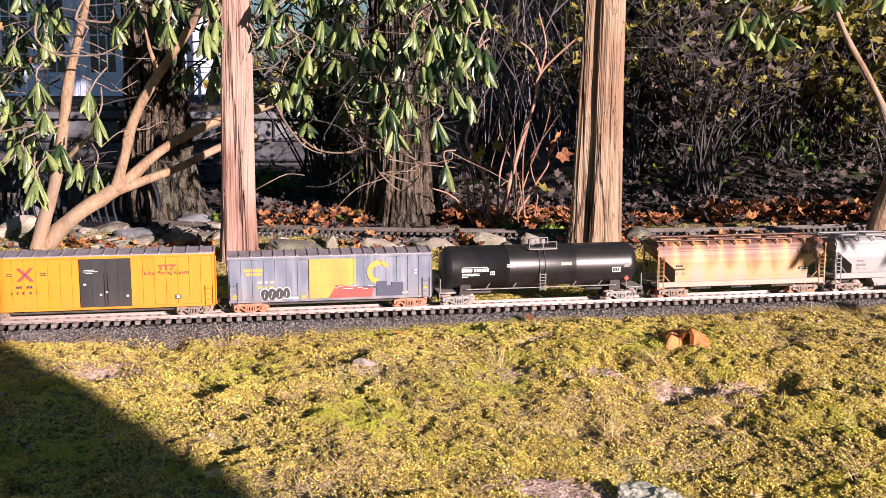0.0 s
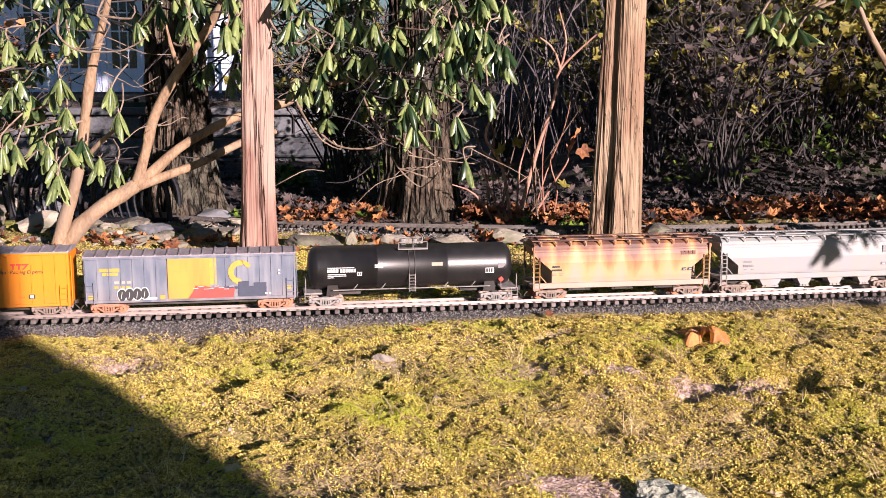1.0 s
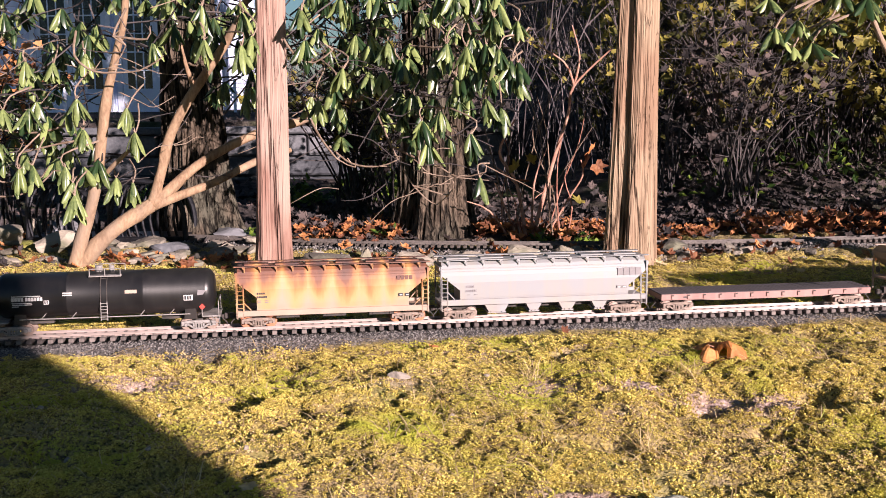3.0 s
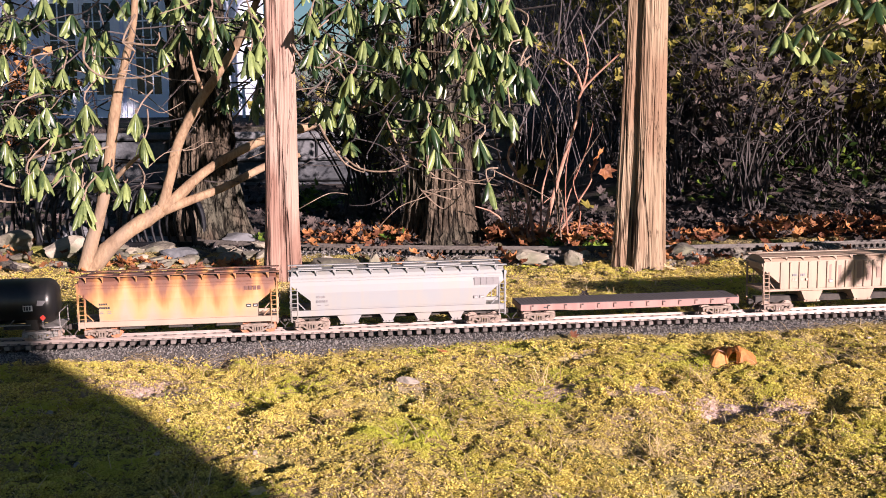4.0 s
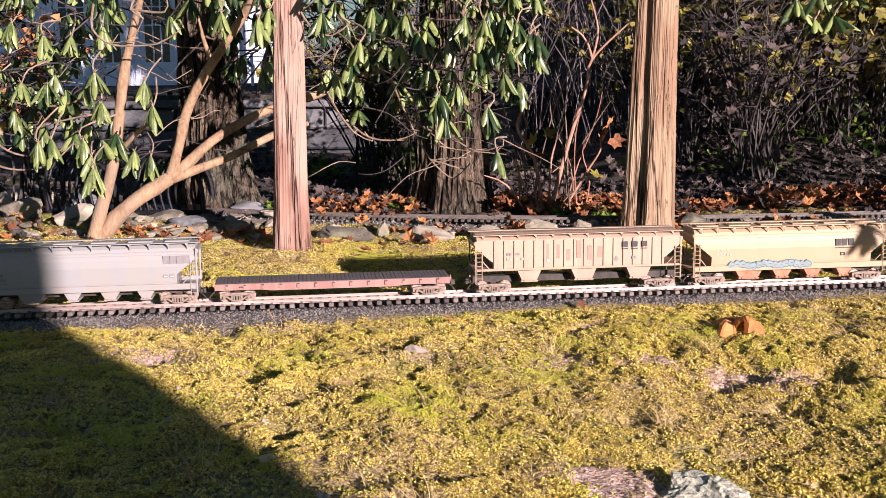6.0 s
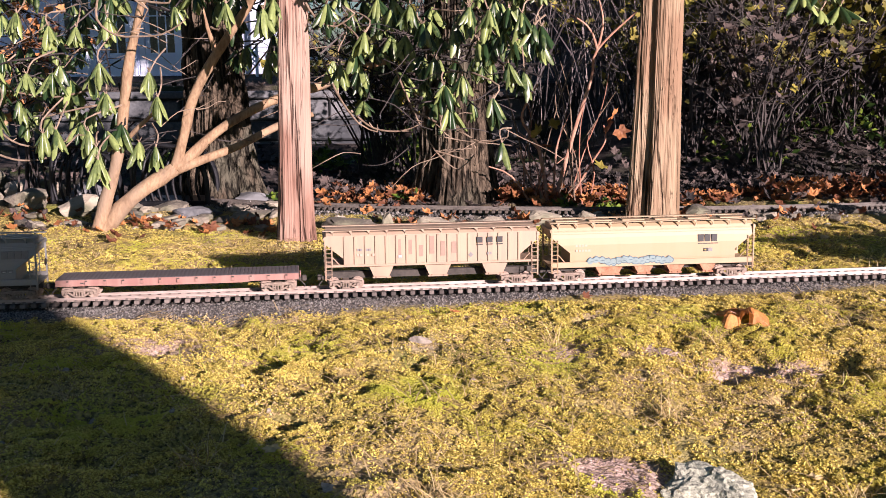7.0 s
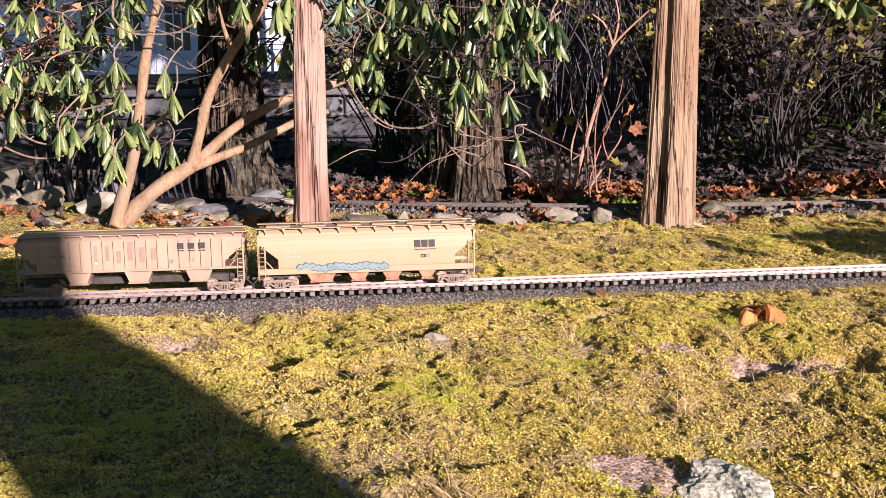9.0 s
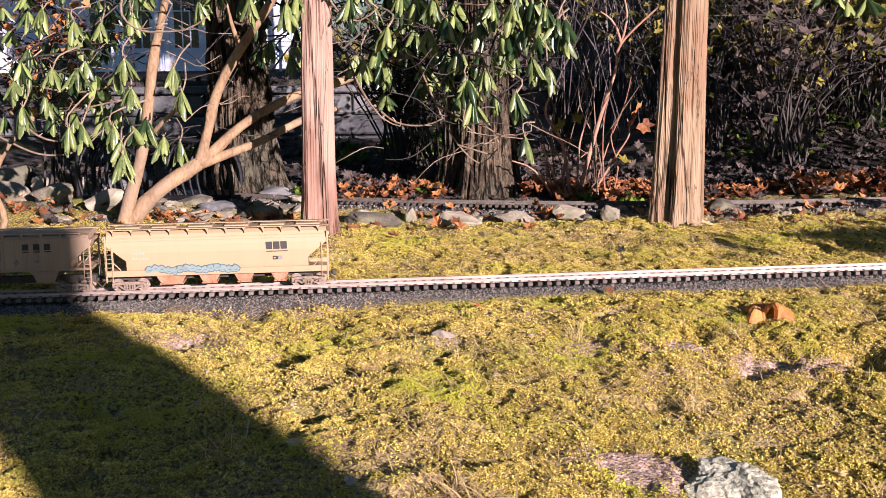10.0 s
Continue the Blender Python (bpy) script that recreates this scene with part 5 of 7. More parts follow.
def rhododendron():
    rng = random.Random(8)
    thing = empty("rhododendron", "rhododendron with smooth tan limbs and drooping leathery leaves", "shrub")
    limbs = [
        ([(-1.44, 3.71, -0.03), (-1.33, 3.70, 0.29), (-1.26, 3.66, 0.59), (-1.21, 3.64, 0.76), (-1.16, 3.60, 0.90), (-1.15, 3.60, 1.15)], (0.036, 0.024, 0.021, 0.016, 0.013, 0.010)),
        ([(-1.45, 3.71, -0.03), (-1.30, 3.73, 0.14), (-1.15, 3.78, 0.24)], (0.040, 0.033, 0.029)),
        ([(-1.15, 3.78, 0.24), (-1.11, 3.78, 0.37), (-1.07, 3.76, 0.49), (-0.97, 3.72, 0.64), (-0.85, 3.68, 0.79), (-0.76, 3.62, 0.93), (-0.68, 3.60, 1.15)], (0.026, 0.021, 0.020, 0.020, 0.018, 0.015, 0.012)),
        ([(-1.15, 3.78, 0.24), (-0.99, 3.84, 0.38), (-0.81, 3.92, 0.48), (-0.64, 4.00, 0.53), (-0.54, 4.02, 0.58), (-0.42, 4.03, 0.61)], (0.025, 0.020, 0.019, 0.017, 0.016, 0.013)),
        ([(-1.15, 3.78, 0.235), (-0.95, 3.86, 0.31), (-0.81, 3.95, 0.38), (-0.69, 4.00, 0.42)], (0.022, 0.017, 0.015, 0.012)),
        ([(-1.32, 3.70, 0.32), (-1.24, 3.66, 0.39), (-1.16, 3.62, 0.45)], (0.013, 0.010, 0.006)),
        ([(-0.97, 3.72, 0.64), (-0.99, 3.70, 0.72), (-1.00, 3.68, 0.79)], (0.012, 0.008, 0.006)),
        ([(-1.86, 3.62, -0.02), (-1.80, 3.6, 0.06), (-1.83, 3.6, 0.18), (-1.78, 3.6, 0.30), (-1.66, 3.58, 0.42)], (0.016, 0.015, 0.013, 0.011, 0.008)),
    ]
    for k, (pts, radii) in enumerate(limbs):
        part("limb", tube(bmesh.new(), pts, [r * 0.82 for r in radii], 14, 0.22, k, 0.5), RHODO_BARK, thing, smooth=True)
    # whorls that catch the light, then those deeper in the bush
    lit = [(-1.48, 3.35, 0.58), (-1.61, 3.40, 0.46), (-1.44, 3.45, 0.40), (-1.35, 3.50, 0.39), (-1.32, 3.48, 0.34), (-1.31, 3.46, 0.30), (-1.30, 3.50, 0.61), (-1.25, 3.70, 0.34), (-1.21, 3.75, 0.32),
           (-1.13, 3.55, 0.50), (-1.32, 3.60, 0.51), (-1.68, 3.50, 0.54), (-1.46, 3.40, 0.39), (-1.17, 3.60, 0.58), (-1.46, 3.50, 0.73), (-1.30, 3.60, 0.76), (-1.41, 3.60, 0.73), (-1.61, 3.60, 0.78)]
    lit += [(-0.85, 3.40, 0.79), (-0.70, 3.40, 0.80), (-0.73, 3.38, 0.77), (-0.79, 3.70, 0.62), (-0.43, 3.50, 0.70), (-0.03, 3.40, 0.76), (0.07, 3.38, 0.75), (0.13, 3.40, 0.71), (-0.04, 3.50, 0.67),
            (-0.12, 3.60, 0.56), (-0.18, 3.60, 0.53), (-0.02, 3.45, 0.49), (0.01, 3.60, 0.34), (0.03, 3.50, 0.60), (0.08, 3.55, 0.57), (-0.36, 3.70, 0.70), (-0.25, 3.60, 0.73), (-0.14, 3.50, 0.72),
            (-0.55, 3.50, 0.79), (-0.09, 3.40, 0.77), (-0.47, 3.60, 0.65), (-0.54, 3.70, 0.60), (-0.22, 3.70, 0.62), (0.03, 3.45, 0.77), (-0.29, 3.60, 0.79)]
    # those over the lawn, out of reach of the house's light
    lit += [(x, 3.42 + 0.2 * rng.random(), z) for x, z in ((-0.87, 0.90), (-0.66, 0.95), (-0.55, 0.88), (-0.44, 0.93), (-0.12, 0.92), (0.07, 0.90), (-0.02, 0.86), (0.13, 0.84), (-0.23, 0.95), (-0.75, 0.88))]
    lit += [(rng.uniform(-0.10, 0.15), rng.uniform(3.38, 3.55), rng.uniform(0.64, 0.96)) for _ in range(14)]
    shapes = []
    for k in range(6):
        v, f = strap_leaf(0.060 + 0.007 * k, 0.018 + 0.002 * (k % 3), 0.55 + 0.35 * (k % 3), 0.2 + 0.12 * (k % 4))
        me = bpy.data.meshes.new("leaf")
        me.from_pydata(v, [], f)
        me.materials.append(RHODO_LEAF)
        me.shade_smooth()
        shapes.append((me, v, f))
    heaps = Heap()
    used = 0
    for x, y, z in lit:
        for m in whorl_places(rng, x, y, z, rng.choice((11, 12, 13, 14)), 1.0):
            shape = rng.choice(shapes)
            if used < 296:
                shared("leaf", shape[0], thing, m)
                used += 1
            else:
                heaps.add(shape[1], shape[2], [m])
        # bud and stalk over each whorl
        twig_bm = tube(bmesh.new(), [(x, y, z - 0.005), (x + rng.uniform(-0.02, 0.02), y + 0.03, z + 0.04), (x + rng.uniform(-0.08, 0.08), y + 0.12, z + rng.uniform(0.04, 0.12))], (0.0026, 0.0028, 0.0032), 5)
        for k in range(5):
            rod(twig_bm, (x, y, z), (x + rng.uniform(-0.012, 0.012), y + rng.uniform(-0.012, 0.012), z + rng.uniform(0.008, 0.022)), 0.0016, 0.0006, 4)
        part("twig", twig_bm, TWIG, thing)
    twig_bm = bmesh.new()
    deep = []
    for _ in range(125):
        deep.append((rng.uniform(-0.62, 0.10), rng.uniform(3.65, 4.15), rng.uniform(0.58, 1.25)))
    for _ in range(44):
        deep.append((rng.uniform(-1.85, -0.75), rng.uniform(3.55, 4.1), rng.uniform(0.78, 1.0)))
    for _ in range(30):
        deep.append((rng.uniform(-1.85, -0.75), rng.uniform(3.55, 4.1), rng.uniform(1.0, 1.3)))
    for _ in range(30):
        deep.append((rng.uniform(-1.8, -1.28), rng.uniform(3.5, 3.95), rng.uniform(0.38, 0.66)))
    for _ in range(22):
        deep.append((rng.uniform(-1.02, -0.72), rng.uniform(3.75, 4.2), rng.uniform(0.62, 1.0)))
    for _ in range(34):
        deep.append((rng.uniform(-1.95, -1.5), rng.uniform(3.6, 4.1), rng.uniform(0.5, 0.95)))
    for _ in range(16):
        deep.append((rng.uniform(-0.5, -0.05), rng.uniform(3.75, 4.1), rng.uniform(0.45, 0.62)))
    for x, y, z in deep:
        shape = rng.choice(shapes)
        heaps.add(shape[1], shape[2], whorl_places(rng, x, y, z, rng.choice((6, 7, 8, 9)), rng.uniform(0.75, 1.0)))
        tube(twig_bm, [(x, y, z), (x + rng.uniform(-0.05, 0.05), y + 0.05, z + 0.02), (x + rng.uniform(-0.22, 0.22), y + rng.uniform(-0.05, 0.15), z + rng.uniform(-0.12, 0.18))], (0.0022, 0.0028, 0.0034), 5)
    ob = heaps.make("foliage", RHODO_LEAF, True)
    ob.parent = thing
    tagged(ob, "shaded dark green leaves deeper in the bush", kind="stuff")
    # shade deep in the bush is put into the colour: darker than lit whorls' twigs
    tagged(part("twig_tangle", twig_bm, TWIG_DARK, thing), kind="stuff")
    # bare crooked twigs
    for pts in ([(-0.36, 3.8, 0.58), (-0.29, 3.78, 0.42), (-0.22, 3.76, 0.30), (-0.14, 3.76, 0.235), (-0.09, 3.76, 0.29)],
                [(-0.22, 3.76, 0.30), (-0.18, 3.75, 0.29), (-0.10, 3.74, 0.27), (-0.08, 3.74, 0.31)],
                [(-0.30, 3.8, 0.44), (-0.22, 3.78, 0.40), (-0.12, 3.76, 0.36), (-0.06, 3.75, 0.33), (0.03, 3.72, 0.35)],
                [(-0.52, 3.8, 0.44), (-0.44, 3.78, 0.38), (-0.34, 3.77, 0.37), (-0.26, 3.77, 0.40)],
                [(-0.60, 3.7, 0.62), (-0.55, 3.7, 0.50), (-0.48, 3.7, 0.40), (-0.42, 3.72, 0.37)],
                [(-0.1, 3.7, 0.55), (-0.18, 3.72, 0.46), (-0.20, 3.74, 0.38), (-0.14, 3.75, 0.33)],
                [(-1.29, 3.5, 0.83), (-1.30, 3.5, 0.75), (-1.24, 3.5, 0.70), (-1.17, 3.5, 0.695), (-1.09, 3.5, 0.70), (-1.03, 3.5, 0.73)],
                [(-1.13, 3.52, 0.90), (-1.17, 3.5, 0.81), (-1.13, 3.5, 0.78), (-1.17, 3.5, 0.72)],
                [(-1.17, 3.5, 0.81), (-1.06, 3.5, 0.80), (-1.05, 3.5, 0.84)],
                [(-0.98, 3.7, 0.73), (-0.95, 3.68, 0.72), (-0.90, 3.66, 0.75)],
                [(-0.62, 3.5, 0.80), (-0.58, 3.5, 0.74), (-0.52, 3.5, 0.72), (-0.46, 3.5, 0.76)],
                [(-1.75, 3.5, 0.36), (-1.60, 3.48, 0.30), (-1.47, 3.48, 0.31), (-1.38, 3.48, 0.38)],
                [(-1.70, 3.5, 0.44), (-1.60, 3.48, 0.36), (-1.50, 3.48, 0.34), (-1.42, 3.48, 0.36)],
                [(-1.3, 3.6, 0.48), (-1.42, 3.6, 0.46), (-1.55, 3.6, 0.43)],
                [(-1.36, 3.6, 0.53), (-1.50, 3.6, 0.50), (-1.7, 3.6, 0.53)]):
        bm = tube(bmesh.new(), pts, [0.0042 - 0.0022 * k / (len(pts) - 1) for k in range(len(pts))], 7, 0.25, pts[0][2] * 9, 0.6)
        for p in pts[1:]:
            if rng.random() < 0.7:
                rod(bm, p, (p[0] + rng.uniform(-0.03, 0.03), p[1], p[2] + rng.uniform(-0.005, 0.04)), 0.0026, 0.0014, 5)
        part("bare_twig", bm, TWIG, thing, "pale crooked leafless twig")
    # finer twigs that criss-cross inside the bush
    for k in range(90):
        x, y, z = (rng.uniform(-1.85, -0.9), rng.uniform(3.5, 3.9), rng.uniform(0.30, 0.95)) if k % 2 else (rng.uniform(-0.62, 0.08), rng.uniform(3.6, 4.0), rng.uniform(0.28, 0.95))
        dx, dz = rng.choice((-1, 1)) * rng.uniform(0.04, 0.10), rng.uniform(-0.06, 0.05)
        pts = [(x, y, z)]
        for j in range(3):
            pts.append((pts[-1][0] + dx, y + rng.uniform(-0.02, 0.02), pts[-1][2] + dz + rng.uniform(-0.03, 0.045)))
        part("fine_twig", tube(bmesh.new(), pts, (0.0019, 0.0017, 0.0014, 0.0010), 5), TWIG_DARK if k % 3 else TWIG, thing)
    # the second bush that hangs in from the other side
    thing2 = empty("rhododendron", "overhanging dark rhododendron branch, with added out-of-view leaves that shade track and bank", "shrub")
    bm = bmesh.new()
    tube(bm, [(2.25, 3.5, -0.03), (2.15, 3.5, 0.5), (1.8, 3.5, 1.0), (1.35, 3.5, 1.06), (1.05, 3.5, 0.93)], (0.03, 0.025, 0.018, 0.012, 0.006), 10, 0.2, 4)
    part("limb", bm, RHODO_BARK, thing2)
    heap = Heap()
    for x, y, z in [(0.81, 3.0, 0.78), (0.87, 3.0, 0.80), (0.95, 2.9, 0.87), (1.02, 2.9, 0.85), (0.91, 3.0, 0.74), (0.79, 3.0, 0.86), (0.97, 3.05, 0.80), (0.86, 3.0, 0.73), (1.1, 3.05, 0.90), (1.06, 3.0, 0.95), (1.2, 3.0, 0.92), (0.9, 3.1, 0.95), (1.25, 3.1, 0.86)]:
        x, y, z = x * 1.16, y * 1.16, 0.59 + (z - 0.59) * 1.16
        s = rng.choice(shapes)
        heap.add(s[1], s[2], whorl_places(rng, x, y, z, rng.choice((8, 9, 10)), rng.uniform(0.45, 0.75)))
        tw = tube(bmesh.new(), [(x, y, z), (x + 0.04, y + 0.02, z + 0.05), (x + 0.15, y + 0.03, z + 0.1)], (0.003, 0.004, 0.005), 5)
        part("twig", tw, TWIG, thing2)
    # unseen whorls, added off to the right to shade the track's end
    for _ in range(26):
        s = rng.choice(shapes)
        heap.add(s[1], s[2], whorl_places(rng, rng.uniform(2.0, 2.8), rng.uniform(1.5, 2.1), rng.uniform(0.28, 0.62), 9, rng.uniform(0.4, 1.0)))
    # more unseen whorls, strung along sun rays that reach the track
    for _ in range(90):
        s, k, x = rng.choice(shapes), rng.uniform(0.5, 1.3), rng.uniform(1.24, 1.9)
        heap.add(s[1], s[2], whorl_places(rng, x + 0.616 * k, 2.95 + 0.18 * (x - 1.1) - 0.788 * k, 0.06 + 0.24 * k + rng.uniform(0, 0.16), 9, rng.uniform(0.4, 1.0)))
    # unseen mass of leaves added to shade the litter and bank
    for _ in range(230):
        s = rng.choice(shapes)
        heap.add(s[1], s[2], whorl_places(rng, rng.uniform(1.95, 3.4), rng.uniform(2.9, 4.2), rng.uniform(0.2, 1.0), 9, rng.uniform(0.6, 1.0)))
    ob = heap.make("foliage", RHODO_LEAF, True)
    ob.parent = thing2
    tagged(ob, kind="stuff")


rhododendron()


# ---- the red-stemmed bush, the thicket on the bank, the far woods ----
def red_bush():
    rng = random.Random(5)
    thing = empty("red_stemmed_bush", "leggy bush with bare reddish stems and few brown leaves", "shrub")
    z0 = ground_z(0.2, 4.3)
    stems = [[(0.20, 4.30, z0 - 0.02), (0.16, 4.30, 0.26), (0.09, 4.28, 0.39), (0.15, 4.25, 0.52)], [(0.16, 4.30, 0.26), (0.12, 4.3, 0.30), (0.08, 4.3, 0.33)],
             [(0.21, 4.30, z0 - 0.02), (0.30, 4.30, 0.34), (0.36, 4.28, 0.54), (0.38, 4.25, 0.65), (0.52, 4.20, 0.79)], [(0.38, 4.25, 0.65), (0.34, 4.25, 0.74), (0.21, 4.25, 0.82)],
             [(0.38, 4.25, 0.65), (0.40, 4.25, 0.76), (0.37, 4.25, 0.88)], [(0.17, 4.32, z0), (0.10, 4.3, 0.2), (0.07, 4.3, 0.27)], [(0.26, 4.3, z0), (0.36, 4.28, 0.2), (0.42, 4.28, 0.30), (0.41, 4.28, 0.36)],
             [(0.22, 4.32, z0), (0.23, 4.34, 0.26), (0.28, 4.34, 0.40)], [(0.14, 4.28, z0), (0.05, 4.26, 0.16), (-0.04, 4.25, 0.20)]]
    for k, pts in enumerate(stems):
        r = 0.0085 if k in (0, 2) else 0.0052
        part("stem", tube(bmesh.new(), pts, [r * (1 - 0.6 * i / (len(pts) - 1)) for i in range(len(pts))], 8, 0.2, k), TWIG_RED, thing)
    # finer shoots that fan out from the foot
    for k in range(16):
        x, lean, tall = 0.2 + rng.uniform(-0.12, 0.2), rng.uniform(-0.14, 0.26), rng.uniform(0.16, 0.62)
        y = 4.3 + rng.uniform(-0.05, 0.12)
        pts = [(x, y, z0 - 0.01), (x + lean * 0.35 + rng.uniform(-0.02, 0.02), y, z0 + tall * 0.4), (x + lean * 0.7 + rng.uniform(-0.03, 0.03), y, z0 + tall * 0.75), (x + lean, y + rng.uniform(-0.04, 0.04), z0 + tall)]
        part("shoot", tube(bmesh.new(), pts, (0.0034, 0.0028, 0.0021, 0.0012), 6), TWIG_RED if k % 3 == 0 else TWIG, thing)
    for k, (x, y, z) in enumerate(((0.15, 4.24, 0.33), (0.42, 4.2, 0.36), (0.44, 4.22, 0.40), (0.22, 4.24, 0.36), (0.47, 4.24, 0.34), (0.18, 4.24, 0.28), (0.40, 4.2, 0.20))):
        v, f = maple_leaf(0.045, 0.5, k)
        me = bpy.data.meshes.new("leaf")
        me.from_pydata(v, [], f)
        me.materials.append(DRY_LEAF if k % 3 else SHRUB_LEAF)
        shared("leaf", me, thing, spin(rng, x, y, z, 1.0, 70))


red_bush()


def shrub(name, label, rng, tall, stems, leaves, leaf_mat, size, wide):
    thing = empty(name, label, "shrub", group="thicket on the bank")
    heap, m, bm = Heap(), [], bmesh.new()
    for k in range(stems):
        a, lean = rng.uniform(0, 6.28), rng.uniform(0.05, 1.0) * wide
        top = tall * rng.uniform(0.5, 1.0)
        p = [(rng.uniform(-0.08, 0.08), rng.uniform(-0.08, 0.08), -0.05), (lean * 0.3 * math.cos(a), lean * 0.3 * math.sin(a), top * 0.45), (lean * math.cos(a + 0.3), lean * math.sin(a + 0.3), top)]
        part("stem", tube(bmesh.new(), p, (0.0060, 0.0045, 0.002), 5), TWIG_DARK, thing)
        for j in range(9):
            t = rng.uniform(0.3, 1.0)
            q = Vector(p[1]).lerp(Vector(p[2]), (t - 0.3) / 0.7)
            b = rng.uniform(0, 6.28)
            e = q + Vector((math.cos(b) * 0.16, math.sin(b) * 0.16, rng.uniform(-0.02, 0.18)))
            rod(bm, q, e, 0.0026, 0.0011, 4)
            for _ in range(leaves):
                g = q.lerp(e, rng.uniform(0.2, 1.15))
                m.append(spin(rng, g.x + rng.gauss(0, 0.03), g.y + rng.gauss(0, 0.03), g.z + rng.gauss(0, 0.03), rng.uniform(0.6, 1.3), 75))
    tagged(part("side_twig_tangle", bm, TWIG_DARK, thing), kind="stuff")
    if m:
        heap.add(*maple_leaf(size, 0.3, 3), m)
        ob = heap.make("foliage", leaf_mat)
        ob.parent = thing
        tagged(ob, kind="stuff")
    return thing


def thicket():
    rng = random.Random(77)
    kinds = [shrub("bare_shrub", "tangle of bare dark twigs on the leafy bank", rng, 1.15, 11, 1, SHRUB_LEAF, 0.03, 0.6),
             shrub("maple_sapling", "thin sapling with yellow-green and russet autumn leaves", rng, 1.5, 8, 6, SHRUB_LEAF, 0.040, 0.7),
             shrub("maple_sapling", "low sapling with dull yellow and brown leaves", rng, 0.95, 9, 4, SHRUB_LEAF, 0.036, 0.6),
             shrub("bare_shrub", "spindly bare shrub with few russet leaves", rng, 0.9, 12, 2, DULL_LEAF, 0.034, 0.55)]
    for k, thing in enumerate(kinds):
        x, y = (0.9, 1.6, 0.75, 1.2)[k], (5.3, 6.0, 6.2, 5.0)[k]
        thing.matrix_basis = pose(x, y, ground_z(x, y))
    for k in range(96):
        y = rng.uniform(4.95, 13)
        x = rng.uniform(0.06 * y - 0.1, 0.40 * y + 0.6)
        if y > 5.2 and 0.05 < x / y < 0.17 and k % 2:
            continue
        pick = rng.choices(kinds, (2.6, 4.4, 3, 2.6))[0]
        copy_thing(pick, pose(x, y, ground_z(x, y) - 0.02, 0, 0, rng.uniform(0, 360)))
    dry = shrub("dry_shrub", "thin bare shrub holding shrivelled pinkish-brown leaves", rng, 0.95, 9, 4, DRY_LEAF, 0.026, 0.25)
    dry.matrix_basis = pose(-1.92, 4.35, ground_z(-1.92, 4.35) - 0.02)
    for k in range(7):
        x, y = rng.uniform(-0.62, -0.28), rng.uniform(4.9, 5.6)
        copy_thing(kinds[3] if k % 2 else kinds[0], pose(x, y, ground_z(x, y) - 0.02, 0, 0, rng.uniform(0, 360)))


thicket()


def green_plants():
    """Low evergreen plants at the wall's foot and among the leaves."""
    rng = random.Random(19)
    for k, (x, y, r, n) in enumerate(((-1.62, 5.9, 0.25, 420), (-0.95, 5.6, 0.16, 300), (-0.55, 5.9, 0.26, 460), (-0.30, 5.8, 0.22, 360), (0.26, 4.22, 0.05, 60), (0.42, 4.24, 0.05, 60), (-0.9, 4.35, 0.05, 50), (-0.36, 4.3, 0.05, 45), (1.7, 5.6, 0.35, 130), (2.3, 6.1, 0.4, 140), (1.15, 5.2, 0.25, 60))):
        thing = empty("evergreen_plant", "low bright green leafy plant growing through fallen leaves", "plant", group="low plants")
        heap, m = Heap(), []
        z = ground_z(x, y)
        for _ in range(n):
            a, d = rng.uniform(0, 6.28), r * math.sqrt(rng.random())
            m.append(spin(rng, x + d * math.cos(a), y + d * math.sin(a), z + rng.uniform(0.0, 1.0) * r * 0.9 * (1 - (d / r) ** 2) + 0.008, rng.uniform(0.5, 1.3), 60))
        heap.add(*oval_leaf(0.05 if r > 0.1 else 0.03, 0.028 if r > 0.1 else 0.018), m)
        ob = heap.make("leaves", GREEN_LEAF)
        ob.parent = thing
        tagged(ob, kind="stuff")
        for _ in range(6):
            bm = rod(bmesh.new(), (x, y, z - 0.02), (x + rng.uniform(-r, r) * 0.7, y + rng.uniform(-r, r) * 0.7, z + r * 0.7), 0.003, 0.0015, 4)
            part("stalk", bm, TWIG_DARK, thing)


green_plants()


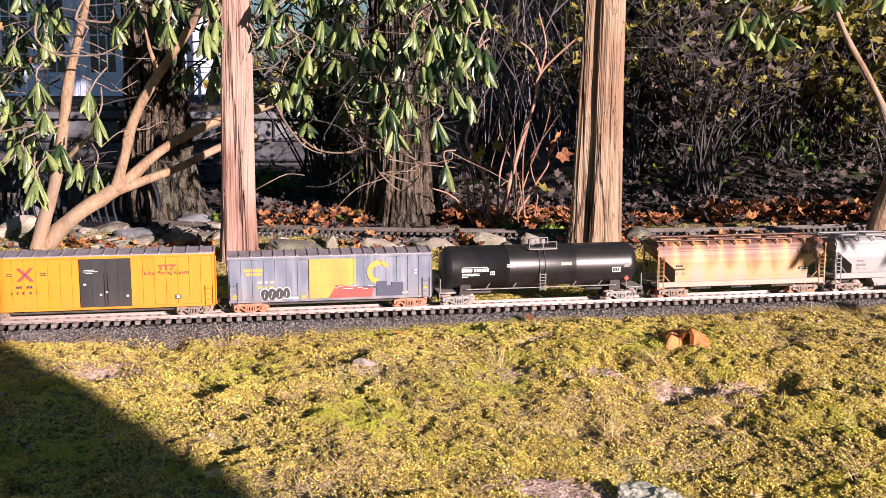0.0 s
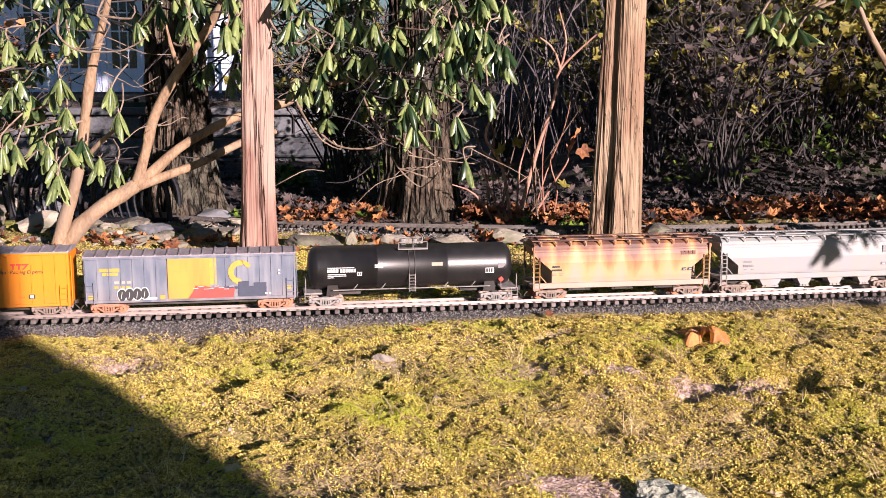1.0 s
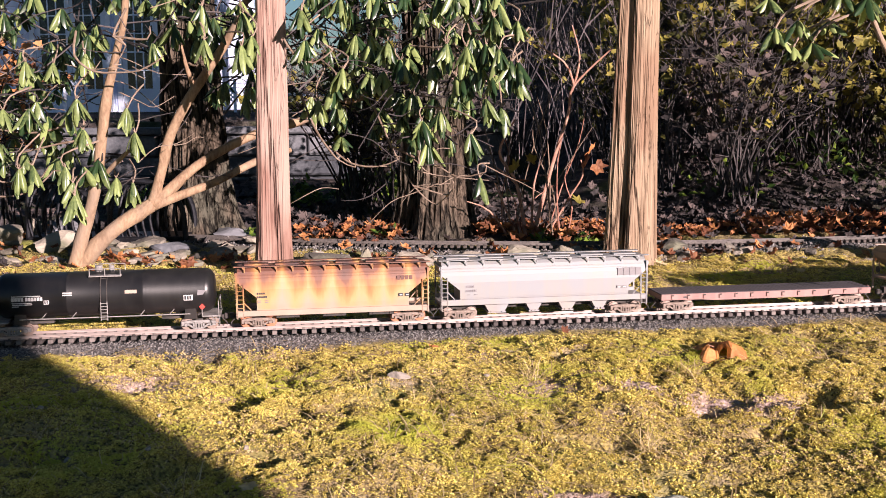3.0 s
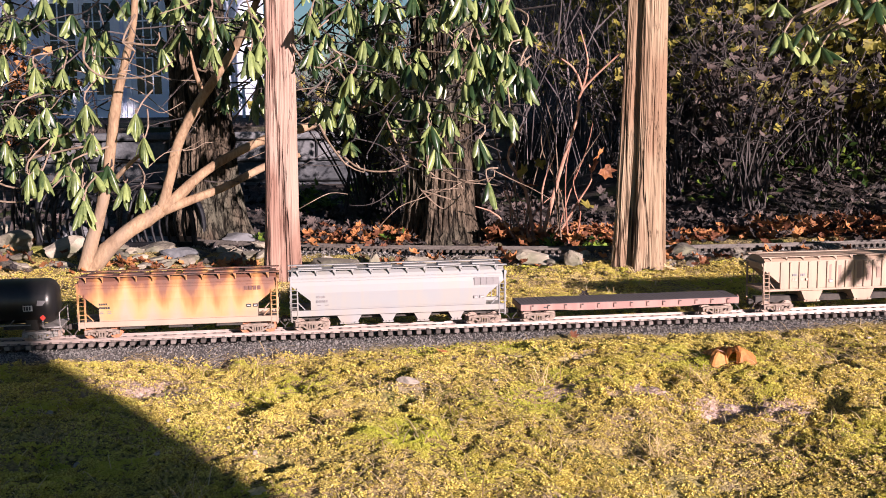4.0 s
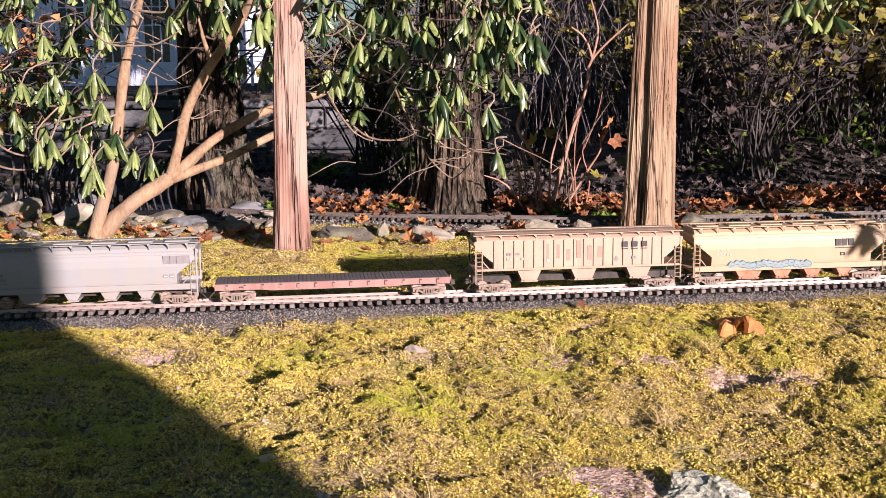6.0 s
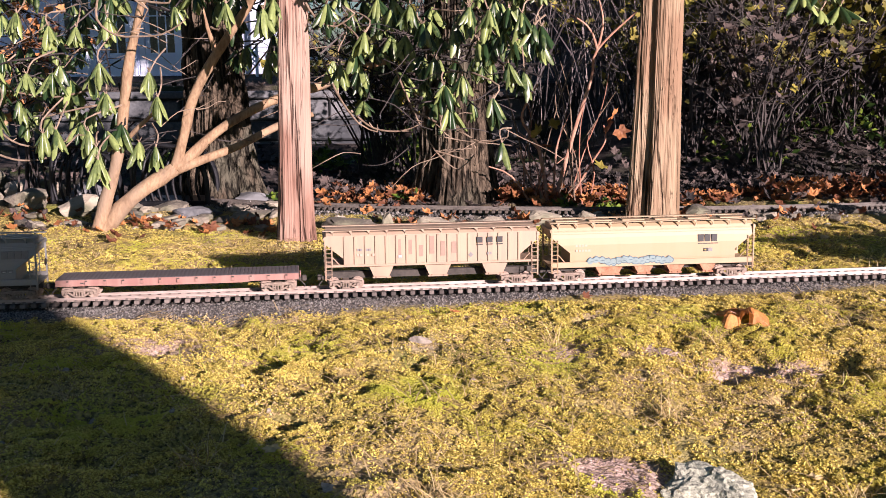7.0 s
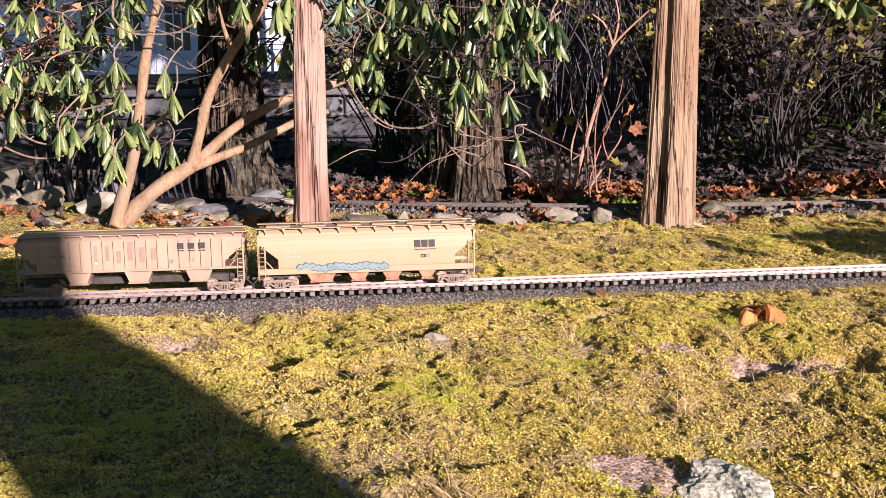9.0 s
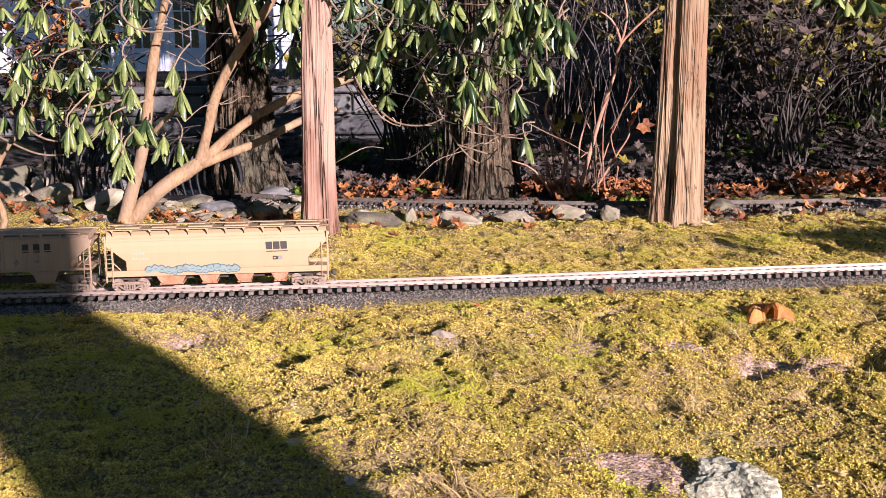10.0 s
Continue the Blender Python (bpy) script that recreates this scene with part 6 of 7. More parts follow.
def far_trees():
    rng = random.Random(3)
    for k, (x, y, r) in enumerate(((2.66, 8.0, 0.10), (1.25, 9.5, 0.08), (2.2, 12.5, 0.13), (1.35, 14, 0.10), (3.6, 11, 0.12), (4.7, 14, 0.15), (2.0, 17, 0.13), (3.4, 18, 0.14), (0.6, 21, 0.16), (5.6, 17, 0.15), (-1.0, 24, 0.2), (-3.0, 27, 0.2), (1.9, 25, 0.15), (4.2, 24, 0.18), (7.5, 22, 0.2), (2.9, 29, 0.2), (6.0, 29, 0.2), (-5.5, 30, 0.2), (-8.5, 28, 0.2))):
        z = ground_z(x, y)
        thing = empty("woodland_tree", "straight grey-brown woodland tree trunk on the wooded bank", "tree", group="woodland trees")
        part("trunk", trunk_bm(x, y, z - 0.1, z + 9, r, (rng.uniform(-0.02, 0.02), 0), 4, 0.04, 0.16, 0.2, sides=40, levels=40, phase=k), OAK if k else CEDAR_TAN, thing)
        for _ in range(7):
            a, h = rng.uniform(0, 6.28), z + rng.uniform(0.8, 6)
            part("limb", tube(bmesh.new(), [(x, y, h), (x + 0.8 * math.cos(a), y + 0.8 * math.sin(a), h + 0.5), (x + 1.9 * math.cos(a), y + 1.9 * math.sin(a), h + 1.3)], (0.035, 0.02, 0.008), 5), TWIG_DARK, thing)
    # undergrowth and woods beyond, past counting
    woods = Heap()
    m = []
    for _ in range(2600):
        y = rng.uniform(9, 44)
        x = rng.uniform(-0.62, 0.62) * y + 0.6
        if x < -0.06 * y and y < 22:
            continue
        z = ground_z(x, y)
        m.append(spin(rng, x, y, z + abs(rng.gauss(0, 0.7)) * (0.35 + y * 0.03), rng.uniform(0.5, 1.4) * (0.5 + y * 0.03), 80))
    woods.add(*maple_leaf(0.16, 0.4, 9), m)
    tagged(woods.make("far_woods_leaves", SHRUB_LEAF), "autumn leaves of the far woods", "woods", kind="stuff")
    tw = Heap()
    m = []
    for k in range(9000):
        y = rng.uniform(5.4, 16) if k % 2 else rng.uniform(7, 44)
        x = rng.uniform(0.02 if k % 2 else -0.1, 0.58) * y if y < 22 else rng.uniform(-0.6, 0.6) * y
        s = rng.uniform(0.4, 1.4) * (0.45 + y * 0.045)
        m.append(pose(x, y, ground_z(x, y) + rng.uniform(-0.1, 0.5), rng.uniform(-25, 25), rng.uniform(-25, 25), rng.uniform(0, 360)) @ Matrix.Diagonal((s, s, s, 1)))
    tw.add([(-0.004, 0, 0), (0.004, 0, 0), (0, 0.005, 0), (0.017, 0.01, 0.55), (0.023, 0.01, 0.55), (0.09, 0.03, 1.15), (0.02, 0.01, 0.50), (0.024, 0.01, 0.52), (-0.12, 0.06, 0.95)], [(0, 1, 4, 3), (1, 2, 4), (2, 0, 3), (3, 4, 5), (6, 7, 8)], m)
    tagged(tw.make("undergrowth_twigs", TWIG_GREY), "bare brown undergrowth twigs in the woods", "undergrowth", kind="stuff")


far_trees()


# ---- stones ----
def stone_mesh(sx, sy, sz, seed, mat, sharp=0.35, levels=3, cuts=11):
    bm = bmesh.new()
    bmesh.ops.create_icosphere(bm, subdivisions=levels, radius=1)
    cut = random.Random(seed)
    planes = [(Vector((cut.uniform(-1, 1), cut.uniform(-1, 1), cut.uniform(-0.3, 1))).normalized(), cut.uniform(0.45, 0.8)) for _ in range(cuts)]
    for v in bm.verts:
        p = v.co.copy()
        # squared-off, split faces
        k = max(abs(p.x), abs(p.y), abs(p.z))
        p = p.lerp(p / k * 0.85, sharp)
        for n, d in planes:
            over = p.dot(n) - d
            if over > 0:
                p -= n * over
        p *= 1 + 0.22 * noise.noise(v.co * 1.5 + Vector((seed * 3.1, 0, 0))) + 0.07 * noise.noise(v.co * 5 + Vector((seed, 0, 0))) + (0.05 * noise.noise(v.co * 17) if levels > 4 else 0)
        v.co = (p.x * sx, p.y * sy, p.z * sz)
    me = bpy.data.meshes.new("stone")
    bm.to_mesh(me)
    bm.free()
    me.materials.append(mat)
    return me


def stones():
    rng = random.Random(14)

    def lay(x, y, sx, sy, sz, turn, label, tilt=6, sink=0.35, mat=STONE, sharp=0.5):
        me = stone_mesh(sx, sy, sz, rng.random() * 50, mat, sharp)
        ob = tagged(new("stone", me), label, "stone", "garden edging stones")
        ob.matrix_basis = pose(x, y, ground_z(x, y) + sz * (1 - sink), rng.uniform(-tilt, tilt), rng.uniform(-tilt, tilt), turn)
    flat, low = "flat weathered grey edging stone on the soil", "low rounded field stone set along the lawn edge"
    lay(-0.55, 3.80, 0.125, 0.05, 0.036, 2, low)
    lay(-0.402, 3.86, 0.027, 0.03, 0.038, 15, "small upright brown stone between edging stones")
    lay(-0.25, 3.82, 0.125, 0.06, 0.040, -2, flat)
    lay(-0.03, 3.79, 0.105, 0.05, 0.034, 3, flat)
    lay(0.315, 3.79, 0.042, 0.045, 0.042, 10, "round pale boulder in the stone edging")
    lay(0.16, 3.88, 0.09, 0.06, 0.030, -8, flat)
    lay(0.72, 3.93, 0.06, 0.05, 0.03, 0, low)
    lay(-1.13, 3.98, 0.10, 0.06, 0.030, 0, flat, mat=SLAB)
    lay(-0.94, 4.02, 0.11, 0.07, 0.022, 5, "pale sunlit flat stone slab on the soil")
    lay(-1.00, 4.38, 0.11, 0.06, 0.028, -4, flat, mat=SLAB)
    lay(-1.42, 4.02, 0.07, 0.06, 0.03, 20, flat)
    lay(-1.28, 4.10, 0.08, 0.06, 0.026, -15, flat)
    lay(-1.86, 4.15, 0.12, 0.08, 0.05, 8, "broad grey boulder beside the rhododendron")
    lay(-1.62, 4.05, 0.10, 0.07, 0.05, 35, "tilted pale stone block beside the rhododendron", 14)
    lay(-2.10, 4.28, 0.13, 0.09, 0.055, -10, "broad grey boulder beside the rhododendron")
    lay(-1.95, 4.45, 0.16, 0.10, 0.06, 14, flat)
    lay(-1.7, 4.4, 0.12, 0.08, 0.05, -20, flat, mat=SLAB)
    lay(-2.3, 4.6, 0.2, 0.12, 0.08, 0, flat)
    for k in range(46):
        x = rng.uniform(-1.75, -0.78)
        y = rng.uniform(3.78, 4.14)
        s = rng.uniform(0.012, 0.045)
        lay(x, y, s * 1.5, s, s * 0.45, rng.uniform(0, 180), "broken flat stone lying on the soil", 15)
    for k in range(40):
        x, y = rng.uniform(-0.6, 1.5), rng.uniform(3.80, 3.96)
        s = rng.uniform(0.008, 0.03)
        lay(x, y, s * 1.5, s, s * 0.6, rng.uniform(0, 180), "small grey rubble stone on the soil", 15)
    # lichen-covered rock in the lawn
    me = stone_mesh(0.098, 0.088, 0.052, 4.2, LICHEN, 0.25, 5, 4)
    rock = tagged(new("rock", me), "half-buried rock covered in pale grey-green lichen", "rock")
    rock.matrix_basis = pose(0.350, 1.60, -0.082, 4, 10, 20)
    # pebbles in the lawn
    for x, y in ((-0.62, 1.56), (-0.84, 1.98), (-0.60, 1.95), (-0.40, 1.78), (-0.93, 2.42), (-0.55, 1.72), (-0.3, 1.62), (0.02, 2.25), (0.35, 2.62), (0.95, 2.66), (-0.98, 2.05), (-0.72, 2.12), (-0.80, 1.62), (-0.48, 1.92), (-0.70, 1.75), (-0.35, 1.45), (0.28, 2.05), (-0.05, 2.02)):
        s = rng.uniform(0.004, 0.0075)
        ob = tagged(new("pebble", stone_mesh(s * 1.3, s, s * 0.8, rng.random() * 9, PEBBLE, 0.2, 2)), "small pale pebble lying in the moss", "pebble", "pebbles in the moss")
        ob.matrix_basis = pose(x, y, ground_z(x, y) + s * 0.6, 0, 0, rng.uniform(0, 360))
    ob = tagged(new("stone", stone_mesh(0.030, 0.014, 0.008, 2.7, PEBBLE, 0.3, 3)), "flat pale stone lying in the moss", "stone")
    ob.matrix_basis = pose(-0.165, 2.235, ground_z(-0.165, 2.235) + 0.006, 0, 0, -12)


LICHEN = material("lichen_rock", (0.11, 0.11, 0.098), (0.58, 0.60, 0.48), 0.95, scale=150, fine=420, bump=0.8, depth=0.003, spread=0.13, third=(0.42, 0.43, 0.35), patch=60)
PEBBLE = material("pale_pebble", (0.22, 0.19, 0.16), (0.42, 0.37, 0.32), 0.8, scale=40, fine=300, bump=0.2)
stones()


# ---- the terrace wall, its bench, the house ----
def terrace_wall():
    wall = tagged(new("retaining_wall"), "low retaining wall of grey bluestone blocks below the terrace", "wall", kind="structure")
    part("core", box(bmesh.new(), -9, 0.20, 7.0, 7.18, -0.1, 0.40), SLAB, wall)
    rng = random.Random(6)
    z = -0.02
    for course, tall in enumerate((0.15, 0.13, 0.14)):
        x = -8.9 + course * 0.13
        while x < 0.05:
            w = rng.uniform(0.28, 0.62)
            part("stone", box(bmesh.new(), x, min(x + w - 0.012, 0.19), 6.93 + rng.uniform(0, 0.03), 7.05, z, z + tall - 0.012, 0.012), SLAB, wall)
            x += w
        z += tall
    x = -9.0
    while x < 0.15:
        part("coping", box(bmesh.new(), x, min(x + 0.88, 0.23), 6.90, 7.30, 0.40, 0.445, 0.008), SLAB, wall)
        x += 0.89


def metal_bench():
    """Two sets of curved black bars on a low frame."""
    thing = empty("metal_bench", "black wrought-iron garden bench with curved bars", "bench", (0, 0, 0))
    y = 4.22
    z0 = ground_z(-1.6, y)
    for x0, x1 in ((-1.79, -1.52), (-1.46, -1.17)):
        for yy in (y, y + 0.16):
            part("rail", tube(bmesh.new(), [(x0, yy, z0 + 0.02), (x0 + 0.01, yy, z0 + 0.20), (x0 + 0.07, yy, z0 + 0.25), (x1 - 0.07, yy, z0 + 0.23), (x1, yy, z0 + 0.14), (x1 + 0.01, yy, z0 + 0.0)], (0.011,) * 6, 8), IRON, thing)
        for k in range(9):
            x = x0 + 0.02 + (x1 - x0 - 0.04) * k / 8
            part("bar", tube(bmesh.new(), [(x, y, z0 + 0.02), (x - 0.012, y - 0.012, z0 + 0.10), (x + 0.004, y - 0.006, z0 + 0.19), (x + 0.02, y + 0.03, z0 + 0.235)], (0.006,) * 4, 7), IRON, thing)
        part("seat", box(bmesh.new(), x0, x1, y - 0.015, y + 0.18, z0 + 0.0, z0 + 0.03, 0.004), IRON, thing)


IRON = material("black_iron", (0.008, 0.008, 0.010), (0.03, 0.032, 0.04), 0.4, 0.6, scale=30, fine=200, bump=0.2)
# white paint in open shade: the sky's blue is mixed into siding and trim
SIDING = material("siding_sky_tint", (0.58, 0.66, 0.90), (0.68, 0.75, 0.95), 0.6, scale=2, fine=40, obrandom=0.3, bump=0.1)
TRIM = material("white_trim_sky_tint", (0.72, 0.77, 0.92), (0.78, 0.83, 0.95), 0.5, scale=3, fine=40, bump=0.05)
SHINGLE = material("roof_shingle", (0.05, 0.05, 0.055), (0.12, 0.115, 0.11), 0.9, scale=3, fine=40, bump=0.4)
DARK_WOOD = material("dark_deck", (0.03, 0.025, 0.022), (0.09, 0.075, 0.06), 0.8, scale=6, fine=60, stretch=(0.2, 1, 1), bump=0.3)
RED_PETAL = material("red_petal", (0.35, 0.015, 0.02), (0.75, 0.05, 0.04), 0.6, scale=10, fine=80, island=0.6, bump=0.0, translucent=0.2)
GLASS = bpy.data.materials.new("window_glass")
GLASS.use_nodes = True
GLASS.node_tree.nodes["Principled BSDF"].inputs["Base Color"].default_value = (0.05, 0.06, 0.07, 1)
GLASS.node_tree.nodes["Principled BSDF"].inputs["Roughness"].default_value = 0.06
GLASS.node_tree.nodes["Principled BSDF"].inputs["Transmission Weight"].default_value = 0.55


def house():
    y, floor = 18.0, 0.44
    x0, x1, top = -12.0, -5.1, 3.6
    h = tagged(new("house"), "clapboard house with french doors facing the garden, blue of open shade in its paint", "house")
    doors = [(-7.42, -6.05), (-5.98, -5.22), (-9.9, -8.6)]
    holes = sorted(doors)
    # wall between the openings
    edges = [x0] + [v for d in holes for v in d] + [x1]
    for a, b in zip(edges[::2], edges[1::2]):
        part("wall", box(bmesh.new(), a, b, y, y + 0.2, floor, top), SIDING, h)
        z = floor + 0.06
        while z < top - 0.1:
            bm = bmesh.new()
            prism(bm, [(a + 0.04, z), (b - 0.04, z), (b - 0.04, z + 0.118), (a + 0.04, z + 0.118)], y - 0.004, y)
            for v in bm.verts:
                if v.co.z < z + 0.01 and v.co.y < y - 0.002:
                    v.co.y -= 0.020
            part("clapboard", bm, SIDING, h)
            z += 0.115
    for a, b in holes:
        part("wall", box(bmesh.new(), a, b, y, y + 0.2, floor + 2.15, top), SIDING, h)
    for a, b in holes:
        d = part("door", box(bmesh.new(), a, a + 0.09, y - 0.03, y + 0.1, floor, floor + 2.15, 0.006), TRIM, h)
        part("door_frame", box(bmesh.new(), b - 0.09, b, y - 0.03, y + 0.1, floor, floor + 2.15, 0.006), TRIM, d)
        part("door_frame", box(bmesh.new(), a + 0.09, b - 0.09, y - 0.03, y + 0.1, floor + 2.04, floor + 2.15, 0.006), TRIM, d)
        n = 2 if b - a > 1 else 1
        w = (b - a - 0.18) / n
        for k in range(n):
            l = a + 0.09 + k * w
            leaf = part("door_leaf", box(bmesh.new(), l + 0.004, l + w - 0.004, y + 0.01, y + 0.05, floor + 0.03, floor + 0.42, 0.006), TRIM, h)
            for xx in (l + 0.004, l + w - 0.084):
                part("stile", box(bmesh.new(), xx, xx + 0.08, y + 0.01, y + 0.05, floor + 0.42, floor + 2.03, 0.004), TRIM, leaf)
            part("stile", box(bmesh.new(), l + 0.084, l + w - 0.084, y + 0.01, y + 0.05, floor + 1.93, floor + 2.03, 0.004), TRIM, leaf)
            for i in range(1, 3):
                xx = l + 0.084 + (w - 0.168) * i / 3
                part("glazing_bar", box(bmesh.new(), xx - 0.011, xx + 0.011, y + 0.012, y + 0.034, floor + 0.42, floor + 1.93), TRIM, leaf)
            for i in range(1, 5):
                zz = floor + 0.42 + 1.51 * i / 5
                part("glazing_bar", box(bmesh.new(), l + 0.084, l + w - 0.084, y + 0.014, y + 0.032, zz - 0.011, zz + 0.011), TRIM, leaf)
            part("pane", box(bmesh.new(), l + 0.08, l + w - 0.08, y + 0.024, y + 0.028, floor + 0.42, floor + 1.93), GLASS, leaf)
    part("corner_board", box(bmesh.new(), x1 - 0.12, x1 + 0.03, y - 0.03, y + 0.2, floor, top, 0.006), TRIM, h)
    part("skirt_board", box(bmesh.new(), x0, x1, y - 0.035, y, floor - 0.12, floor + 0.05, 0.006), TRIM, h)
    part("side_wall", box(bmesh.new(), x1 - 0.2, x1, y + 0.2, y + 7, floor, top), SIDING, h)
    part("side_wall", box(bmesh.new(), x0, x0 + 0.2, y + 0.2, y + 7, floor, top), SIDING, h)
    part("back_wall", box(bmesh.new(), x0, x1, y + 7, y + 7.2, floor, top), SIDING, h)
    part("house_floor", box(bmesh.new(), x0 + 0.2, x1 - 0.2, y + 0.2, y + 7, floor - 0.1, floor), DARK_WOOD, h)
    rf = bmesh.new()
    ridge = [(y - 0.5, top), (y + 3.6, top + 2.4), (y + 7.7, top)]
    a = [rf.verts.new((xx, yy, zz)) for xx in (x0 - 0.4, x1 + 0.4) for yy, zz in ridge]
    for f in ((0, 1, 4, 3), (1, 2, 5, 4), (2, 0, 3, 5), (0, 2, 1), (3, 4, 5)):
        rf.faces.new([a[i] for i in f])
    bmesh.ops.recalc_face_normals(rf, faces=rf.faces[:])
    part("roof", rf, SHINGLE, h)
    part("eave_board", box(bmesh.new(), x0 - 0.4, x1 + 0.4, y - 0.52, y - 0.46, top - 0.16, top + 0.02), TRIM, h)
    # landing under the doors
    landing = tagged(new("landing"), "dark wooden landing below the french doors", "deck", kind="structure")
    for k in range(5):
        part("plank", box(bmesh.new(), -8.5, -4.2, y - 0.9 + k * 0.17, y - 0.74 + k * 0.17, 0.28, 0.36, 0.005), DARK_WOOD, landing)
    # white lattice panels
    for cx, cz, cy in ((-3.50, 0.75, 15.0), (-5.77, 0.87, 15.5)):
        lat = empty("lattice_panel", "small white diamond lattice panel on the terrace", "lattice", group="lattice panels")
        base = 0.37
        for k in range(-4, 5):
            for s in (-1, 1):
                c = k * 0.06
                ends = sorted(((-0.13 - c) * s, (0.13 - c) * s))
                lo, hi = max(-0.14, ends[0]), min(0.14, ends[1])
                if hi - lo > 0.04:
                    part("slat", rod(bmesh.new(), (cx + c + s * lo, cy + 0.008 * s, cz + lo), (cx + c + s * hi, cy + 0.008 * s, cz + hi), 0.010, sides=4), TRIM, lat)
        for xx in (-0.15, 0.15):
            part("post", box(bmesh.new(), cx + xx - 0.018, cx + xx + 0.018, cy - 0.018, cy + 0.018, base - 0.02, cz + 0.17), TRIM, lat)
    # red flowers in a box
    fl = empty("flower_box", "dark planter box full of bright red flowers", "planter")
    part("box", box(bmesh.new(), -7.35, -6.5, 15.6, 15.85, 0.36, 0.62, 0.01), DARK_WOOD, fl)
    rng = random.Random(2)
    for name, mat, n, dz in (("blossom", RED_PETAL, 70, 0.05), ("foliage", GREEN_LEAF, 260, 0.02)):
        heap = Heap()
        heap.add(*oval_leaf(0.08, 0.06), [spin(rng, rng.uniform(-7.4, -6.45), rng.uniform(15.55, 15.9), 0.66 + dz + abs(rng.gauss(0, 0.04)), rng.uniform(0.6, 1.2)) for _ in range(n)])
        ob = heap.make(name, mat)
        ob.parent = fl
        tagged(ob, kind="stuff")
    bn = empty("garden_bench", "pale slatted garden bench on the terrace", "bench")
    for k in range(3):
        part("slat", box(bmesh.new(), -2.1, -1.0, 10.0 + k * 0.12, 10.09 + k * 0.12, 0.66, 0.69, 0.004), TRIM, bn)
    for xx in (-2.0, -1.1):
        part("leg", box(bmesh.new(), xx - 0.03, xx + 0.03, 10.0, 10.32, 0.36, 0.66, 0.004), TRIM, bn)


terrace_wall()
metal_bench()
house()


# ---- moss, grass, ballast and fallen leaves ----
def scatter(rng, n, x0, x1, y0, y1):
    return rng.uniform(x0, x1, n), rng.uniform(y0, y1, n)


def heap_np(name, mat, template, faces, x, y, z, turn, scale, lean_x, lean_y, tall):
    """Copies of one template: turned about z, leaned and scaled, all by arrays."""
    t = np.asarray(template, float)
    c, s = np.cos(turn)[:, None], np.sin(turn)[:, None]
    px, py, pz = t[None, :, 0] * scale[:, None], t[None, :, 1] * scale[:, None], t[None, :, 2] * (scale * tall)[:, None]
    vx = px * c - py * s + pz * lean_x[:, None] + x[:, None]
    vy = px * s + py * c + pz * lean_y[:, None] + y[:, None]
    vz = pz + z[:, None]
    v = np.stack([vx, vy, vz], 2).reshape(-1, 3)
    k = len(t)
    f = (np.asarray(faces)[None] + (np.arange(len(x)) * k)[:, None, None]).reshape(-1, len(faces[0]))
    me = bpy.data.meshes.new(name)
    n, k = f.shape
    me.vertices.add(len(v))
    me.vertices.foreach_set("co", v.astype(np.float32).ravel())
    me.loops.add(n * k)
    me.loops.foreach_set("vertex_index", f.astype(np.int32).ravel())
    me.polygons.add(n)
    me.polygons.foreach_set("loop_start", np.arange(0, n * k, k, dtype=np.int32))
    me.update(calc_edges=True)
    me.validate()
    me.materials.append(mat)
    return new(name, me)


MOSS = material("moss_sprigs", (0.38, 0.30, 0.085), (0.82, 0.71, 0.215), 0.9, scale=9, fine=70, island=0.7, bump=0, translucent=0.3, third=(0.52, 0.53, 0.09), patch=3.6, gloss=0.1)
MOSS_BROWN = material("dry_moss", (0.30, 0.215, 0.11), (0.66, 0.53, 0.29), 0.95, scale=5, fine=60, island=0.9, bump=0, gloss=0.1)
STRAW = material("dry_grass", (0.34, 0.25, 0.12), (0.66, 0.53, 0.31), 0.8, scale=8, fine=80, island=0.7, bump=0, translucent=0.2, gloss=0.2)
BLADE = material("grass_blade", (0.18, 0.22, 0.04), (0.46, 0.48, 0.10), 0.7, scale=8, fine=80, island=0.9, bump=0, translucent=0.3, gloss=0.2)


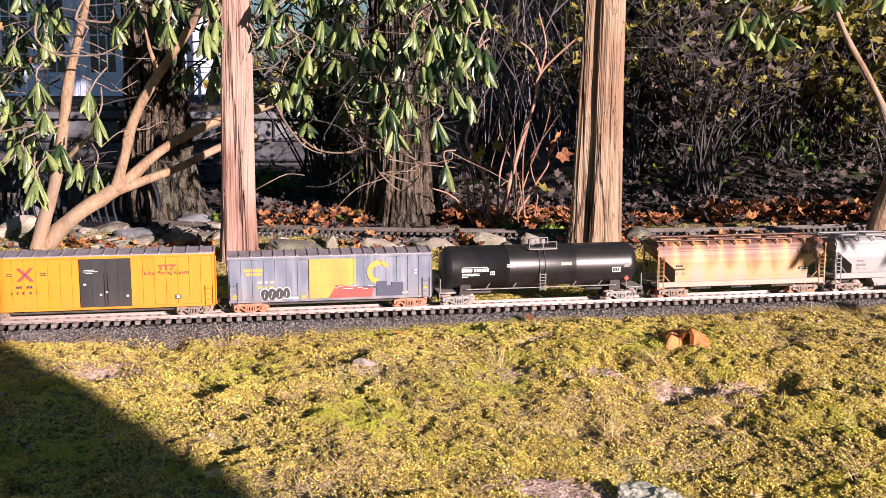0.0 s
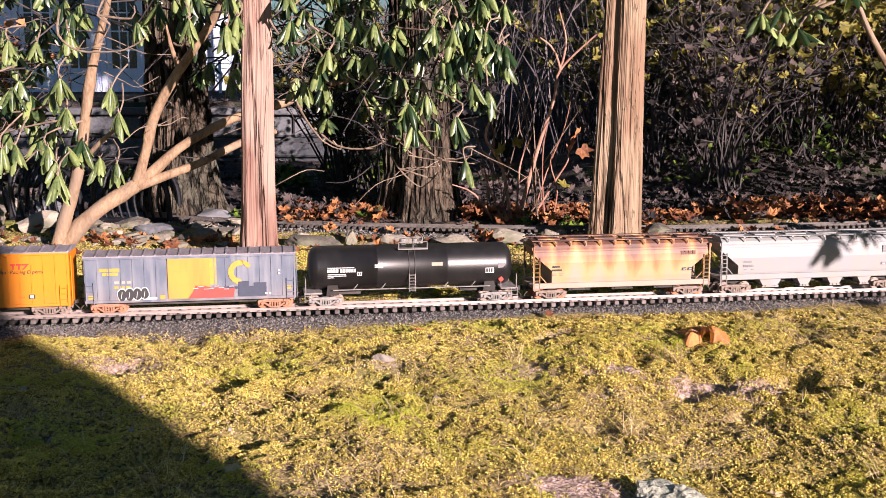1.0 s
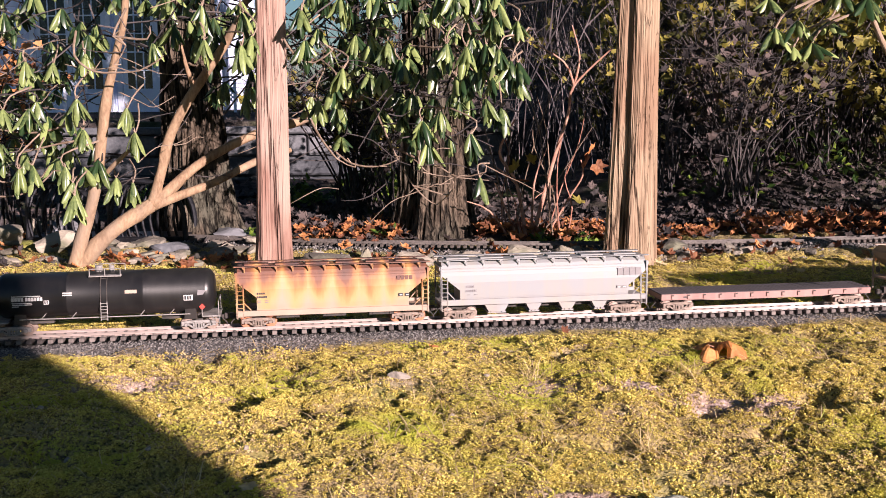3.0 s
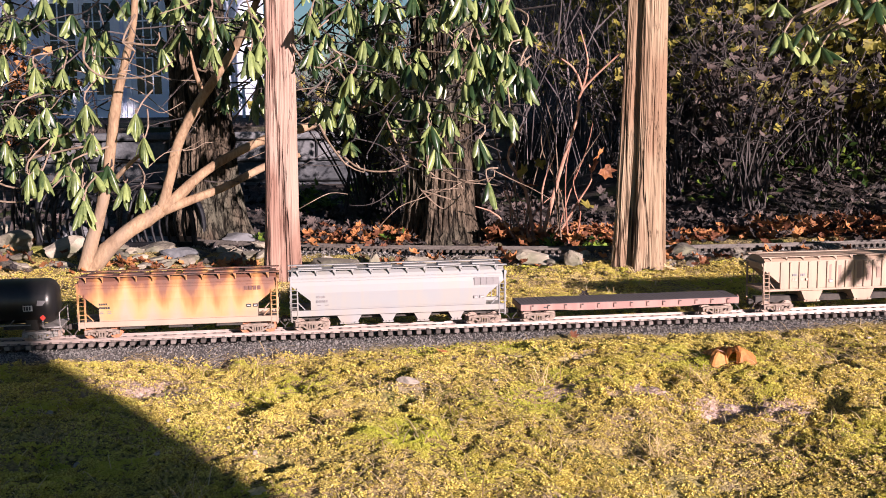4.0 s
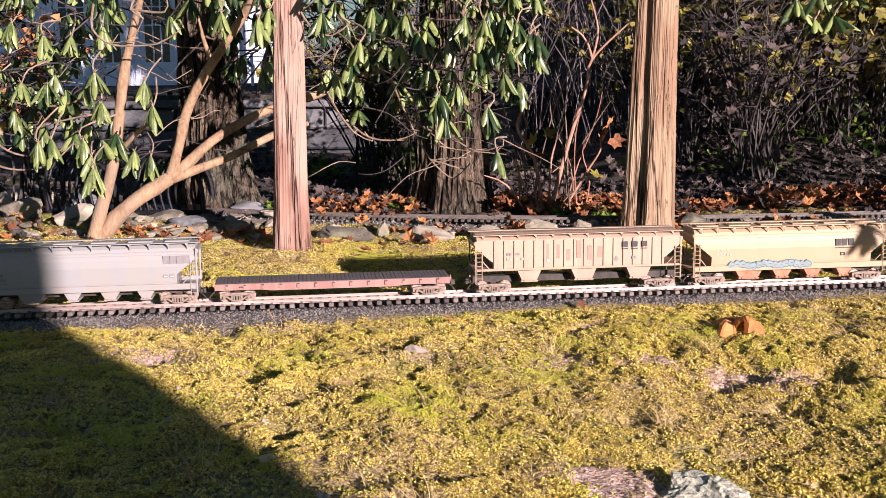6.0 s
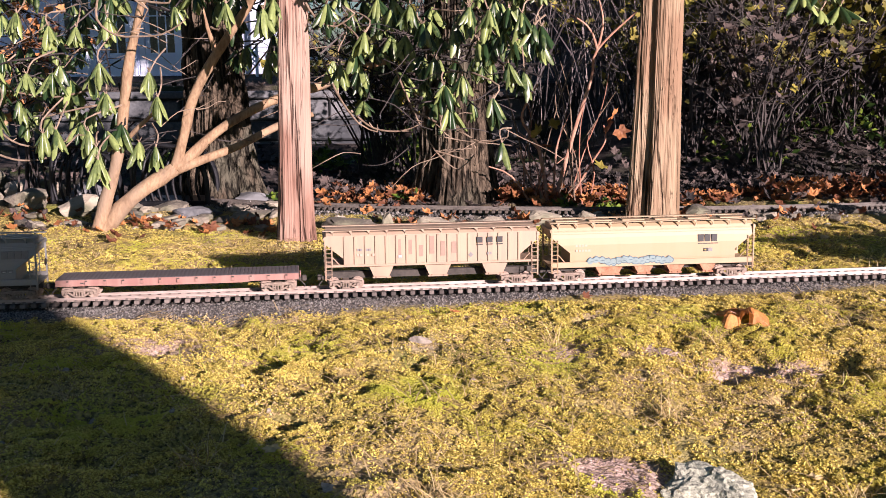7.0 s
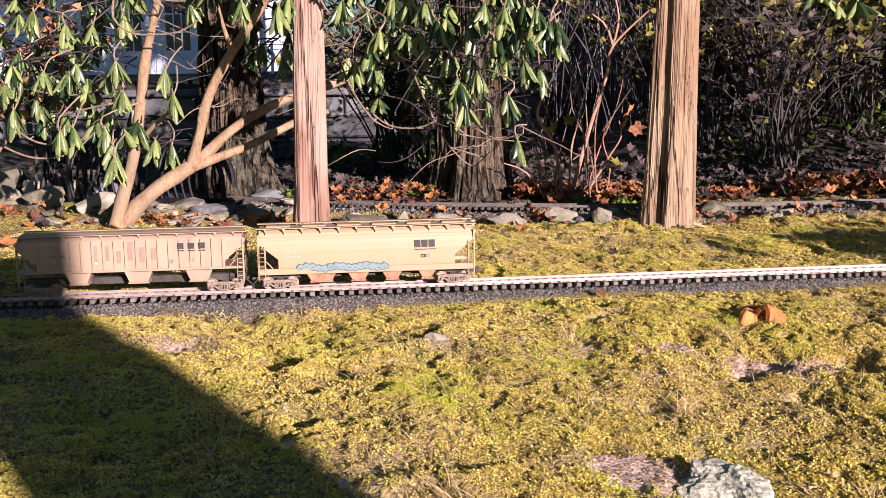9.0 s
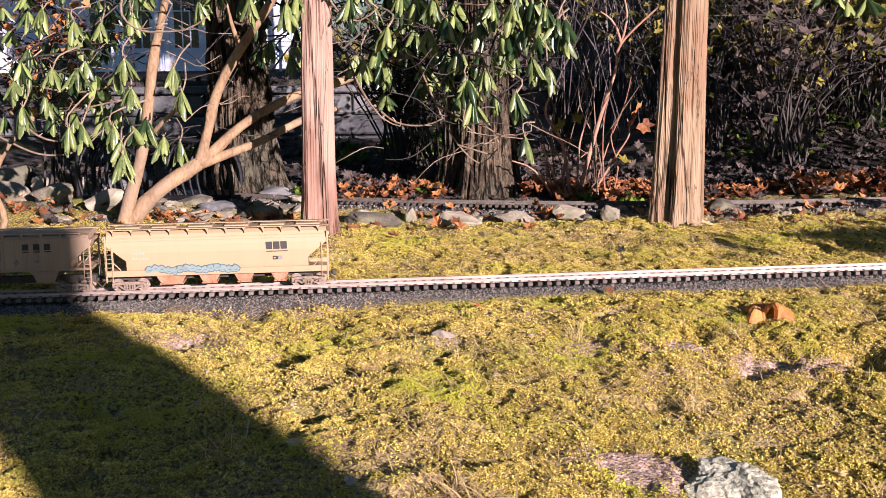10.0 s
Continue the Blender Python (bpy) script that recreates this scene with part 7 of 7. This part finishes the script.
def lawn():
    r = np.random.default_rng(5)

    def field(n, keep):
        x, y = scatter(r, n, -1.75, 1.75, 1.2, 4.05)
        inside = np.abs(x) < 0.47 * y + 0.2
        x, y = x[inside], y[inside]
        ok = r.random(len(x)) < keep(x, y)
        return x[ok], y[ok]

    def mossy(x, y):
        e = smooth(np.abs((y - 2.7411 - 0.1805 * x) * 0.984 + 0.015), 0.085, 0.15)
        # behind the track at left, thinner moss bares darker ground, partly in place of shade
        return (1 - 0.97 * bare_soil(x, y)) * e * (0.25 + 0.75 * smooth(fbm(x * 6, y * 6, 4, 61), -0.28, 0.1)) * (1 - smooth(y, 3.72, 3.86)) * (0.15 + 0.85 * smooth(cushion(x, y), 0.15, 0.6)) * (1 - 0.45 * smooth(y, 2.9, 3.3)) * (1 - 0.6 * smooth(-x, 0.6, 0.9) * smooth(y, 3.0, 3.2)) * (1 - 0.5 * smooth(x, -0.35, 0.1) * (1 - smooth(np.abs(y - 2.60 - 0.18 * x), 0.06, 0.17)))

    # a small rosette: blunt leaflets that rise and spread
    sprig, tri = [], []
    for k, (a, out, up) in enumerate(((0.2, 0.0016, 0.0050), (1.7, 0.0034, 0.0036), (3.4, 0.0030, 0.0042), (5.0, 0.0038, 0.0028))):
        c, d = math.cos(a), math.sin(a)
        sprig += [(0.0, 0.0, 0.0), (out * c - 0.0019 * d, out * d + 0.0019 * c, up), (out * c + 0.0019 * d, out * d - 0.0019 * c, up * 0.86)]
        tri.append((3 * k, 3 * k + 1, 3 * k + 2))

    def grow(name, mat, label, n, keep, template, faces, lo, hi, lean, lift=-0.001):
        x, y = field(n, keep)
        k = len(x)
        ob = heap_np(name, mat, template, faces, x, y, height(x, y) + lift, r.uniform(0, 6.28, k), r.uniform(lo, hi, k) * (0.75 + 0.6 * lattice_noise(x * 14, y * 14, 8)), r.normal(0, lean, k), r.normal(0, lean, k), r.uniform(0.7, 1.35, k))
        tagged(ob, label, "moss" if "moss" in name else "grass", kind="stuff")

    grow("moss", MOSS, "sunlit yellow-green moss sprigs covering the ground", 1500000, mossy, sprig, tri, 0.55, 1.0, 0.35)
    grow("moss_dry", MOSS_BROWN, "dry brown moss and thatch between the green", 240000, lambda x, y: 0.85 * (1 - smooth(y, 3.75, 3.9)) * smooth(np.abs((y - 2.7411 - 0.1805 * x) * 0.984 + 0.015), 0.085, 0.13) * smooth(fbm(x * 4, y * 4, 4, 71), -0.1, 0.25), sprig, tri, 0.5, 0.9, 0.6)
    blade = [(-0.0007, 0, 0), (0.0007, 0, 0), (0.0006, 0.004, 0.016), (-0.0006, 0.004, 0.016), (0, 0.014, 0.026)]
    bf = [(0, 1, 2), (0, 2, 3), (3, 2, 4)]
    grow("grass_blades", BLADE, "sparse short green grass blades in the moss", 5000, lambda x, y: mossy(x, y) * smooth(fbm(x * 3, y * 3, 3, 81), 0.02, 0.3), blade, bf, 0.5, 1.3, 0.5)
    straw = [(-0.0006, 0, 0.001), (0.0006, 0, 0.001), (0.0007, 0.018, 0.007), (-0.0005, 0.018, 0.007), (0.0006, 0.036, 0.008), (-0.0004, 0.036, 0.008), (0.001, 0.056, 0.003)]
    sf = [(0, 1, 2), (0, 2, 3), (3, 2, 4), (3, 4, 5), (5, 4, 6)]
    grow("dry_grass", STRAW, "dry straw-coloured grass stalks lying on the moss", 22000, lambda x, y: (1 - smooth(y, 3.7, 3.85)) * smooth(np.abs((y - 2.7411 - 0.1805 * x) * 0.984), 0.09, 0.14) * (0.15 + 0.85 * smooth(fbm(x * 2.5, y * 2.5, 3, 91), -0.02, 0.25)), straw, sf, 0.45, 1.5, 0.3, 0.004)
    # tussocks of dry grass
    rng = random.Random(40)
    for k, (x, y) in enumerate(((-0.10, 1.44), (-0.06, 1.40), (-0.78, 1.86), (0.12, 2.28), (0.70, 1.75), (0.55, 1.62), (0.95, 1.95), (0.46, 2.30), (-0.45, 1.52), (1.05, 2.35), (0.3, 1.9))):
        heap = Heap()
        z = ground_z(x, y)
        heap.add(straw, sf, [pose(x + rng.gauss(0, 0.014), y + rng.gauss(0, 0.014), z, rng.uniform(-10, 60), rng.uniform(-30, 30), rng.uniform(0, 360)) @ Matrix.Diagonal((1.1, 1.1, 1.3, 1)) for _ in range(34)])
        tagged(heap.make("grass_tuft", STRAW), "tuft of dry pale grass in the moss", "grass tuft", "grass tufts")
    # ballast
    x = r.uniform(-2.4, 2.4, 30000)
    d = np.clip(r.normal(-0.05, 0.045, 30000), -0.16, 0.10)
    y = 2.7411 + 0.1805 * x + d / 0.984
    ok = r.random(len(x)) < gravel_at(x, y)
    x, y = x[ok], y[ok]
    k = len(x)
    stone = [(-0.0022, -0.0014, 0), (0.0020, -0.0018, 0), (0.0016, 0.0020, 0), (-0.0018, 0.0016, 0), (-0.0010, -0.0008, 0.0026), (0.0012, -0.0004, 0.0031), (0.0002, 0.0012, 0.0027)]
    sfc = [(0, 1, 5), (0, 5, 4), (1, 2, 5), (2, 6, 5), (2, 3, 6), (3, 4, 6), (3, 0, 4), (4, 5, 6)]
    ob = heap_np("ballast_gravel", BALLAST, stone, sfc, x, y, height(x, y) - 0.0005, r.uniform(0, 6.28, k), r.uniform(0.5, 1.25, k), r.normal(0, 0.2, k), r.normal(0, 0.2, k), r.uniform(0.7, 1.3, k))
    tagged(ob, "grey crushed-stone track ballast", "ballast", kind="stuff")
    n = 9000
    x = r.uniform(-2.0, 2.2, n)
    y = 3.99 + 0.115 * (x - 0.4) ** 2 + np.clip(r.normal(-0.03, 0.07, n), -0.17, 0.12)
    ob = heap_np("back_ballast_gravel", BALLAST, stone, sfc, x, y, height(x, y), r.uniform(0, 6.28, n), r.uniform(0.6, 2.0, n), r.normal(0, 0.2, n), r.normal(0, 0.2, n), r.uniform(0.7, 1.3, n))
    tagged(ob, "grey crushed-stone ballast of the back track", "ballast", kind="stuff")


lawn()


def fallen_leaves():
    rng = random.Random(60)

    def drift(name, label, mat, spots, size):
        heap = Heap()
        shapes = [maple_leaf(size, c, s) for c, s in ((0.5, 1), (0.9, 2), (1.3, 3), (0.7, 4))]
        for x0, x1, y0, y1, n, deep in spots:
            for shape in shapes:
                m = []
                for _ in range(n // 4):
                    x, y = rng.uniform(x0, x1), rng.gauss((y0 + y1) / 2, (y1 - y0) / 3.2)
                    m.append(spin(rng, x, y, ground_z(x, y) + 0.008 + deep * rng.random(), rng.uniform(0.6, 1.25), 48))
                heap.add(*shape, m)
        tagged(heap.make(name, mat), label, "fallen leaves", kind="stuff")

    drift("leaf_drift", "drift of crisp orange-brown fallen maple leaves", DRY_LEAF, (
        (0.62, 1.1, 4.28, 4.5, 130, 0.03), (1.1, 2.4, 4.28, 4.62, 560, 0.06), (0.0, 0.62, 4.2, 4.5, 280, 0.05), (-0.75, -0.28, 4.2, 4.7, 200, 0.03), (-0.7, -0.2, 3.62, 3.72, 14, 0.01), (-1.4, -0.8, 3.72, 3.9, 60, 0.01), (-0.6, 1.4, 3.75, 3.98, 70, 0.01), (-2.2, -1.5, 3.7, 4.6, 60, 0.02), (-1.9, -1.0, 3.4, 3.75, 14, 0.005)), 0.029)
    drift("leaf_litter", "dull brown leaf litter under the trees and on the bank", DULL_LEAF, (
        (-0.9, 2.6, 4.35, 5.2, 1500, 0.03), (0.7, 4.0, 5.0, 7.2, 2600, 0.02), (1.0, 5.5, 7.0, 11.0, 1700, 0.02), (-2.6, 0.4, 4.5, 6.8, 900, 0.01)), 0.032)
    # leaves that lie singly
    spots = (("fallen_leaf", "large curled orange-brown maple leaf on the moss", 0.550, 2.42, 0.084, 0.5, (-6, 10, 62), ORANGE_LEAF),
             ("fallen_leaf", "small tan dry leaf lying on the moss", -0.107, 2.50, 0.020, 0.8, (0, 20, 40), DRY_LEAF),
             ("fallen_leaf", "pale pinkish dry leaf beside the ballast", 0.215, 2.655, 0.017, 1.0, (40, 10, 10), DRY_LEAF),
             ("fallen_leaf", "pale torn leaf lying on the moss", -0.345, 1.545, 0.020, 0.5, (10, 10, 300), STRAW),
             ("fallen_leaf", "pale torn leaf in the shade", -0.24, 1.40, 0.014, 0.9, (20, 0, 30), PEBBLE),
             ("fallen_leaf", "small beige dry leaf on the moss", 0.50, 1.66, 0.022, 0.7, (5, 15, 80), STRAW),
             ("fallen_leaf", "small beige dry leaf on the moss", 0.46, 1.62, 0.018, 0.7, (15, 5, 200), STRAW),
             ("fallen_leaf", "brown dry leaf behind the track", -0.42, 3.45, 0.032, 0.8, (10, 10, 90), DRY_LEAF),
             ("fallen_leaf", "brown dry leaf behind the track", 0.02, 3.62, 0.040, 0.7, (10, -10, 20), DRY_LEAF),
             ("fallen_leaf", "brown dry leaf behind the track", 0.62, 3.62, 0.035, 0.5, (10, -10, 120), STRAW),
             ("fallen_leaf", "orange dry leaf behind the track", -1.62, 3.3, 0.05, 0.6, (10, -10, 60), DRY_LEAF),
             ("fallen_leaf", "pale dry leaf on the lawn edge", 1.05, 3.5, 0.022, 0.6, (20, -10, 60), STRAW))
    for k, (name, label, x, y, size, curl, turn, mat) in enumerate(spots):
        v, f = maple_leaf(size, curl, 20 + k) if k else crumpled_leaf(size)
        me = bpy.data.meshes.new("fallen_leaf")
        me.from_pydata(v, [], f)
        me.materials.append(mat)
        ob = tagged(new(name, me), label, "leaf", "leaves lying singly")
        ob.matrix_basis = pose(x, y, ground_z(x, y) + (0.016 if k == 0 else 0.014), *turn)
        if k == 0:
            part("leaf_stalk", rod(bmesh.new(), (0, 0, 0), (-0.06, 0.008, 0.012), 0.0012, 0.0008, 5), TWIG_RED, ob)
    # a short root stub beside the rock
    st = tagged(mesh_object("root_stub", tube(bmesh.new(), [(0.235, 1.655, -0.10), (0.237, 1.66, -0.06), (0.228, 1.665, -0.045)], (0.006, 0.005, 0.003), 8, 0.3, 2), RHODO_BARK), "short weathered root stub in bare soil", "root")


fallen_leaves()


# ---- what moves ----
def motions():
    turn = math.degrees(TRACK_TURN)
    for wagon, centre in TRAIN:
        walk(wagon, [(t, pose(*on_track(centre + d, 0, RAILHEAD), 0, 0, turn)) for t, d in TRAVEL])
    steps = [k / 30 for k in range(301)]
    for wheelset, x in ROLLING:
        walk(wheelset, [(t, pose(x, 0, R_WHEEL) @ Matrix.Rotation(travelled(t) / R_WHEEL, 4, "Y")) for t in steps])


motions()
